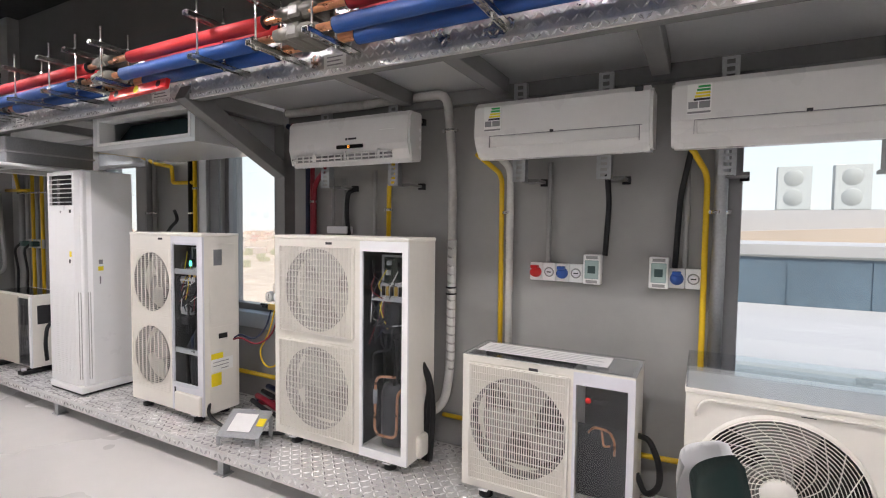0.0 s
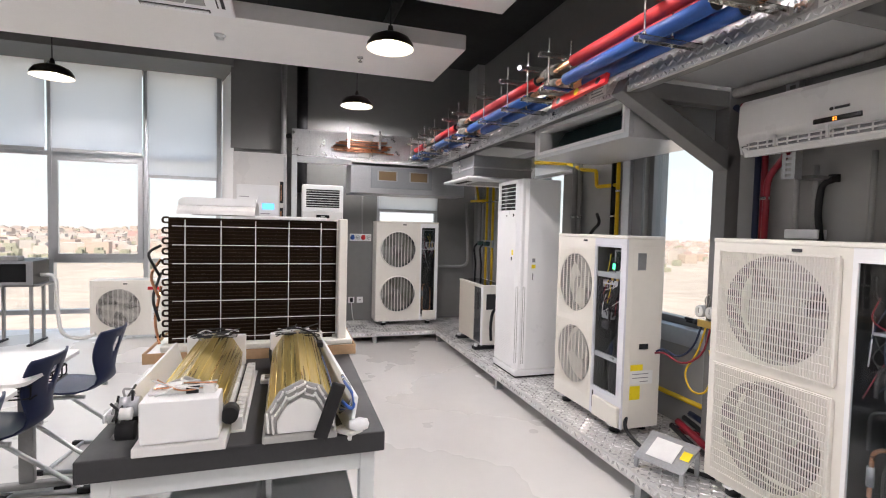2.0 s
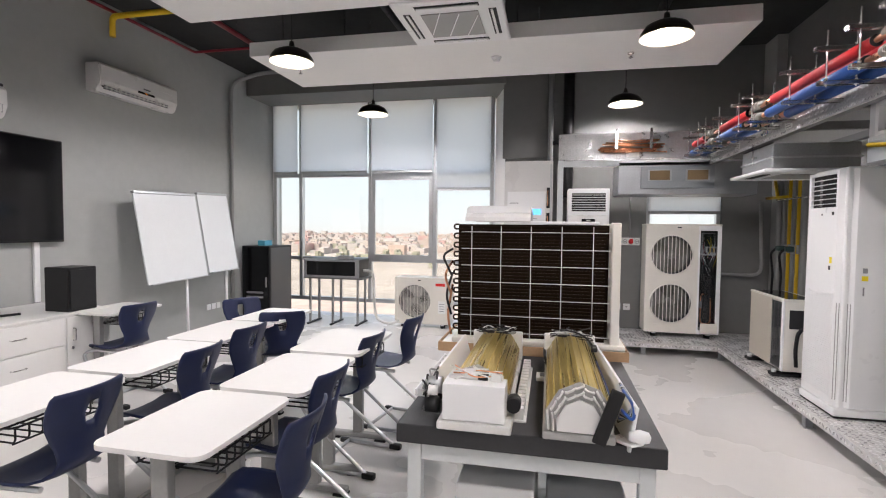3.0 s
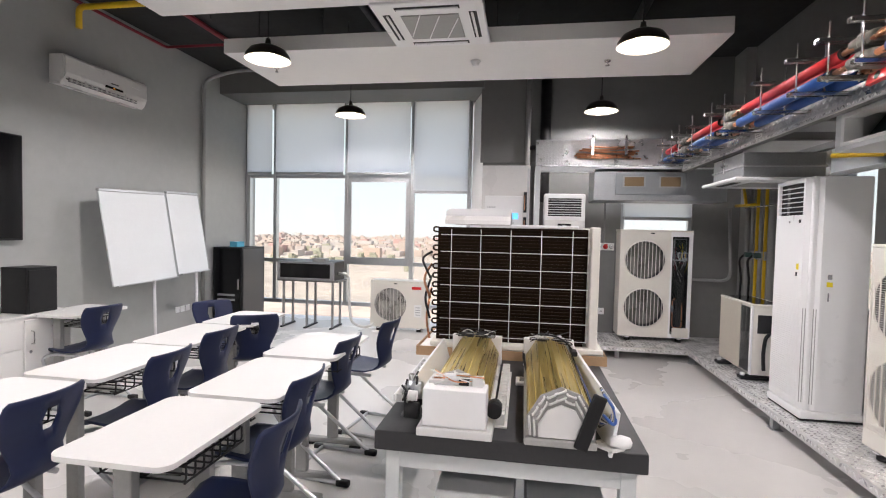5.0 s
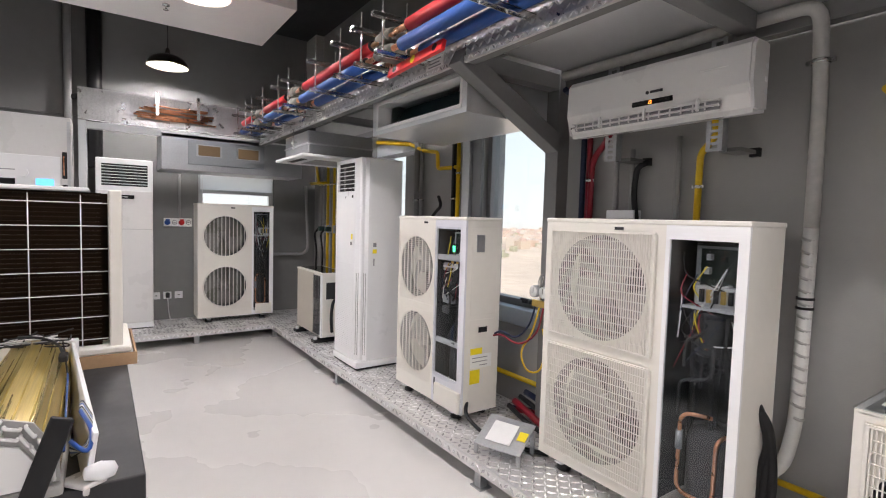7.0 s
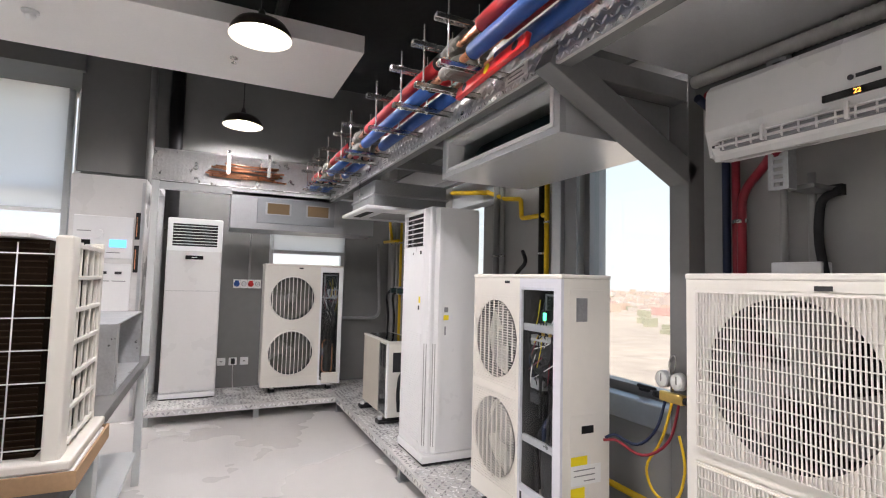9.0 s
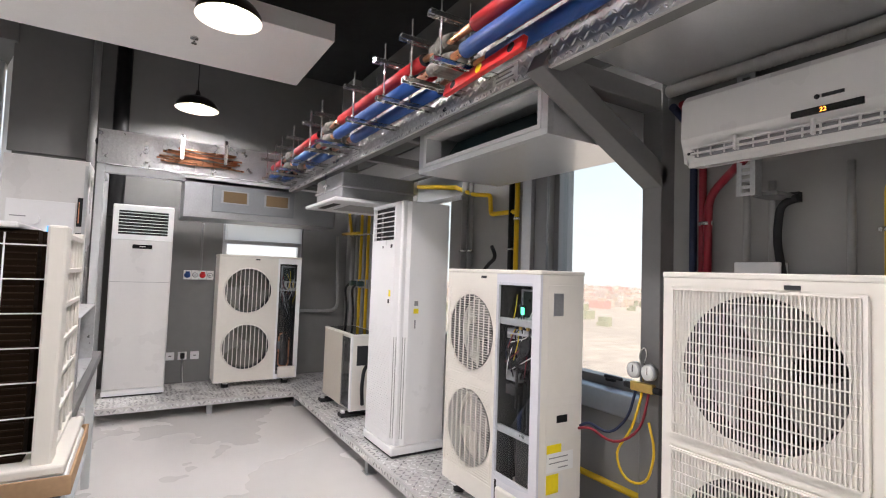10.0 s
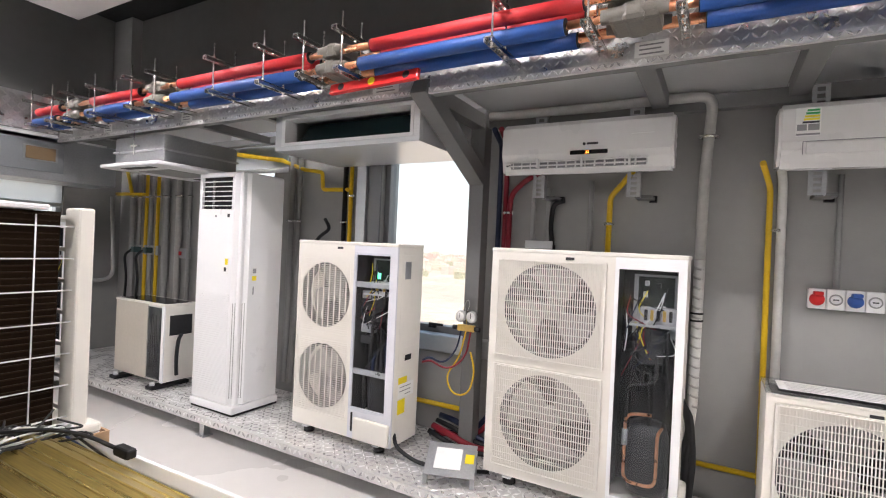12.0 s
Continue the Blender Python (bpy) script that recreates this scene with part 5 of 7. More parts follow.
wall_ac(pose(-2.35, 2.46, 1.905), 0.935, 0.295, 0.15, "white wall-mounted unit showing amber digits", "vents")
wall_ac(pose(-0.985, 2.395, 1.885), 0.85, 0.285, 0.21, "white wall-mounted unit with energy label")
wall_ac(pose(-0.062, 2.395, 1.885), 1.0, 0.285, 0.21, "white wall-mounted unit with energy label")
for x in (-2.16, -1.62, -0.81, -0.37, 0.16, 0.72):
    bracket(x, 1.78, 1.93)
    bracket(x, 2.19, 2.30)
wall_ac(pose(-4.38, WS + 0.20, 2.82, 0, 0, 180), 1.05, 0.29, 0.19, "white wall-mounted unit high on the wall", "vents", "high wall units")
wall_ac(pose(-2.62, WS + 0.20, 2.35, 0, 0, 180), 0.9, 0.26, 0.19, "white wall-mounted unit above the television", "plain", "high wall units")

# ducted unit, cassette and fan coil under the trays
du = thing("ducted_unit", pose(-3.755, 2.0, 2.03), "galvanised ducted air conditioner hung under the tray", "air conditioner")
w, d, h = 1.115, 0.62, 0.25
for a in ((0, w, 0.03, d, 0, 0.004), (0, w, 0.03, d, h - 0.004, h), (0, 0.004, 0.03, d, 0.004, h - 0.004), (w - 0.004, w, 0.03, d, 0.004, h - 0.004), (0.004, w - 0.004, d - 0.004, d, 0.004, h - 0.004)):
    part("casing_sheet", bx(*a), M_DUCT, du)
bm = B()
for a in ((0, w, 0, 0.03), (0, w, h - 0.03, h), (0, 0.06, 0.03, h - 0.03), (w - 0.045, w, 0.03, h - 0.03)):
    box(bm, a[0], a[1], 0, 0.03, a[2], a[3], 0.002)
part("outlet_flange", bm, M_DUCT, du)
bm = B()
for a in ((0.06, w - 0.04, 0.03, 0.05), (0.06, w - 0.04, h - 0.05, h - 0.03), (0.06, 0.09, 0.05, h - 0.05), (w - 0.06, w - 0.04, 0.05, h - 0.05)):
    box(bm, a[0], a[1], -0.004, 0.10, a[2], a[3])
part("outlet_frame", bm, M_WHITE, du, "white outlet lining")
bm = B()
box(bm, 0.09, w - 0.06, 0.0, 0.02, 0, 0.2, 0, Matrix.Translation((0, 0.10, 0.05)) @ pose(0, 0, 0, -35, 0, 0))
part("coil", bm, mat("dark_teal_fins", (0.01, 0.03, 0.035), 0.4, stretch=(40, 1, 1)), du, "dark teal finned coil")
part("yellow_cap", bx(w, w + 0.02, 0.25, 0.29, 0.12, 0.16, 0.004), M_LABELY, du)
for x in (0.05, w - 0.05):
    bm = B()
    rod(bm, (x, 0.12, h), (x, 0.12, 0.30), 0.005, 6)
    part("hanger", bm, M_CHROME, du)

ca = thing("cassette_unit", pose(-5.56, 1.82, 1.965), "galvanised ceiling cassette with white fascia", "air conditioner")
part("fascia", bx(0, 0.80, 0, 0.80, 0, 0.03, 0.012), M_WHITE, ca)
part("body", bx(0.07, 0.73, 0.08, 0.72, 0.03, 0.245, 0.012), M_GALV_DULL, ca)
part("body_rim", bx(0.06, 0.74, 0.07, 0.73, 0.12, 0.135, 0.003), M_GALV, ca)
part("intake_grille", bx(0.2, 0.6, 0.2, 0.6, -0.004, 0.001), M_GREYPIPE, ca)
for a in ((0.2, 0.6, 0.06, 0.12), (0.2, 0.6, 0.68, 0.74)):
    part("air_slot", bx(a[0], a[1], a[2], a[3], -0.003, 0.001), M_BLACK, ca)
bm = B()
box(bm, 0.33, 0.42, 0.055, 0.08, 0.16, 0.175)
rod(bm, (0.375, 0.06, 0.10), (0.375, 0.06, 0.29), 0.005, 6)
part("hanger", bm, M_CHROME, ca)

wd = thing("fan_coil_unit", pose(-6.46, 0.9, 1.895, 0, 0, 90), "long grey fan coil unit hung under the tray", "air conditioner")
part("casing", bx(0, 1.5, 0, 0.5, 0, 0.385, 0.006), M_GALV_DULL, wd)
part("front_plate", bx(0.25, 1.05, -0.012, -0.001, 0.07, 0.335, 0.004), mat("pale_grey_metal", (0.30, 0.32, 0.33), 0.45, metal=0.5, var=0.06), wd)
for x in (0.33, 0.74):
    part("outlet_frame", bx(x, x + 0.26, -0.016, -0.0125, 0.16, 0.29), M_GALV_DULL, wd)
    part("outlet_lining", bx(x + 0.02, x + 0.24, -0.018, -0.0165, 0.17, 0.28), mat("tan_filter", (0.22, 0.15, 0.08), 0.9), wd, "tan filter in the opening")
part("top_strip", bx(0, 1.4, -0.02, 0.0, 0.375, 0.392), M_WHITE, wd)


# ------------------------------------------------------------ services on the walls
def pipe(name, pts, r, material, label, group="wall pipes", bend=0.06, clips=()):
    th = thing(name, Matrix.Identity(4), label, "pipe", group)
    part("tube", tb(pts, r, 10, bend), material, th)
    for x, y, z in clips:
        bm = B()
        rod(bm, (x, y, z - 0.008), (x, y, z + 0.008), r * 1.3, 12)
        box(bm, x - r * 1.8, x + r * 1.8, y - r * 0.3, y + r * 0.3, z - 0.008, z + 0.008)
        part("clip", bm, M_CHROME, th)


Y = WN - 0.045
pipe("wrapped_conduit", [(-1.83, 2.605, 2.29), (-1.65, 2.605, 2.297), (-1.255, 2.61, 2.297), (-1.262, 2.66, 2.17), (-1.282, 2.75, 1.9), (-1.285, Y - 0.03, 1.45)], 0.027, M_WRAP, "grey wrapped pipe bundle", bend=0.12, clips=[(-1.267, 2.685, 2.1)])
th = thing("wrapped_conduit", Matrix.Identity(4), "pale tape-wrapped pipe bundle down the wall", "pipe", "wall pipes")
part("tube", tb([(-1.285, Y - 0.03, 1.45), (-1.29, Y - 0.03, 0.62), (-1.32, Y - 0.05, 0.42), (-1.42, 2.64, 0.36), (-1.52, 2.62, 0.30)], 0.0275, 12, 0.1), M_WRAPW, th)
bm = B()
rod(bm, (0.0, 0, -0.006), (0.0, 0, 0.006), 0.0287, 14)
me_band = done(bm, "tape_band", M_WRAP)
for k in range(15):
    o = new("tape_band", me_band)
    o.parent, o.matrix_local = th, pose(-1.288, Y - 0.03, 0.66 + k * 0.053, 0, 18, 0)
for z in (1.16, 1.12):
    bm = B()
    rod(bm, (-1.288, Y - 0.03, z - 0.005), (-1.288, Y - 0.03, z + 0.005), 0.033, 12)
    part("strap", bm, M_BLACK, th)
pipe("gas_pipe", [(-1.03, 2.55, 1.93), (-0.978, Y, 1.84), (-0.97, Y, 0.30)], 0.0145, M_YELLOW, "yellow painted gas pipe")
pipe("wrapped_conduit", [(-0.96, 2.6, 1.95), (-0.925, Y, 1.88), (-0.92, Y, 0.5)], 0.021, M_WRAPW, "pale wrapped pipe beside gas pipe", clips=[(-0.945, Y, 1.62)])
pipe("steel_conduit", [(-0.69, Y, 1.9), (-0.69, Y, 1.34)], 0.013, M_GREYPIPE, "thin grey steel conduit to the socket")
pipe("power_cable", [(-0.36, 2.66, 1.80), (-0.37, Y, 1.66), (-0.385, Y, 1.39)], 0.014, M_BLACK, "black power cable to the breaker")
pipe("gas_pipe", [(0.0, 2.55, 1.93), (0.085, Y, 1.80), (0.085, Y, 0.36), (-0.45, Y, 0.34), (-1.35, Y, 0.34)], 0.0145, M_YELLOW, "yellow painted gas pipe")
pipe("wrapped_conduit", [(0.13, 2.6, 1.95), (0.145, Y - 0.01, 1.85), (0.14, Y - 0.01, 0.7)], 0.03, M_GALV_DULL, "silver foil-wrapped duct pipe", clips=[(0.14, Y, 1.62)])
pipe("power_cable", [(0.02, 2.6, 1.92), (-0.03, Y, 1.70), (-0.045, Y, 1.34)], 0.014, M_BLACK, "black power cable to the socket")
pipe("steel_conduit", [(0.0, Y + 0.01, 1.9), (0.0, Y + 0.01, 1.34)], 0.013, M_GREYPIPE, "thin grey steel conduit to the socket")
for x, mt, r, nm in ((-2.49, M_NAVY, 0.017, "dark blue"), (-2.445, M_REDHOSE, 0.017, "red")):
    pipe("insulated_hose", [(x + 0.05, 2.55, 2.2), (x, Y, 2.15), (x, Y, 0.35), (x - 0.1, Y - 0.05, 0.22), (x - 0.35, 2.6, 0.21)], r, mt, f"{nm} insulated refrigerant hose", clips=[(x, Y, 1.3)])
pipe("insulated_hose", [(-2.16, 2.60, 1.93), (-2.30, 2.74, 1.90), (-2.40, Y - 0.03, 1.82), (-2.41, Y - 0.03, 0.9)], 0.018, M_REDHOSE, "insulated refrigerant hose curving to the unit", bend=0.09, clips=[(-2.41, Y - 0.03, 1.7)])
for x in (-2.25, -2.15):
    pipe("steel_conduit", [(x, Y, 1.86), (x, Y, 1.52)], 0.014, M_GREYPIPE, "thin grey steel conduit on wall", clips=())
jb = thing("junction_box", pose(-2.2, WN - 0.035, 1.5), "small white junction box", "junction box")
part("box", bx(-0.09, 0.09, -0.035, 0.035, -0.025, 0.025, 0.005), M_WHITE, jb)
pipe("power_cable", [(-2.05, WN - 0.06, 1.78), (-2.12, Y, 1.76), (-2.135, Y, 1.62), (-2.10, Y, 1.4)], 0.016, M_BLACK, "black power cable on the wall")
pipe("steel_conduit", [(-1.885, Y, 1.9), (-1.885, Y, 1.40)], 0.0135, M_GREYPIPE, "grey steel conduit on wall", bend=0.03)
pipe("gas_pipe", [(-1.62, 2.6, 1.93), (-1.70, Y, 1.89), (-1.775, Y, 1.80), (-1.778, Y, 1.35)], 0.0165, M_YELLOW, "yellow painted gas pipe", bend=0.03, clips=[(-1.778, Y, 1.64)])
pipe("gas_pipe", [(-4.56, Y, 2.15), (-4.30, Y, 2.06), (-4.085, Y, 2.03), (-4.07, Y, 1.885), (-3.77, Y, 1.88)], 0.017, M_YELLOW, "yellow gas pipe branch", bend=0.025)
pipe("gas_pipe", [(-3.77, Y, 2.2), (-3.77, Y, 0.34), (-2.65, Y, 0.34)], 0.017, M_YELLOW, "yellow painted gas pipe", bend=0.04, clips=[(-3.77, Y, 1.83)])
pipe("gas_pipe", [(-5.05, 2.7, 2.21), (-4.56, Y, 2.15)], 0.02, M_YELLOW, "yellow gas pipe branch")
for x, r in ((-4.42, 0.026), (-4.33, 0.018), (-3.83, 0.02)):
    pipe("wall_pipe", [(x, Y, 2.25), (x, Y, 0.6), (x + 0.03, Y - 0.05, 0.25)], r, M_BLACK if x == -3.83 else M_GREYPIPE, "upright grey service pipe", clips=[(x, Y, 1.62)])
pipe("power_cable", [(-4.0, WN - 0.08, 1.64), (-3.92, WN - 0.10, 1.56), (-4.05, WN - 0.08, 1.50), (-4.1, WN - 0.1, 1.42)], 0.014, M_BLACK, "looped black cable by the pipes")
# pipe cluster in the corner
for k, (x, mt, r) in enumerate(((-6.86, M_GREYPIPE, 0.03), (-6.72, M_GREYPIPE, 0.02), (-6.60, M_YELLOW, 0.018), (-6.50, M_GREYPIPE, 0.02), (-6.39, M_YELLOW, 0.018), (-6.24, M_GREYPIPE, 0.035), (-6.02, M_WRAP, 0.03), (-5.84, M_GREYPIPE, 0.02), (-5.6, M_GREYPIPE, 0.02))):
    pipe("gas_pipe" if mt is M_YELLOW else "wall_pipe", [(x, Y, 2.26), (x, Y, 0.3)], r, mt, "yellow painted gas pipe" if mt is M_YELLOW else "upright grey service pipe", clips=[(x, Y, 1.85)])
pipe("gas_pipe", [(-7.12, Y - 0.04, 1.885), (-6.80, Y - 0.04, 1.88), (-6.60, Y - 0.035, 1.875)], 0.018, M_YELLOW, "yellow gas pipe branch", bend=0.04)
pipe("gas_pipe", [(-6.92, Y - 0.04, 2.12), (-6.80, Y - 0.05, 1.885)], 0.018, M_YELLOW, "yellow gas pipe branch")
pipe("wall_pipe", [(-6.95, 2.62, 1.84), (-6.95, 2.66, 1.0), (-7.1, 2.66, 0.92), (-7.15, 2.2, 0.92)], 0.02, M_GREYPIPE, "grey pipe bending along corner", bend=0.1)
for x in (-6.66, -6.44):
    s = thing("wall_socket", pose(x, WN, 1.28), "grey socket box with plug", "socket", "corner sockets")
    part("box", bx(-0.10, 0.10, -0.06, -0.001, -0.05, 0.05, 0.006), M_GALV_DULL, s)
    part("plug", bx(-0.05, 0.02, -0.14, -0.06, -0.03, 0.03, 0.012), M_GREENG, s)
    part("cable", tb([(-0.03, -0.13, 0), (-0.16, -0.14, -0.06), (-0.18, -0.1, -0.3), (-0.22, -0.1, -0.8)], 0.013, 8, 0.06), M_BLACK, s)
sg = thing("wall_socket", pose(-5.93, WN, 1.27), "grey switch box with red button", "socket", "corner sockets")
part("box", bx(-0.08, 0.08, -0.05, -0.001, -0.05, 0.05, 0.006), M_GALV_DULL, sg)
part("button", bx(-0.05, -0.01, -0.06, -0.05, -0.02, 0.02, 0.004), M_REDPL, sg)


def outlet(m, cols, group):
    """Industrial plug outlets side by side on one backing."""
    th = thing("socket_outlet", m, "white wall socket with round industrial plug inlets", "socket", group)
    for k, mt in enumerate(cols):
        x = k * 0.075
        b = part("back_box", bx(x - 0.036, x + 0.036, -0.04, -0.001, -0.05, 0.05, 0.005), M_LABELW, th)
        bm = B()
        if mt is M_LABELW:
            spin(bm, [(0.0, -0.042), (0.026, -0.042), (0.028, -0.04)], 18, (x, 0, 0), "y")
            part("socket_ring", bm, M_GREYPIPE, b)
            bm = B()
            spin(bm, [(0.0, -0.0435), (0.021, -0.0435), (0.021, -0.042)], 18, (x, 0, 0), "y")
            part("socket_face", bm, M_WHITE, b)
            part("pin_holes", bx(x - 0.012, x + 0.012, -0.0445, -0.0436, -0.003, 0.003), M_INK, b)
        else:
            spin(bm, [(0.0, -0.085), (0.024, -0.083), (0.032, -0.04)], 18, (x, 0, -0.002), "y")
            part("plug_inlet", bm, mt, b)
            part("inlet_lid", bx(x - 0.02, x + 0.02, -0.09, -0.05, 0.02, 0.038, 0.004), mt, b)
    return th


outlet(pose(-0.762, WN, 1.285), (M_REDPL, M_LABELW, M_BLUEPL, M_LABELW), "wall sockets")
outlet(pose(-0.035, WN, 1.288), (M_BLUEPL, M_LABELW), "wall sockets")
outlet(pose(WW, 1.02, 1.32, 0, 0, 90), (M_BLUEPL, M_LABELW, M_REDPL, M_LABELW), "wall sockets")
pipe("steel_conduit", [(WW + 0.03, 1.15, 1.37), (WW + 0.03, 1.15, 1.9)], 0.012, M_GREYPIPE, "thin grey conduit above the socket")
for x in (-0.449, -0.118):
    bk = thing("breaker_box", pose(x, WN, 1.312), "white breaker box with clear lid", "breaker", "breaker boxes")
    part("case", bx(-0.046, 0.046, -0.06, -0.001, -0.08, 0.08, 0.006), M_LABELW, bk)
    part("lid", bx(-0.036, 0.036, -0.066, -0.06, -0.05, 0.05, 0.004), mat("tinted_lid", (0.35, 0.45, 0.43), 0.15), bk)
    part("switch", bx(-0.02, 0.02, -0.068, -0.066, -0.02, 0.02), M_GREENG, bk)
    for z in (-0.065, 0.065):
        part("screw_plate", bx(-0.03, 0.03, -0.062, -0.06, z - 0.008, z + 0.008), M_GREYPIPE, bk)
for y in (0.90, 1.02, 1.14):
    s = thing("wall_socket", pose(WW, y, 0.44, 0, 0, 90), "white plug socket low on the wall", "socket", "low sockets")
    part("plate", bx(-0.043, 0.043, -0.012, -0.001, -0.043, 0.043, 0.004), M_WHITE, s)
    part("pin_holes", bx(-0.012, 0.012, -0.013, -0.012, -0.005, 0.005), M_INK, s)
cc = thing("coiled_cable", pose(-6.85, 1.02, PX), "white coiled flex on the platform", "cable")
bm = B()
for k in range(4):
    tube(bm, [(0.1 * math.cos(a) * (0.8 + 0.15 * k), 0.09 * math.sin(a + k) * (0.8 + 0.1 * k), 0.008 + 0.008 * k) for a in np.linspace(0, 6.1, 12)], 0.005, 6, 0.03)
tube(bm, [(0.0, 0.0, 0.03), (-0.2, 0.0, 0.1), (-0.34, 0.0, 0.29)], 0.005, 6)
part("flex", bm, M_WIRE_W, cc)
part("plug", bx(-0.345, -0.29, -0.02, 0.02, 0.26, 0.32, 0.008), M_BLACK, cc)

# gauge manifold hanging on the post
gm = thing("gauge_manifold", pose(-2.58, 2.575, 0.955) @ Matrix.Diagonal((0.85, 0.9, 0.95, 1)), "brass gauge manifold with red, blue and yellow hoses", "gauge set")
part("valve_block", bx(-0.07, 0.07, -0.03, 0.0, -0.03, 0.015, 0.006), M_BRASS, gm)
for x in (-0.045, 0.045):
    bm = B()
    spin(bm, [(0, -0.03), (0.038, -0.03), (0.04, 0.0), (0, 0.0)], 24, (x, -0.01, 0.07), "y")
    g = part("gauge", bm, M_GALV, gm)
    bm = B()
    spin(bm, [(0, -0.032), (0.034, -0.032), (0.034, -0.03)], 24, (x, -0.01, 0.07), "y")
    part("dial", bm, M_LABELW, g)
    part("needle", bx(x - 0.002, x + 0.002, -0.0435, -0.0425, 0.06, 0.095), M_INK, g)
    bm = B()
    rod(bm, (math.copysign(0.07, x), -0.015, -0.01), (math.copysign(0.11, x), -0.015, -0.01), 0.016, 12)
    part("valve_knob", bm, M_BLACK, gm)
bm = B()
tube(bm, [(0, -0.01, 0.02), (-0.02, -0.02, 0.15), (0.0, 0.0, 0.19), (0.02, -0.01, 0.15), (0, -0.01, 0.1)], 0.004, 6, 0.03)
part("hook", bm, M_CHROME, gm)
part("hose", tb([(-0.04, -0.02, -0.03), (-0.05, -0.06, -0.16), (-0.12, -0.12, -0.25), (-0.21, -0.18, -0.20), (-0.245, -0.21, -0.225)], 0.0068, 8, 0.08), M_NAVY, gm, "blue hose")
part("hose", tb([(0.04, -0.02, -0.03), (0.03, -0.06, -0.2), (-0.08, -0.13, -0.285), (-0.19, -0.19, -0.22), (-0.245, -0.22, -0.235)], 0.0068, 8, 0.09), M_REDHOSE, gm, "red hose")
part("hose", tb([(0.0, -0.02, -0.03), (-0.02, -0.06, -0.2), (-0.13, -0.07, -0.34), (-0.07, -0.06, -0.46), (0.06, -0.05, -0.44), (0.10, -0.04, -0.28), (0.05, -0.03, -0.16)], 0.0065, 8, 0.1), M_YELLOW, gm, "yellow hose")

# stray part and hoses between the twin-fan units
sp = thing("sheet_metal_part", pose(-2.46, 2.20, PX, 0, 0, 20), "bent galvanised bracket part with labels", "metal part")
bm = B()
box(bm, -0.14, 0.14, -0.11, 0.11, -0.003, 0.003, 0, Matrix.Translation((0, 0, 0.11)) @ pose(0, 0, 0, 28, 0, 0))
part("tray", bm, M_GALV_DULL, sp)
for x in (-0.13, 0.13):
    for y, z in ((-0.09, 0.06), (0.08, 0.14)):
        bm = B()
        box(bm, x - 0.012, x + 0.012, y - 0.004, y + 0.004, 0, z)
        part("leg", bm, M_GALV_DULL, sp)
bm = B()
box(bm, -0.09, 0.06, -0.07, 0.07, 0.004, 0.006, 0, Matrix.Translation((0, 0, 0.112)) @ pose(0, 0, 0, 28, 0, 0))
part("label", bm, M_LABELW, sp)
bm = B()
box(bm, 0.08, 0.13, -0.02, 0.04, 0.004, 0.006, 0, Matrix.Translation((0, 0, 0.112)) @ pose(0, 0, 0, 28, 0, 0))
part("label", bm, M_LABELY, sp, "yellow label")
for k, (mt, r) in enumerate(((M_BLACK, 0.016), (M_REDHOSE, 0.022), (M_BLACK, 0.016), (M_NAVY, 0.02))):
    y = 2.56 + 0.05 * k
    solid("floor_hose", tb([(-2.82, y, 0.24 + 0.02 * k), (-2.66, y - 0.02, 0.20 + 0.03 * k), (-2.53, y - 0.03, 0.185 + 0.01 * k), (-2.26, y, 0.185)], r, 8, 0.08), mt, "insulated hose lying on the platform", "hose", "floor hoses")

# white control cabinet
cb = thing("control_cabinet", pose(-6.66, -0.47, 0, 0, 0, 90), "tall white control cabinet with blue display", "cabinet")
part("body", bx(0, 0.61, 0.0, 0.44, 0.0, 2.34, 0.006), M_WHITE_WARM, cb)
part("upper_panel", bx(0.04, 0.52, -0.01, -0.001, 1.55, 1.95, 0.004), M_WHITE, cb)
part("lower_panel", bx(0.04, 0.52, -0.01, -0.001, 1.05, 1.50, 0.004), M_WHITE, cb)
part("display", bx(0.33, 0.47, -0.014, -0.01, 1.655, 1.73, 0.003), M_SCREEN_B, cb, "lit blue display")
part("dark_meter", bx(0.07, 0.18, -0.014, -0.01, 1.62, 1.72, 0.003), M_BLACK_GLOSS, cb)
bm = B()
rod(bm, (0.235, -0.01, 1.78), (0.235, -0.05, 1.78), 0.045, 20)
part("knob", bm, M_WHITE, cb)
for x in (0.09, 0.27, 0.39):
    part("rocker_switch", bx(x, x + 0.055, -0.016, -0.01, 1.40, 1.425), M_INK, cb)
for x, z in ((0.07, 1.80), (0.31, 1.60), (0.24, 1.33), (0.37, 1.33), (0.08, 1.33)):
    part("text_line", bx(x, x + 0.11, -0.0115, -0.01, z, z + 0.008), M_GREYINK, cb)
for z in (1.74, 1.42):
    part("edge_terminal", bx(0.535, 0.575, -0.02, -0.001, z, z + 0.26), M_BLACK, cb)
    part("copper_strip", bx(0.545, 0.553, -0.023, -0.0201, z + 0.03, z + 0.22), M_COPPER, cb)
part("side_post", bx(0.575, 0.60, -0.012, -0.001, 0.05, 2.3), M_ALU, cb)

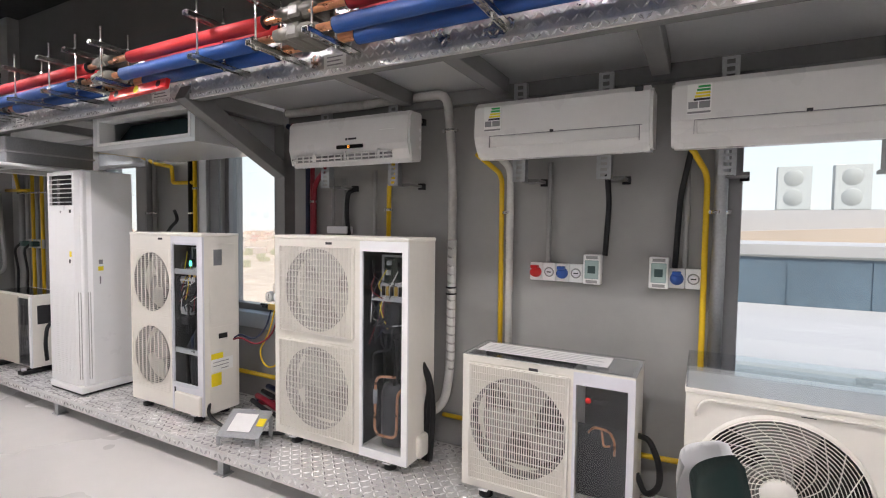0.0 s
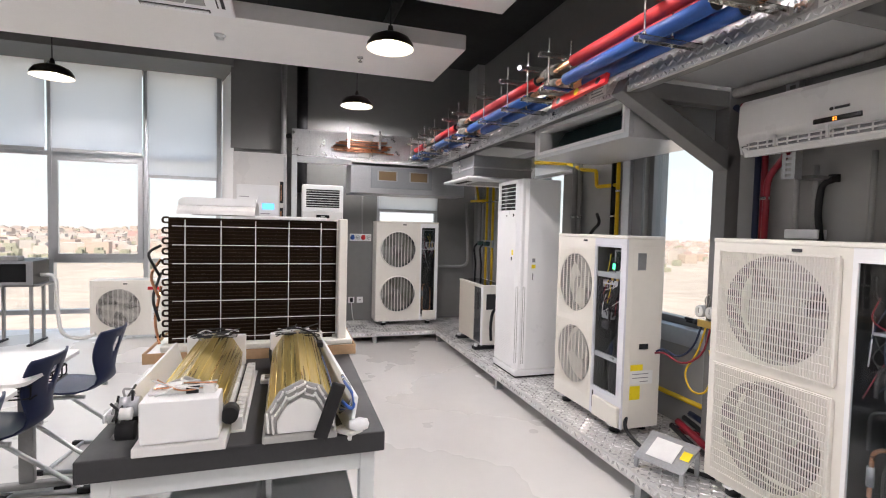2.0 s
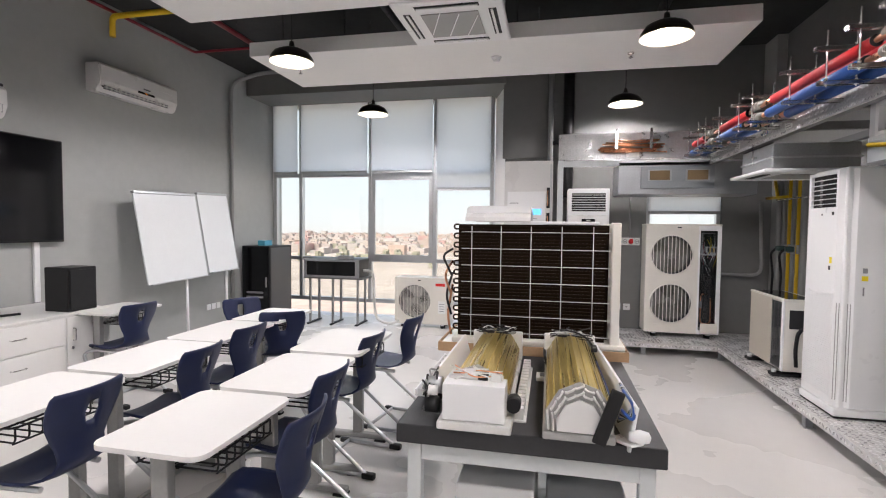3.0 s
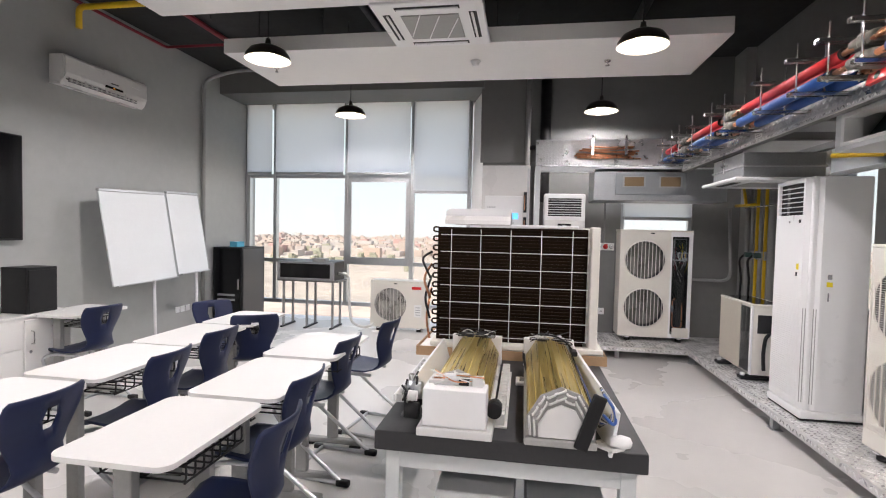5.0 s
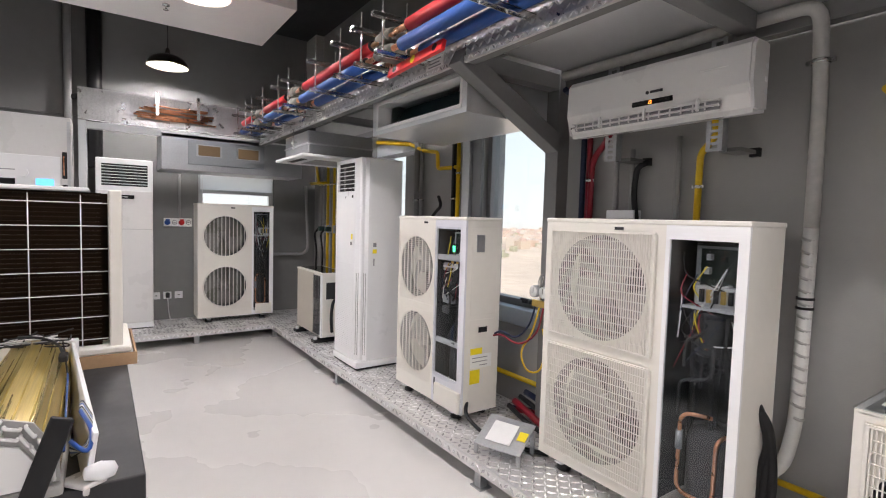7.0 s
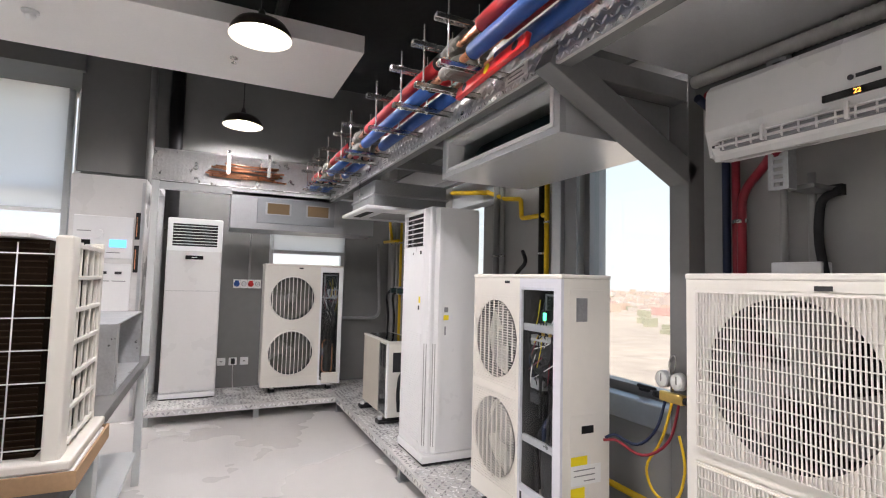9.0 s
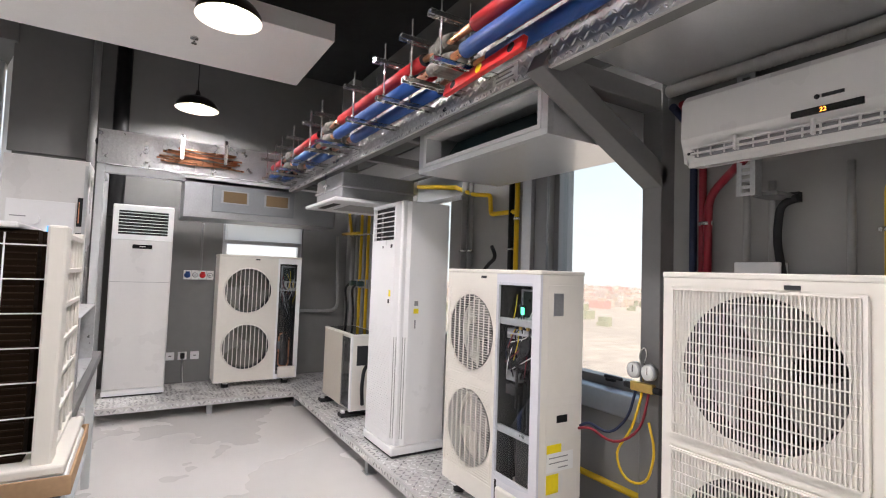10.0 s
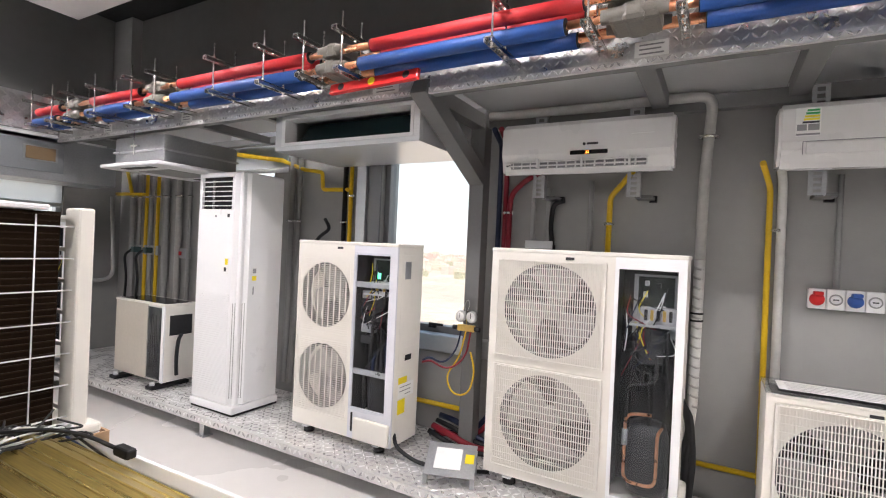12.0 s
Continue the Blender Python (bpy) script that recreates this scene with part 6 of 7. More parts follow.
# pipes high on the west wall
for y, r, mt in ((0.10, 0.035, M_GREYPIPE), (0.33, 0.07, M_BLACK)):
    pipe("riser_pipe", [(WW + 0.09, y, CEIL - 0.02), (WW + 0.09, y, 1.9)], r, mt, "upright riser pipe on the west wall")
pipe("riser_pipe", [(WW + 0.06, 0.10, 2.62), (WW + 0.12, 0.2, 2.66), (WW + 0.12, 0.26, 2.55)], 0.03, M_BLACK, "black cable bundle on wall")
pipe("steel_conduit", [(-6.67, WS + 0.04, 0.4), (-6.67, WS + 0.04, 3.55), (-6.67, WS + 0.5, 3.66), (-6.67, -3.0, 3.68)], 0.028, M_GREYPIPE, "grey conduit up the south wall", bend=0.15)
pipe("gas_pipe", [(-4.65, WS + 0.08, 3.45), (-4.65, WS + 0.08, 3.66), (-4.65, -3.4, 3.66)], 0.03, M_YELLOW, "yellow gas pipe from the ceiling", bend=0.06)
solid("column", bx(WW + 0.001, WW + 0.35, WN - 0.14, WN - 0.001, 2.66, CEIL - 0.001), M_WALL, "grey wall pier in the corner", "pier", kind="structure")
solid("trim", bx(WW + 0.001, WE, WN - 0.03, WN - 0.001, 2.66, CEIL - 0.001), M_WALL_UP, "dark grey upper wall band", "wall band", kind="structure")
solid("trim", bx(WW + 0.001, WW + 0.03, -0.55, WN - 0.15, 2.45, CEIL - 0.001), M_WALL_UP, "dark grey upper wall band", "wall band", kind="structure")

# ------------------------------------------------------------ the workbench and what stands on it
bn = thing("workbench", Matrix.Identity(4), "pale steel workbench with dark thick top", "workbench")
BX0, BX1, BY0, BY1, BZ = -3.25, -1.705, -0.346, 0.449, 0.875
part("worktop", bx(BX0, BX1, BY0, BY1, BZ - 0.06, BZ, 0.004), M_TOP, bn)
for x in (BX0 + 0.03, BX1 - 0.07):
    for y in (BY0 + 0.03, BY1 - 0.07):
        part("leg", bx(x, x + 0.045, y, y + 0.045, 0, BZ - 0.061, 0.003), M_BENCH, bn)
part("rail", bx(BX0 + 0.04, BX1 - 0.04, BY0 + 0.035, BY0 + 0.07, BZ - 0.11, BZ - 0.061), M_BENCH, bn)
part("rail", bx(BX0 + 0.04, BX1 - 0.04, BY1 - 0.065, BY1 - 0.03, BZ - 0.11, BZ - 0.061), M_BENCH, bn)
part("rail", bx(BX1 - 0.065, BX1 - 0.03, BY0 + 0.075, BY1 - 0.07, BZ - 0.12, BZ - 0.061), M_BENCH, bn)
part("shelf", bx(BX0 + 0.05, BX1 - 0.05, BY0 + 0.05, BY1 - 0.05, 0.2, 0.23), M_BENCH, bn)
for y, yy, h in ((-0.18, 0.08, 0.40), (0.12, 0.38, 0.36)):
    s = thing("carton", pose(-2.6, y, 0.232), "pale box stored on the bench shelf", "box", "shelf boxes")
    part("box", bx(0, 0.75, 0, yy - y, 0, h, 0.006), M_WHITE if y < 0 else M_BENCH, s)


def indoor_open(m, mirror, seed):
    """An opened indoor unit: a gold fin coil arched over a white tray. Local x runs along the coil, y across."""
    th = thing("opened_wall_unit", m, "opened indoor unit with gold finned coil and loose wires", "air conditioner", "opened units")
    L = 0.86
    s = -1 if mirror else 1
    rg = random.Random(seed)
    part("base_tray", bx(-0.04, L + 0.02, -0.135, 0.135, 0.0, 0.03, 0.008), M_ENDPL if mirror else M_WHITE_WARM, th)
    bm = B()
    prof = [(-0.125, 0.035), (-0.125, 0.11), (-0.075, 0.19), (0.0, 0.215), (0.075, 0.18), (0.125, 0.10), (0.12, 0.035)]
    inner = [(y * 0.66, 0.035 + (z - 0.035) * 0.66) for y, z in prof]
    rings = []
    for x in (0.0, L):
        rings.append([[bm.verts.new((x, s * y, z)) for y, z in pr] for pr in (prof, inner)])
    for i in range(len(prof) - 1):
        bm.faces.new((rings[0][0][i], rings[0][0][i + 1], rings[1][0][i + 1], rings[1][0][i]))
        bm.faces.new((rings[0][1][i], rings[0][1][i + 1], rings[1][1][i + 1], rings[1][1][i]))
        for r in rings:
            bm.faces.new((r[0][i], r[0][i + 1], r[1][i + 1], r[1][i]))
    part("fin_coil", bm, M_GOLD, th, "gold finned heat exchanger")
    for k in range(9):
        u = 1.2 + 3.6 * k / 8
        i = int(u)
        y, z = (prof[i][c] + (prof[i + 1][c] - prof[i][c]) * (u - i) for c in (0, 1))
        part("fin_ridge", tb([(0.005, s * y, z), (L * 0.5, s * y, z + 0.0005), (L - 0.005, s * y, z)], 0.0026, 6), M_GOLD, th)
    for k in range(11):
        bm = B()
        u = 0.4 + 5.2 * k / 10
        i = int(u)
        y, z = (prof[i][c] + (prof[i + 1][c] - prof[i][c]) * (u - i) for c in (0, 1))
        ln = Vector((0, s * (prof[i + 1][0] - prof[i][0]), prof[i + 1][1] - prof[i][1])).normalized() * 0.016
        for dd in (0.0, 0.028):
            c = Vector((L + 0.012, s * y * (0.93 - dd * 5), 0.035 + (z - 0.035) * (0.93 - dd * 5)))
            tube(bm, [c - ln, c - ln + Vector((0.012, 0, 0)), c + ln + Vector((0.012, 0, 0)), c + ln], 0.0045, 6, 0.01)
        part("return_bend", bm, M_WHITE_WARM, th, "hairpin tube bend")
    bm = B()
    pr = [(s * y * 1.02, z * 1.01) for y, z in prof]
    a = [bm.verts.new((L, y, z)) for y, z in pr]
    b = [bm.verts.new((L + 0.008, y, z)) for y, z in pr]
    bm.faces.new(a)
    bm.faces.new(b)
    for i in range(len(pr)):
        k = (i + 1) % len(pr)
        bm.faces.new((a[i], a[k], b[k], b[i]))
    part("end_plate", bm, M_ENDPL, th)
    bm = B()
    a, b = [bm.verts.new((L + 0.009, y * 0.66, 0.035 + (z - 0.035) * 0.66)) for y, z in pr], [bm.verts.new((L + 0.018, y * 0.66, 0.035 + (z - 0.035) * 0.66)) for y, z in pr]
    bm.faces.new(a)
    bm.faces.new(b)
    for i in range(len(pr)):
        k = (i + 1) % len(pr)
        bm.faces.new((a[i], a[k], b[k], b[i]))
    part("bearing_plate", bm, M_WHITE_WARM, th)
    part("rear_plate", bx(-0.04, 0.0, -0.14, 0.14, 0.035, 0.19, 0.006), M_WHITE, th)
    bm = B()
    if mirror:
        box(bm, 0.0, L + 0.02, -0.007, 0.007, 0.0, 0.165, 0.003, Matrix.Translation((0, 0.098, 0.02)) @ pose(0, 0, 0, -8, 2.5, 5.5))
    else:
        box(bm, 0.0, L - 0.05, -0.007, 0.007, 0.0, 0.15, 0.003, Matrix.Translation((0, -0.150, 0.02)) @ pose(0, 0, 0, 16, 0, 0))
    part("side_cover", bm, M_WHITE, th)
    for k in range(16):
        x0 = rg.uniform(0.0, 0.12)
        pts = [(x0 + rg.uniform(-0.08, 0.08), rg.uniform(-0.12, 0.12), 0.212 + rg.uniform(-0.015, 0.012)) for _ in range(4)]
        part("wire", tb(pts, 0.003, 5, 0.03), (M_BLACK, M_WIRE_W, M_BLACK, M_GREYPIPE, M_BLACK)[k % 5], th)
    return th


SC = Matrix.Diagonal((0.715, 0.78, 0.80, 1))
u1 = indoor_open(pose(-2.43, -0.105, BZ) @ SC, False, 5)
bm = B()
box(bm, 0.90, 1.02, -0.12, 0.125, 0.035, 0.175, 0.004)
part("control_box", bm, M_WHITE, u1, "white electrical control box")
part("box_tray", bx(0.87, 1.035, -0.14, 0.15, 0.0, 0.033, 0.006), M_WHITE_WARM, u1)
part("terminal_row", bx(0.895, 0.94, -0.11, 0.11, 0.175, 0.188, 0.003), M_WHITE_WARM, u1)
rg = random.Random(21)
for k in range(18):
    pts = [(0.92 + rg.uniform(-0.07, 0.07), rg.uniform(-0.12, 0.12), 0.195 + rg.uniform(-0.015, 0.02)) for _ in range(3)]
    if k % 2:
        pts = [(0.88 + rg.uniform(-0.12, 0.1), -0.165 - rg.uniform(0, 0.06), rg.uniform(0.02, 0.19)) for _ in range(4)]
    part("wire", tb(pts, 0.0045 if k % 2 else 0.003, 5, 0.04), (M_WIRE_W, M_BLACK, M_WIRE_W, M_GREYPIPE, M_COPPER, M_BLACK)[k % 6], u1)
for k in range(4):
    part("connector", bx(0.885 + 0.01 * k, 0.925 + 0.01 * k, -0.10 + 0.055 * k, -0.06 + 0.055 * k, 0.17, 0.20 + 0.006 * (k % 2), 0.003), M_BLACK if k == 2 else M_WHITE_WARM, u1)
bm = B()
rod(bm, (0.86, 0.15, 0.08), (0.93, 0.15, 0.08), 0.03, 14)
part("motor", bm, M_BLACK, u1)
for k in range(16):
    part("air_vane", bx(0.03 + k * 0.053, 0.072 + k * 0.053, 0.152, 0.19, 0.006, 0.052, 0.003), M_WHITE_WARM, u1)
part("vane_rail", bx(0.02, 0.88, 0.145, 0.20, 0.0, 0.006), M_WHITE_WARM, u1)
for k, (xx, zz, rr, mt) in enumerate(((0.86, 0.12, 0.035, M_GALV_DULL), (0.93, 0.06, 0.032, M_BLACK), (0.80, 0.07, 0.03, M_BLACK), (0.97, 0.13, 0.02, M_WHITE_WARM))):
    bm = B()
    rod(bm, (xx, -0.15, zz), (xx, -0.215 + 0.01 * k, zz), rr, 14)
    part("valve_motor", bm, mt, u1)
part("fin_guide", bx(0.05, 0.75, -0.30, -0.292, 0.03, 0.06, 0.003), M_WHITE, u1)
for k in range(9):
    part("guide_rib", bx(0.06 + k * 0.082, 0.068 + k * 0.082, -0.292, -0.18, 0.02, 0.055, 0.002), M_WHITE, u1)
u2 = indoor_open(pose(-2.43, 0.205, BZ) @ Matrix.Diagonal((0.84, 0.76, 0.80, 1)), True, 9)
bm = B()
box(bm, -0.008, 0.008, -0.026, 0.026, -0.02, 0.185, 0.006, Matrix.Translation((0.90, 0.075, 0.03)) @ pose(0, 0, 0, -20, 0, 6))
part("foam_strip", bm, M_BLACK, u2, "black foam pad")
bm = B()
spin(bm, [(0, -0.04), (0.016, -0.036), (0.025, 0), (0.018, 0.032), (0, 0.04)], 14, (0.885, 0.215, 0.045), "y")
part("white_bulb", bm, M_WHITE, u2)
bm = B()
box(bm, -0.10, 0.03, -0.03, 0.03, 0, 0.012, 0.004, Matrix.Translation((0.88, 0.19, 0.012)) @ pose(0, 0, 0, 0, -10, 30))
part("bracket_arm", bm, M_WHITE_WARM, u2)
for k in range(7):
    xx = 0.80 + 0.012 * k
    part("wire", tb([(xx, 0.15, 0.06 + 0.012 * k), (xx + 0.03, 0.19, 0.10), (xx - 0.02, 0.20, 0.14), (xx - 0.10, 0.17, 0.17)], 0.006, 6, 0.03), (M_BLACK, M_GREYPIPE, M_BLUEPL, M_WIRE_W)[k % 4], u2)
part("lead", tb([(0.02, -0.05, 0.225), (0.10, 0.03, 0.232), (0.16, 0.085, 0.215), (0.27, 0.105, 0.20)], 0.005, 6, 0.05), M_BLACK, u2, "black lead")
part("plug", bx(0.265, 0.325, 0.092, 0.12, 0.188, 0.212, 0.006), M_BLACK, u2)
for k in range(3):
    part("drain_wire", tb([(0.85, 0.135, 0.10), (0.6, 0.128, 0.13 - 0.01 * k), (0.3, 0.118, 0.14), (0.05, 0.09, 0.185 + 0.01 * k)], 0.0032, 6, 0.08), (M_BLUEPL, M_WIRE_W, M_BLACK)[k], u2)
pb = thing("remote_receiver", pose(-2.28, 0.10, BZ), "small white receiver board with black lead", "circuit board")
part("board", bx(-0.04, 0.04, -0.03, 0.03, 0, 0.015, 0.003), M_WHITE, pb)
part("chip", bx(-0.015, 0.02, -0.015, 0.012, 0.015, 0.02), M_GREYINK, pb)
part("lead", tb([(-0.02, 0.03, 0.01), (-0.1, 0.0, 0.06), (-0.2, 0.0, 0.1), (-0.26, 0.05, 0.02)], 0.006, 6, 0.06), M_BLACK, pb)

co = thing("coil_assembly", Matrix.Identity(4), "bare L-shaped condenser coil with wire guard", "heat exchanger")
CX, CY0, CY1, CZ0, CZ1 = -2.69, -0.335, 0.375, 0.945, 1.505
part("fin_block", bx(CX - 0.06, CX, CY0, CY1, CZ0, CZ1), M_FINS, co, "dark bronze finned block")
part("fin_block", bx(CX - 0.36, CX - 0.065, CY1 - 0.04, CY1 + 0.02, CZ0, CZ1), M_FINS, co)
me_tube = done(bx(0, 0.004, CY0 + 0.002, CY1 - 0.002, 0, 0.004), "fin_tube", M_BRONZE_T)
for k in range(34):
    o = new("fin_tube", me_tube)
    o.parent, o.location = co, (CX, 0, CZ0 + 0.01 + k * (CZ1 - CZ0 - 0.02) / 33)
for k in range(5):
    y = CY0 + 0.07 + k * 0.145
    part("guard_wire", tb([(CX + 0.02, y, CZ0), (CX + 0.02, y, CZ1 - 0.01)], 0.0019, 6), M_WHITE, co)
for k in range(7):
    z = CZ1 - 0.038 - k * 0.0825
    part("guard_wire", tb([(CX + 0.024, CY0 + 0.02, z), (CX + 0.024, CY1 + 0.03, z)], 0.0019, 6), M_WHITE, co)
part("corner_post", bx(CX - 0.03, CX + 0.045, CY1 + 0.022, CY1 + 0.062, CZ0 - 0.02, CZ1 + 0.012, 0.006), M_CREAM, co, "cream corner panel")
part("side_frame", bx(CX - 0.37, CX - 0.34, CY1 + 0.022, CY1 + 0.06, CZ0 - 0.02, CZ1 + 0.01, 0.004), M_CREAM, co)
for k in range(7):
    z = CZ0 + 0.02 + k * 0.088
    part("guard_bar", bx(CX - 0.34, CX - 0.03, CY1 + 0.05, CY1 + 0.062, z - 0.006, z + 0.006, 0.002), M_CREAM, co)
for k in range(4):
    x = CX - 0.30 + k * 0.075
    part("guard_bar", bx(x - 0.005, x + 0.005, CY1 + 0.048, CY1 + 0.058, CZ0, CZ1, 0.002), M_CREAM, co)
part("base_pan", bx(CX - 0.38, CX + 0.06, CY0 - 0.02, CY1 + 0.09, CZ0 - 0.025, CZ0, 0.006), M_CREAM, co)
for k in range(12):
    z = CZ0 + 0.03 + k * 0.046
    bm = B()
    tube(bm, [(CX - 0.015, CY0, z), (CX - 0.015, CY0 - 0.025, z), (CX - 0.015, CY0 - 0.025, z + 0.023), (CX - 0.015, CY0, z + 0.023)], 0.005, 6, 0.012)
    part("return_bend", bm, M_BRONZE_T, co, "dark hairpin tube bend")
for k in range(4):
    part("copper_pipe", tb([(CX + 0.02, CY0 - 0.03, 0.95 + 0.1 * k), (CX + 0.02, CY0 - 0.05 - 0.01 * k, 1.05 + 0.1 * k), (CX - 0.01, CY0 - 0.03, 1.2 + 0.06 * k)], 0.006, 6), M_BLACK if k % 2 else M_COPPER, co)
cbx = thing("carton", pose(-3.06, -0.42, BZ), "flat brown cardboard tray under the coil", "box", "cardboard trays")
bm = B()
box(bm, 0, 0.44, 0, 0.90, 0, 0.008)
for a in ((0, 0.44, 0, 0.006), (0, 0.44, 0.894, 0.90), (0, 0.006, 0.006, 0.894), (0.434, 0.44, 0.006, 0.894)):
    box(bm, a[0], a[1], a[2], a[3], 0.008, 0.045)
part("tray", bm, M_CARD, cbx)
part("packing", bx(0.01, 0.43, 0.01, 0.89, 0.008, 0.043, 0.01), M_LABELW, cbx)
ct = thing("casing_lid", pose(-2.86, -0.30, CZ1 + 0.012), "white curved indoor-unit cover lying on the coil", "cover")
bm = B()
ring = []
for x in (0.0, 0.32):
    ring.append([bm.verts.new((0.19 * math.cos(a), x, 0.07 * math.sin(a))) for a in np.linspace(0.05, math.pi - 0.05, 12)] + [bm.verts.new((0.18 * math.cos(a), x, 0.062 * math.sin(a))) for a in np.linspace(math.pi - 0.05, 0.05, 12)])
n = len(ring[0])
for i in range(n):
    k = (i + 1) % n
    bm.faces.new((ring[0][i], ring[0][k], ring[1][k], ring[1][i]))
part("cover", bm, M_WHITE_WARM, ct)
bm = B()
for k in range(4):
    box(bm, 0.13 - 0.03 * k, 0.15 - 0.03 * k, 0.0, 0.32, 0.045 + 0.006 * k, 0.066 + 0.006 * k)
part("louvre_strip", bm, M_WHITE, ct)
part("panel_sheet", bx(-0.12, 0.20, 0.32, 0.64, -0.01, 0.004, 0.004), M_WHITE, ct)

# second bench with a blower unit
b2 = thing("workbench", Matrix.Identity(4), "pale steel bench frame with grey top", "workbench")
part("worktop", bx(-5.05, -3.4, -0.31, 0.40, 0.80, 0.85, 0.004), M_STEEL, b2)
for x in (-5.02, -3.5):
    for y in (-0.28, 0.34):
        part("leg", bx(x, x + 0.045, y, y + 0.045, 0, 0.80, 0.003), M_BENCH, b2)
part("shelf", bx(-5.0, -3.45, -0.26, 0.36, 0.2, 0.225), M_BENCH, b2)
bw = thing("blower_unit", pose(-4.75, -0.25, 0.85), "opened galvanised duct unit showing its blower", "air conditioner")
bm = B()
box(bm, 0, 0.9, 0, 0.62, 0, 0.006)
box(bm, 0, 0.9, 0, 0.62, 0.32, 0.327)
box(bm, 0, 0.9, 0, 0.006, 0.006, 0.32)
box(bm, 0, 0.006, 0.006, 0.62, 0.006, 0.32)
box(bm, 0.894, 0.9, 0.006, 0.62, 0.006, 0.32)
box(bm, 0.82, 0.894, 0.61, 0.62, 0.006, 0.32)
part("casing", bm, M_GALV, bw)
bm = B()
rod(bm, (0.25, 0.40, 0.16), (0.62, 0.40, 0.16), 0.13, 24)
part("blower", bm, M_BLACK, bw, "black blower housing")
bm = B()
spin(bm, [(0.05, 0), (0.105, 0.01), (0.12, 0.05)], 24, (0.62, 0.4, 0.16), "x")
part("inlet_cone", bm, M_CHROME, bw)
part("bracket", bx(0.74, 0.80, 0.3, 0.5, 0.006, 0.12, 0.004), M_GALV, bw)
part("paper_note", bx(0.55, 0.75, 0.2, 0.45, 0.3275, 0.3285), M_LABELW, bw)


# ------------------------------------------------------------ classroom
def desk(x0, x1, y0, y1):
    th = thing("school_desk", pose((x0 + x1) / 2, (y0 + y1) / 2, 0), "white rounded school desk on grey frame", "desk", "classroom desks")
    w, d = (x1 - x0) / 2, (y1 - y0) / 2
    bm = B()
    t = B()
    n = 6
    pts = []
    for cx, cy, a0 in ((w - 0.05, d - 0.05, 0), (-w + 0.05, d - 0.05, 90), (-w + 0.05, -d + 0.05, 180), (w - 0.05, -d + 0.05, 270)):
        for i in range(n):
            a = radians(a0 + 90 * i / (n - 1))
            pts.append((cx + 0.05 * math.cos(a), cy + 0.05 * math.sin(a)))
    lo, hi = [t.verts.new((x, y, 0.732)) for x, y in pts], [t.verts.new((x, y, 0.75)) for x, y in pts]
    t.faces.new(lo)
    t.faces.new(hi)
    for i in range(len(pts)):
        k = (i + 1) % len(pts)
        t.faces.new((lo[i], lo[k], hi[k], hi[i]))
    join(bm, t)
    part("desktop", bm, M_DESK, th)
    for x in (-w + 0.09, w - 0.09):
        part("leg", bx(x - 0.02, x + 0.02, -0.035, 0.035, 0.05, 0.72, 0.006), M_GREYPIPE, th)
        f = part("foot", bx(x - 0.025, x + 0.025, -d + 0.02, d - 0.02, 0.012, 0.05, 0.012), M_GREYPIPE, th)
        for y in (-d + 0.06, d - 0.06):
            part("foot_pad", bx(x - 0.03, x + 0.03, y - 0.04, y + 0.04, 0, 0.014, 0.003), M_BLACK, f)
    part("cross_rail", bx(-w + 0.11, w - 0.11, -0.02, 0.02, 0.69, 0.73), M_GREYPIPE, th)
    bm = B()
    tube(bm, [(-w + 0.12, -d + 0.08, 0.70), (w - 0.12, -d + 0.08, 0.70), (w - 0.12, d - 0.03, 0.70), (-w + 0.12, d - 0.03, 0.70), (-w + 0.12, -d + 0.082, 0.70)], 0.0045, 6, 0.03)
    bk = part("book_basket", bm, M_BLACK, th, "black wire basket")
    for k in range(8):
        x = -w + 0.13 + k * (2 * w - 0.26) / 7
        part("basket_wire", tb([(x, -d + 0.08, 0.728), (x, -d + 0.08, 0.64), (x, d - 0.03, 0.64), (x, d - 0.03, 0.70)], 0.004, 5, 0.02), M_BLACK, bk)
    for y in (-d + 0.08, 0.0, d - 0.03):
        part("basket_wire", tb([(-w + 0.12, y, 0.64), (w - 0.12, y, 0.64)], 0.004, 5), M_BLACK, bk)
    return th


DESKS = [(-2.16, -1.58, -1.39, -0.955), (-2.83, -2.20, -1.37, -0.93), (-3.53, -2.88, -1.40, -0.945), (-2.22, -1.59, -2.29, -1.85), (-2.93, -2.26, -2.30, -1.855), (-3.60, -2.95, -2.32, -1.90), (-4.20, -3.62, -2.32, -1.90), (-4.12, -3.55, -3.80, -3.36)]
for dk in DESKS:
    desk(*dk)


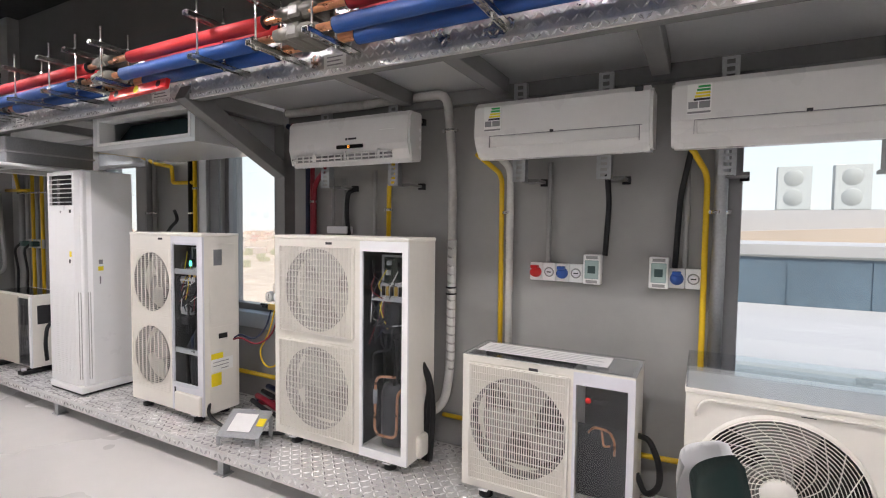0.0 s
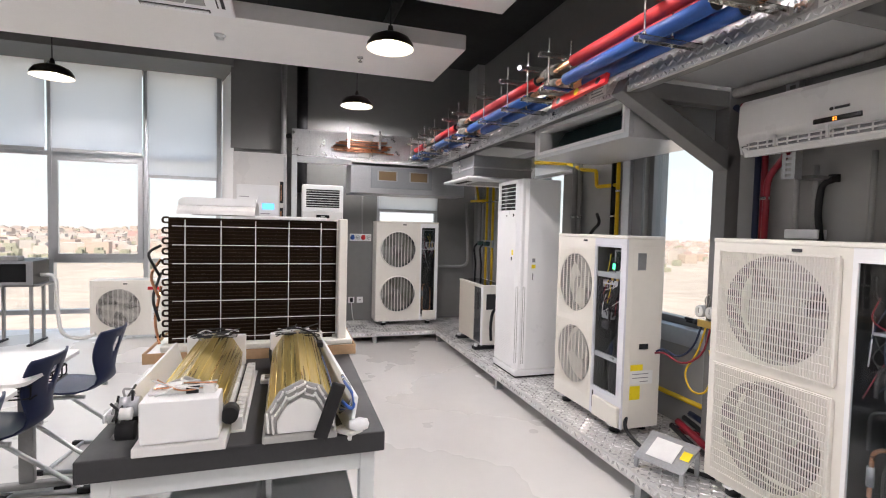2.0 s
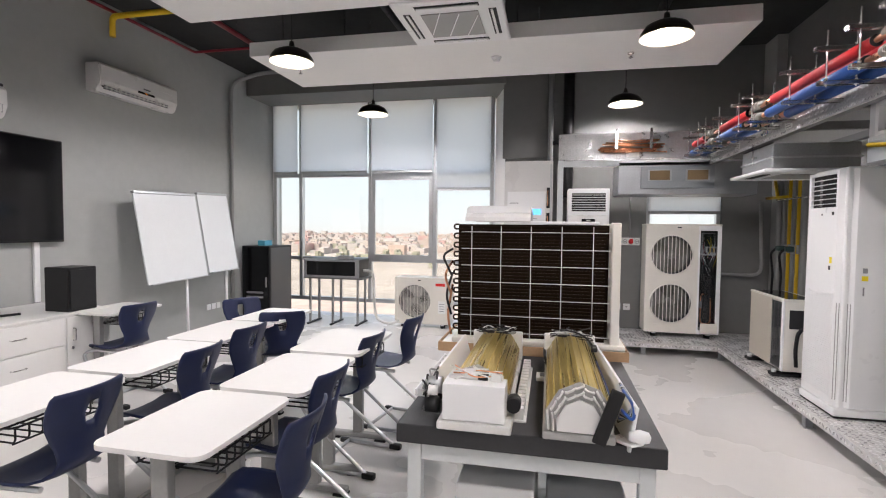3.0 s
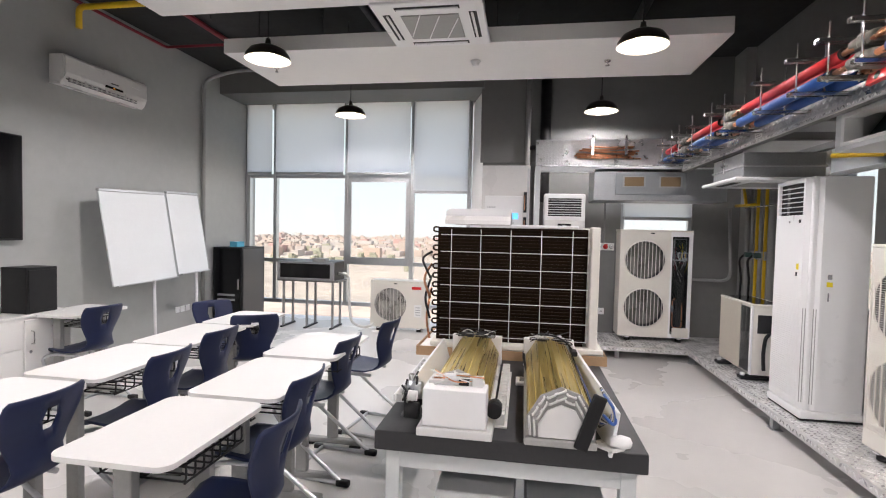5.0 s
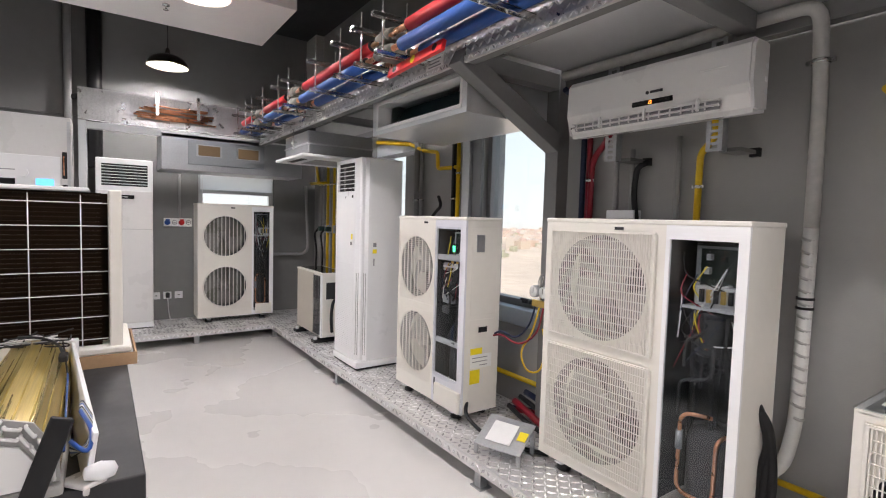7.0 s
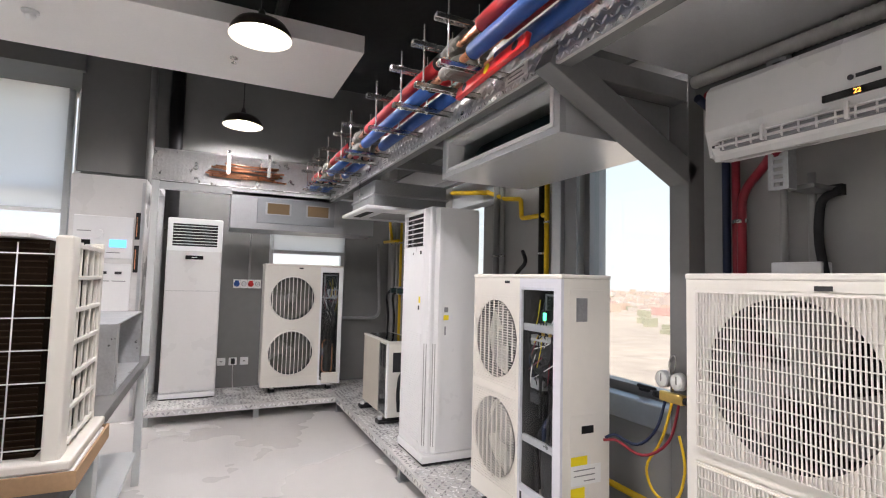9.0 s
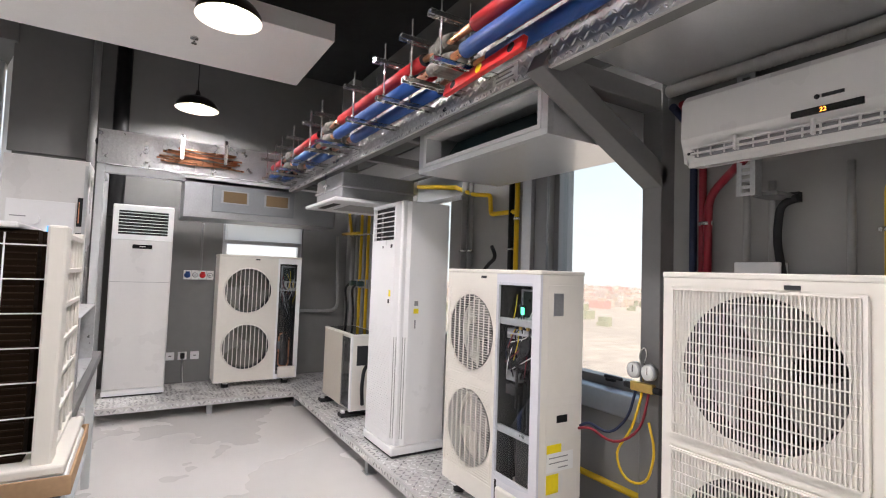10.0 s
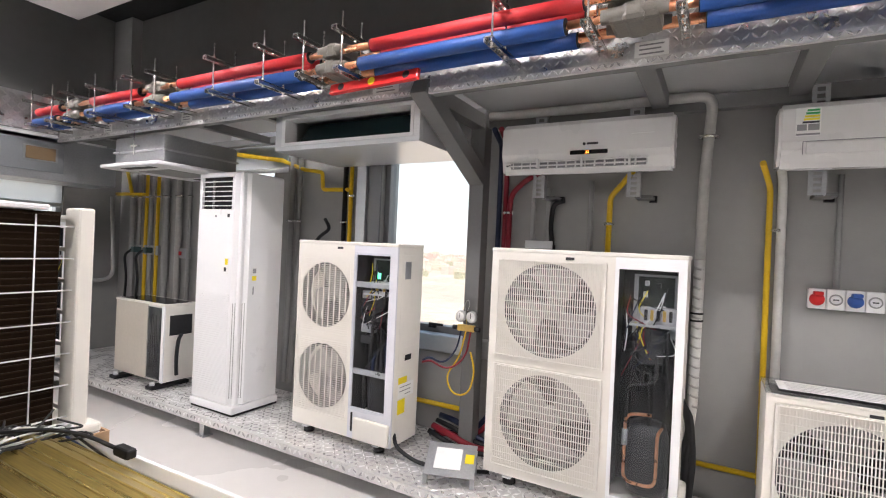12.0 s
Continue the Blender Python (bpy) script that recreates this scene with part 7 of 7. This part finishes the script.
def make_chair():
    """School shell chair, facing -y; local origin under the seat."""
    th = thing("school_chair", pose(0, 0, -10), "navy plastic shell chair on grey sled frame", "chair", "classroom chairs")
    # centre line of the shell (y, z) and its half width, from the seat's front lip to the top of the back
    spine = [(-0.222, 0.418, 0.13), (-0.216, 0.440, 0.165), (-0.185, 0.458, 0.188), (-0.12, 0.455, 0.200), (-0.03, 0.446, 0.204), (0.05, 0.446, 0.192), (0.105, 0.458, 0.166),
             (0.145, 0.485, 0.138), (0.165, 0.525, 0.122), (0.172, 0.570, 0.126), (0.176, 0.620, 0.150), (0.184, 0.670, 0.176), (0.196, 0.715, 0.190), (0.212, 0.765, 0.194), (0.226, 0.805, 0.188), (0.233, 0.822, 0.172)]
    n = 20
    bm = B()
    rows = []
    for y, z, hw in spine:
        up = min(1.0, max(0.0, (z - 0.46) / 0.12))
        row = []
        for j in range(n + 1):
            u = 2 * j / n - 1
            row.append(bm.verts.new((u * hw * 0.9, y - up * 0.045 * u * u, z + (1 - up) * 0.014 * abs(u) ** 2.5)))
        rows.append(row)
    for i in range(len(rows) - 1):
        for j in range(n):
            if i in (11, 12) and 8 <= j <= 11:
                continue
            bm.faces.new((rows[i][j], rows[i + 1][j], rows[i + 1][j + 1], rows[i][j + 1])).smooth = True
    # the grip hole is drawn in to an oval
    for i, squeeze in ((11, 0.7), (13, 0.7)):
        for j in (8, 12):
            v = rows[i][j].co
            v.x *= squeeze
    bmesh.ops.recalc_face_normals(bm, faces=bm.faces[:])
    bmesh.ops.solidify(bm, geom=bm.faces[:], thickness=0.010)
    part("shell", bm, M_CHAIR, th, smooth=True)
    for s in (-1, 1):
        part("sled_leg", tb([(s * 0.13, 0.08, 0.428), (s * 0.15, -0.15, 0.432), (s * 0.185, -0.24, 0.40), (s * 0.20, -0.16, 0.31), (s * 0.205, 0.225, 0.025), (s * 0.205, 0.255, 0.014)], 0.0125, 8, 0.06), M_ALU, th)
        part("runner", tb([(s * 0.205, 0.23, 0.014), (s * 0.20, -0.12, 0.014)], 0.0125, 8), M_ALU, th)
        part("floor_glide", bx(s * 0.205 - 0.02, s * 0.205 + 0.02, 0.205, 0.285, 0.0, 0.036, 0.008), M_BLACK, th)
        part("floor_glide", bx(s * 0.20 - 0.016, s * 0.20 + 0.016, -0.16, -0.10, 0.0, 0.028, 0.006), M_BLACK, th)
    part("cross_tube", tb([(-0.20, -0.10, 0.016), (0.20, -0.10, 0.016)], 0.0115, 8), M_ALU, th)
    part("seat_rail", tb([(-0.15, -0.02, 0.428), (0.15, -0.02, 0.428)], 0.010, 8), M_ALU, th)
    return th


proto = make_chair()
CHAIRS = [(-1.885, -0.925, 3), (-2.40, -1.055, -2), (-3.16, -1.13, -5), (-3.80, -1.04, -8), (-1.91, -1.925, 1), (-2.59, -1.92, 2), (-3.17, -2.00, -4), (-3.84, -1.99, -60), (-4.09, -2.45, 148), (-3.74, -3.42, -6)]
proto.matrix_world = pose(CHAIRS[0][0], CHAIRS[0][1], 0, 0, 0, CHAIRS[0][2])
for x, y, a in CHAIRS[1:]:
    copy_thing(proto, pose(x, y, 0, 0, 0, a))

dc = thing("drawer_cabinet", pose(-3.86, -3.70, 0), "white low cabinet with drawers and a door", "cabinet")
part("body", bx(0, 1.9, -0.75, 0, 0.04, 0.735, 0.004), M_DESK, dc)
part("top", bx(-0.01, 1.91, -0.76, 0.012, 0.735, 0.755, 0.004), M_DESK, dc)
part("plinth", bx(0.02, 1.88, -0.73, -0.03, 0, 0.04), M_GREYPIPE, dc)
for x0, x1 in ((0.42, 1.15), (1.17, 1.88)):
    for k in range(3):
        f = part("drawer", bx(x0, x1, 0.0, 0.016, 0.06 + 0.225 * k, 0.275 + 0.225 * k, 0.003), M_DESK, dc)
        xm = (x0 + x1) / 2
        part("handle", tb([(xm - 0.05, 0.016, 0.18 + 0.225 * k), (xm - 0.05, 0.04, 0.18 + 0.225 * k), (xm + 0.05, 0.04, 0.18 + 0.225 * k), (xm + 0.05, 0.016, 0.18 + 0.225 * k)], 0.005, 6, 0.01), M_CHROME, f)
f = part("door", bx(0.02, 0.40, 0.0, 0.016, 0.06, 0.72, 0.003), M_DESK, dc)
part("handle", tb([(0.35, 0.016, 0.53), (0.35, 0.04, 0.53), (0.35, 0.04, 0.63), (0.35, 0.016, 0.63)], 0.005, 6, 0.01), M_CHROME, f)
bm = B()
rod(bm, (0.36, 0.016, 0.47), (0.36, 0.022, 0.47), 0.012, 12)
part("lock", bm, M_CHROME, f)
sk = thing("loudspeaker", pose(-3.64, -3.85, 0.756), "black box loudspeaker on the white cabinet", "loudspeaker")
part("box", bx(-0.13, 0.13, -0.12, 0.12, 0, 0.365, 0.006), M_RACK, sk)
part("front_grille", bx(-0.115, 0.115, 0.12, 0.128, 0.02, 0.345, 0.004), M_BLACK, sk)
solid("remote_bundle", tb([(-3.3, -3.95, 0.77), (-3.1, -4.0, 0.775), (-3.0, -3.9, 0.77), (-2.8, -3.98, 0.775), (-3.05, -4.05, 0.77)], 0.01, 6), M_BLACK, "black cables and remotes on the cabinet", "cables")
tv = thing("television", pose(-4.075, WS, 1.31), "large black wall-mounted television, switched off", "television")
part("case", bx(0, 1.68, 0.03, 0.075, 0, 0.95, 0.006), M_RACK, tv)
part("screen", bx(0.012, 1.668, 0.075, 0.078, 0.02, 0.938), M_BLACK_GLOSS, tv, "gloss black screen")
part("wall_mount", bx(0.6, 1.1, 0.001, 0.03, 0.3, 0.7), M_BLACK, tv)
solid("cable_trunking", bx(-3.88, -3.83, WS + 0.001, WS + 0.025, 0.76, 1.308, 0.003), M_WHITE, "white cable trunking under the television", "trunking")
for x0, x1, z0, tilt in ((-5.66, -4.72, 0.85, 9), (-6.27, -5.69, 0.89, 9)):
    wb = thing("flip_board", pose(x0, -4.10, z0, tilt, 1.5, 0), "white marker board leaning on a stand", "whiteboard", "marker boards")
    L = x1 - x0
    part("board", bx(0, L, -0.01, 0.01, 0, 1.0, 0.004), M_BOARD, wb)
    part("top_clip", bx(0, L, -0.025, 0.02, 1.0, 1.03, 0.006), M_ALU, wb)
    part("edge", bx(-0.006, 0, -0.012, 0.012, 0, 1.0), M_ALU, wb)
    for x in (L * 0.35, ):
        bm = B()
        rod(bm, (x, -0.03, 0.0), (x, -0.03, 0.95), 0.016, 10)
        rod(bm, (x, -0.03, 0.0), (x, -0.03 - z0 * 0.158, -z0 * 0.987), 0.016, 10)
        part("stand_pole", bm, M_WHITE, wb)
        part("tray", bx(0.02, L - 0.02, 0.01, 0.05, -0.012, 0.0, 0.003), M_ALU, wb)
for k in range(3):
    solid("wall_socket", bx(-6.42 + 0.1 * k, -6.34 + 0.1 * k, WS + 0.001, WS + 0.014, 0.3, 0.38, 0.004), M_WHITE, "white plug socket low on the wall", "socket", "low sockets")
rk = thing("server_rack", pose(-6.9, -4.46, 0), "black metal equipment rack with blue box on top", "rack")
part("body", bx(-0.64, 0, 0, 0.46, 0.05, 1.17, 0.006), M_RACK, rk)
part("plinth", bx(-0.61, -0.03, 0.03, 0.43, 0, 0.05), M_BLACK, rk)
part("side_panel", bx(-0.60, -0.03, 0.46, 0.468, 0.07, 1.14, 0.004), M_RACKS, rk, "grey metal side panel")
part("door", bx(0.0, 0.012, 0.02, 0.44, 0.08, 1.15, 0.004), M_BLACK_GLOSS, rk)
part("lock", bx(0.012, 0.022, 0.40, 0.425, 0.55, 0.70, 0.004), M_GREYPIPE, rk)
for z in (0.38, 0.45):
    part("vent_row", bx(0.012, 0.015, 0.08, 0.36, z, z + 0.03), M_GREYINK, rk)
tb_ = thing("tissue_box", pose(-7.1, -4.2, 1.171), "blue tissue box on the rack", "box")
part("carton", bx(-0.1, 0.1, -0.06, 0.06, 0, 0.08, 0.006), M_TEAL, tb_)
part("slot", bx(-0.06, 0.06, -0.015, 0.015, 0.08, 0.083), M_LABELW, tb_)

ft = thing("side_table", pose(-7.05, -3.52, 0), "grey folding table by the window", "table")
part("tabletop", bx(-0.4, 0.0, 0.0, 0.95, 0.69, 0.715, 0.004), M_STEEL, ft)
for y in (0.08, 0.45, 0.85):
    for x in (-0.36, -0.06):
        part("leg", bx(x - 0.015, x + 0.015, y - 0.015, y + 0.015, 0.02, 0.69), M_GREYPIPE, ft)
    part("foot", bx(-0.42, 0.02, y - 0.02, y + 0.02, 0, 0.022, 0.004), M_BLACK, ft)
fc = thing("fan_coil_unit", pose(-7.02, -3.5, 0.716, 0, 0, 90), "black ducted fan coil on the side table", "air conditioner")
bm = B()
box(bm, 0, 0.88, 0.02, 0.42, 0, 0.27, 0.006)
part("casing", bm, M_RACK, fc)
bm = B()
for a in ((0, 0.88, 0, 0.03), (0, 0.88, 0.24, 0.27), (0, 0.04, 0.03, 0.24), (0.82, 0.88, 0.03, 0.24)):
    box(bm, a[0], a[1], 0, 0.02, a[2], a[3])
part("outlet_flange", bm, M_GREYINK, fc)
part("outlet", bx(0.04, 0.82, 0.012, 0.019, 0.03, 0.24), M_BLACK_GLOSS, fc)
part("top_box", bx(0.5, 0.7, 0.1, 0.25, 0.27, 0.32, 0.004), M_GREYPIPE, fc)
part("drain_hose", tb([(0.88, 0.2, 0.1), (1.05, 0.15, 0.1), (1.08, 0.12, -0.4), (1.12, 0.1, -0.62), (1.35, 0.05, -0.66), (1.48, 0.05, -0.60)], 0.022, 10, 0.12), M_WRAPW, fc, "white wrapped hose")
ux = outdoor(pose(-7.2, -2.12, 0, 0, 0, 90), 0.84, 0.3, 0.74, [(0.04, 0.56, 0.10, 0.68, 0.24)], None, "small cream outdoor unit by the window", "slats", seed=31)
part("name_bar", bx(0.62, 0.76, -0.003, 0.0, 0.62, 0.66), M_REDPL, ux)
part("side_sticker", bx(0.66, 0.77, -0.003, 0.0, 0.22, 0.40), M_LABELW, ux)
for k in range(4):
    part("text_line", bx(0.68, 0.75, -0.004, -0.003, 0.25 + 0.035 * k, 0.258 + 0.035 * k), M_GREYINK, ux)

# swivel chair close to the first view
oc = thing("office_chair", pose(0.27, 1.62, 0, 0, 0, 70) @ Matrix.Scale(1.07, 4), "swivel chair with white shell and dark green pad", "chair")
bm = B()
rows = []
for z, hw, y in ((0.50, 0.17, 0.16), (0.56, 0.20, 0.17), (0.65, 0.215, 0.185), (0.74, 0.21, 0.20), (0.80, 0.18, 0.215), (0.825, 0.12, 0.222)):
    rows.append([bm.verts.new((u / 5 * hw, y - 0.05 * (u / 5) ** 2, z)) for u in range(-5, 6)])
for a, b in zip(rows, rows[1:]):
    for j in range(10):
        bm.faces.new((a[j], a[j + 1], b[j + 1], b[j])).smooth = True
bmesh.ops.solidify(bm, geom=bm.faces[:], thickness=0.02)
part("back_shell", bm, M_WHITE, oc)
bm = B()
rows = []
for z, hw, y in ((0.52, 0.15, 0.14), (0.58, 0.18, 0.14), (0.66, 0.195, 0.155), (0.74, 0.185, 0.17), (0.785, 0.15, 0.19)):
    rows.append([bm.verts.new((u / 5 * hw, y - 0.05 * (u / 5) ** 2, z)) for u in range(-5, 6)])
for a, b in zip(rows, rows[1:]):
    for j in range(10):
        bm.faces.new((a[j], a[j + 1], b[j + 1], b[j])).smooth = True
bmesh.ops.solidify(bm, geom=bm.faces[:], thickness=0.03)
part("back_pad", bm, M_GREENG, oc, "dark green pad")
part("seat", bx(-0.21, 0.21, -0.26, 0.14, 0.42, 0.50, 0.03), M_GREENG, oc)
bm = B()
rod(bm, (0, -0.05, 0.08), (0, -0.05, 0.42), 0.025, 14)
part("gas_column", bm, M_BLACK, oc)
for k in range(5):
    a = 2 * math.pi * k / 5
    part("base_arm", tb([(0, -0.05, 0.1), (0.25 * math.cos(a), -0.05 + 0.25 * math.sin(a), 0.06)], 0.018, 8), M_BLACK, oc)
    bm = B()
    rod(bm, (0.25 * math.cos(a), -0.07 + 0.25 * math.sin(a), 0.028), (0.25 * math.cos(a), -0.03 + 0.25 * math.sin(a), 0.028), 0.028, 12)
    part("castor", bm, M_BLACK, oc)

# ------------------------------------------------------------ outside
bm = B()
ring = [[bm.verts.new((850 * math.cos(radians(a)), 850 * math.sin(radians(a)), z)) for a in range(20, 241, 10)] for z in (-14, 400)]
for i in range(len(ring[0]) - 1):
    bm.faces.new((ring[0][i], ring[0][i + 1], ring[1][i + 1], ring[1][i]))
solid("backdrop", bm, M_HAZE, "pale hazy sky over the horizon", "sky", kind="structure")
solid("ground", bx(-900, 900, -900, 900, -14.2, -14), M_SAND, "sandy open ground around the building", "ground", kind="structure")
rg = random.Random(11)
vs, fs = [], []


def block(x, y, z, w, d, h):
    k = len(vs)
    vs.extend((x + sx * w, y + sy * d, zz) for zz in (z, z + h) for sx, sy in ((-1, -1), (1, -1), (1, 1), (-1, 1)))
    fs.extend([(k + 4, k + 5, k + 6, k + 7)] + [(k + i, k + (i + 1) % 4, k + 4 + (i + 1) % 4, k + 4 + i) for i in range(4)])


for k in range(5200):
    a = rg.uniform(0.15, math.pi + 0.9)
    dd = 270 + 540 * rg.random() ** 0.8
    x, y = dd * math.cos(a), dd * math.sin(a)
    if y < 30 and x > -60:
        continue
    w, d2, h = rg.uniform(1.6, 5), rg.uniform(1.6, 5), rg.uniform(1.8, 4.6) * (1.0 if rg.random() < 0.92 else 1.7)
    block(x, y, -14, w, d2, h)
    if rg.random() < 0.5:
        block(x + w * 0.3, y, -14 + h, w * 0.35, d2 * 0.4, 1.4)
me_town = bpy.data.meshes.new("far_town")
me_town.from_pydata(vs, [], fs)
me_town.materials.append(M_CITY)
tagged(new("far_town", me_town), "low sandy and pink town far below the windows", "town", kind="stuff")
vs, fs = [], []
for k in range(1100):
    a = rg.uniform(0.15, math.pi + 0.9)
    dd = 170 + 600 * rg.random() ** 0.8
    x, y = dd * math.cos(a), dd * math.sin(a)
    if y < 30 and x > -60:
        continue
    for _ in range(3):
        block(x + rg.uniform(-2, 2), y + rg.uniform(-2, 2), -14, rg.uniform(0.6, 1.8), rg.uniform(0.6, 1.8), rg.uniform(1.2, 3.6))
me_scrub = bpy.data.meshes.new("far_scrub")
me_scrub.from_pydata(vs, [], fs)
me_scrub.materials.append(M_SCRUB)
tagged(new("far_scrub", me_scrub), "dusty green scrub and trees among the far town", "scrub", kind="stuff")
nb = thing("neighbour_roof", Matrix.Identity(4), "white neighbouring roof with dark cladding band", "building")
part("lower_roof", bx(-1.0, 12, 5.0, 9.0, -14, 0.40), M_ROOFW, nb)
part("parapet", bx(-1.0, 12, 9.0, 9.2, 0.0, 1.12), M_ROOFB, nb, "blue-grey cladding band")
part("coping", bx(-1.0, 12, 8.97, 9.2, 1.121, 1.15), M_STEEL, nb)
part("upper_roof", bx(-1.0, 12, 9.2, 12.0, 0.0, 1.31), M_ROOFW, nb)
bm = B()
gable = [(-1.0, 1.2), (12.0, 1.2), (12.0, 1.50), (6.0, 1.72), (-1.0, 1.42)]
lo, hi = [bm.verts.new((x, 12.0, z)) for x, z in gable], [bm.verts.new((x, 12.6, z)) for x, z in gable]
bm.faces.new(lo)
bm.faces.new(hi)
for i in range(5):
    bm.faces.new((lo[i], lo[(i + 1) % 5], hi[(i + 1) % 5], hi[i]))
part("gable", bm, M_SAND, nb, "sandy low gable")
part("back_roof", bx(-1.0, 14, 12.6, 24, 0.0, 1.95), M_ROOFW, nb)
for k in range(9):
    part("cladding_joint", bx(0.2 + k, 0.23 + k, 8.988, 8.999, 0.42, 1.11), M_ROOFB, nb)
for k in range(5):
    s = thing("roof_condenser", pose(2.2 + 1.54 * k, 20.0, 2.20), "twin-fan condenser standing on the far roof", "air conditioner", "roof units")
    part("body", bx(0, 0.95, 0, 0.4, 0, 1.45, 0.02), M_FARUNIT, s)
    for z in (0.4, 1.05):
        bm = B()
        spin(bm, [(0, -0.012), (0.26, -0.012), (0.28, 0)], 20, (0.45, 0, z), "y")
        part("fan_guard", bm, M_GREYPIPE, s)
    part("rail", bx(-0.2, 1.2, -0.1, 0.5, -0.4, 0, 0.01), M_STEEL, s)
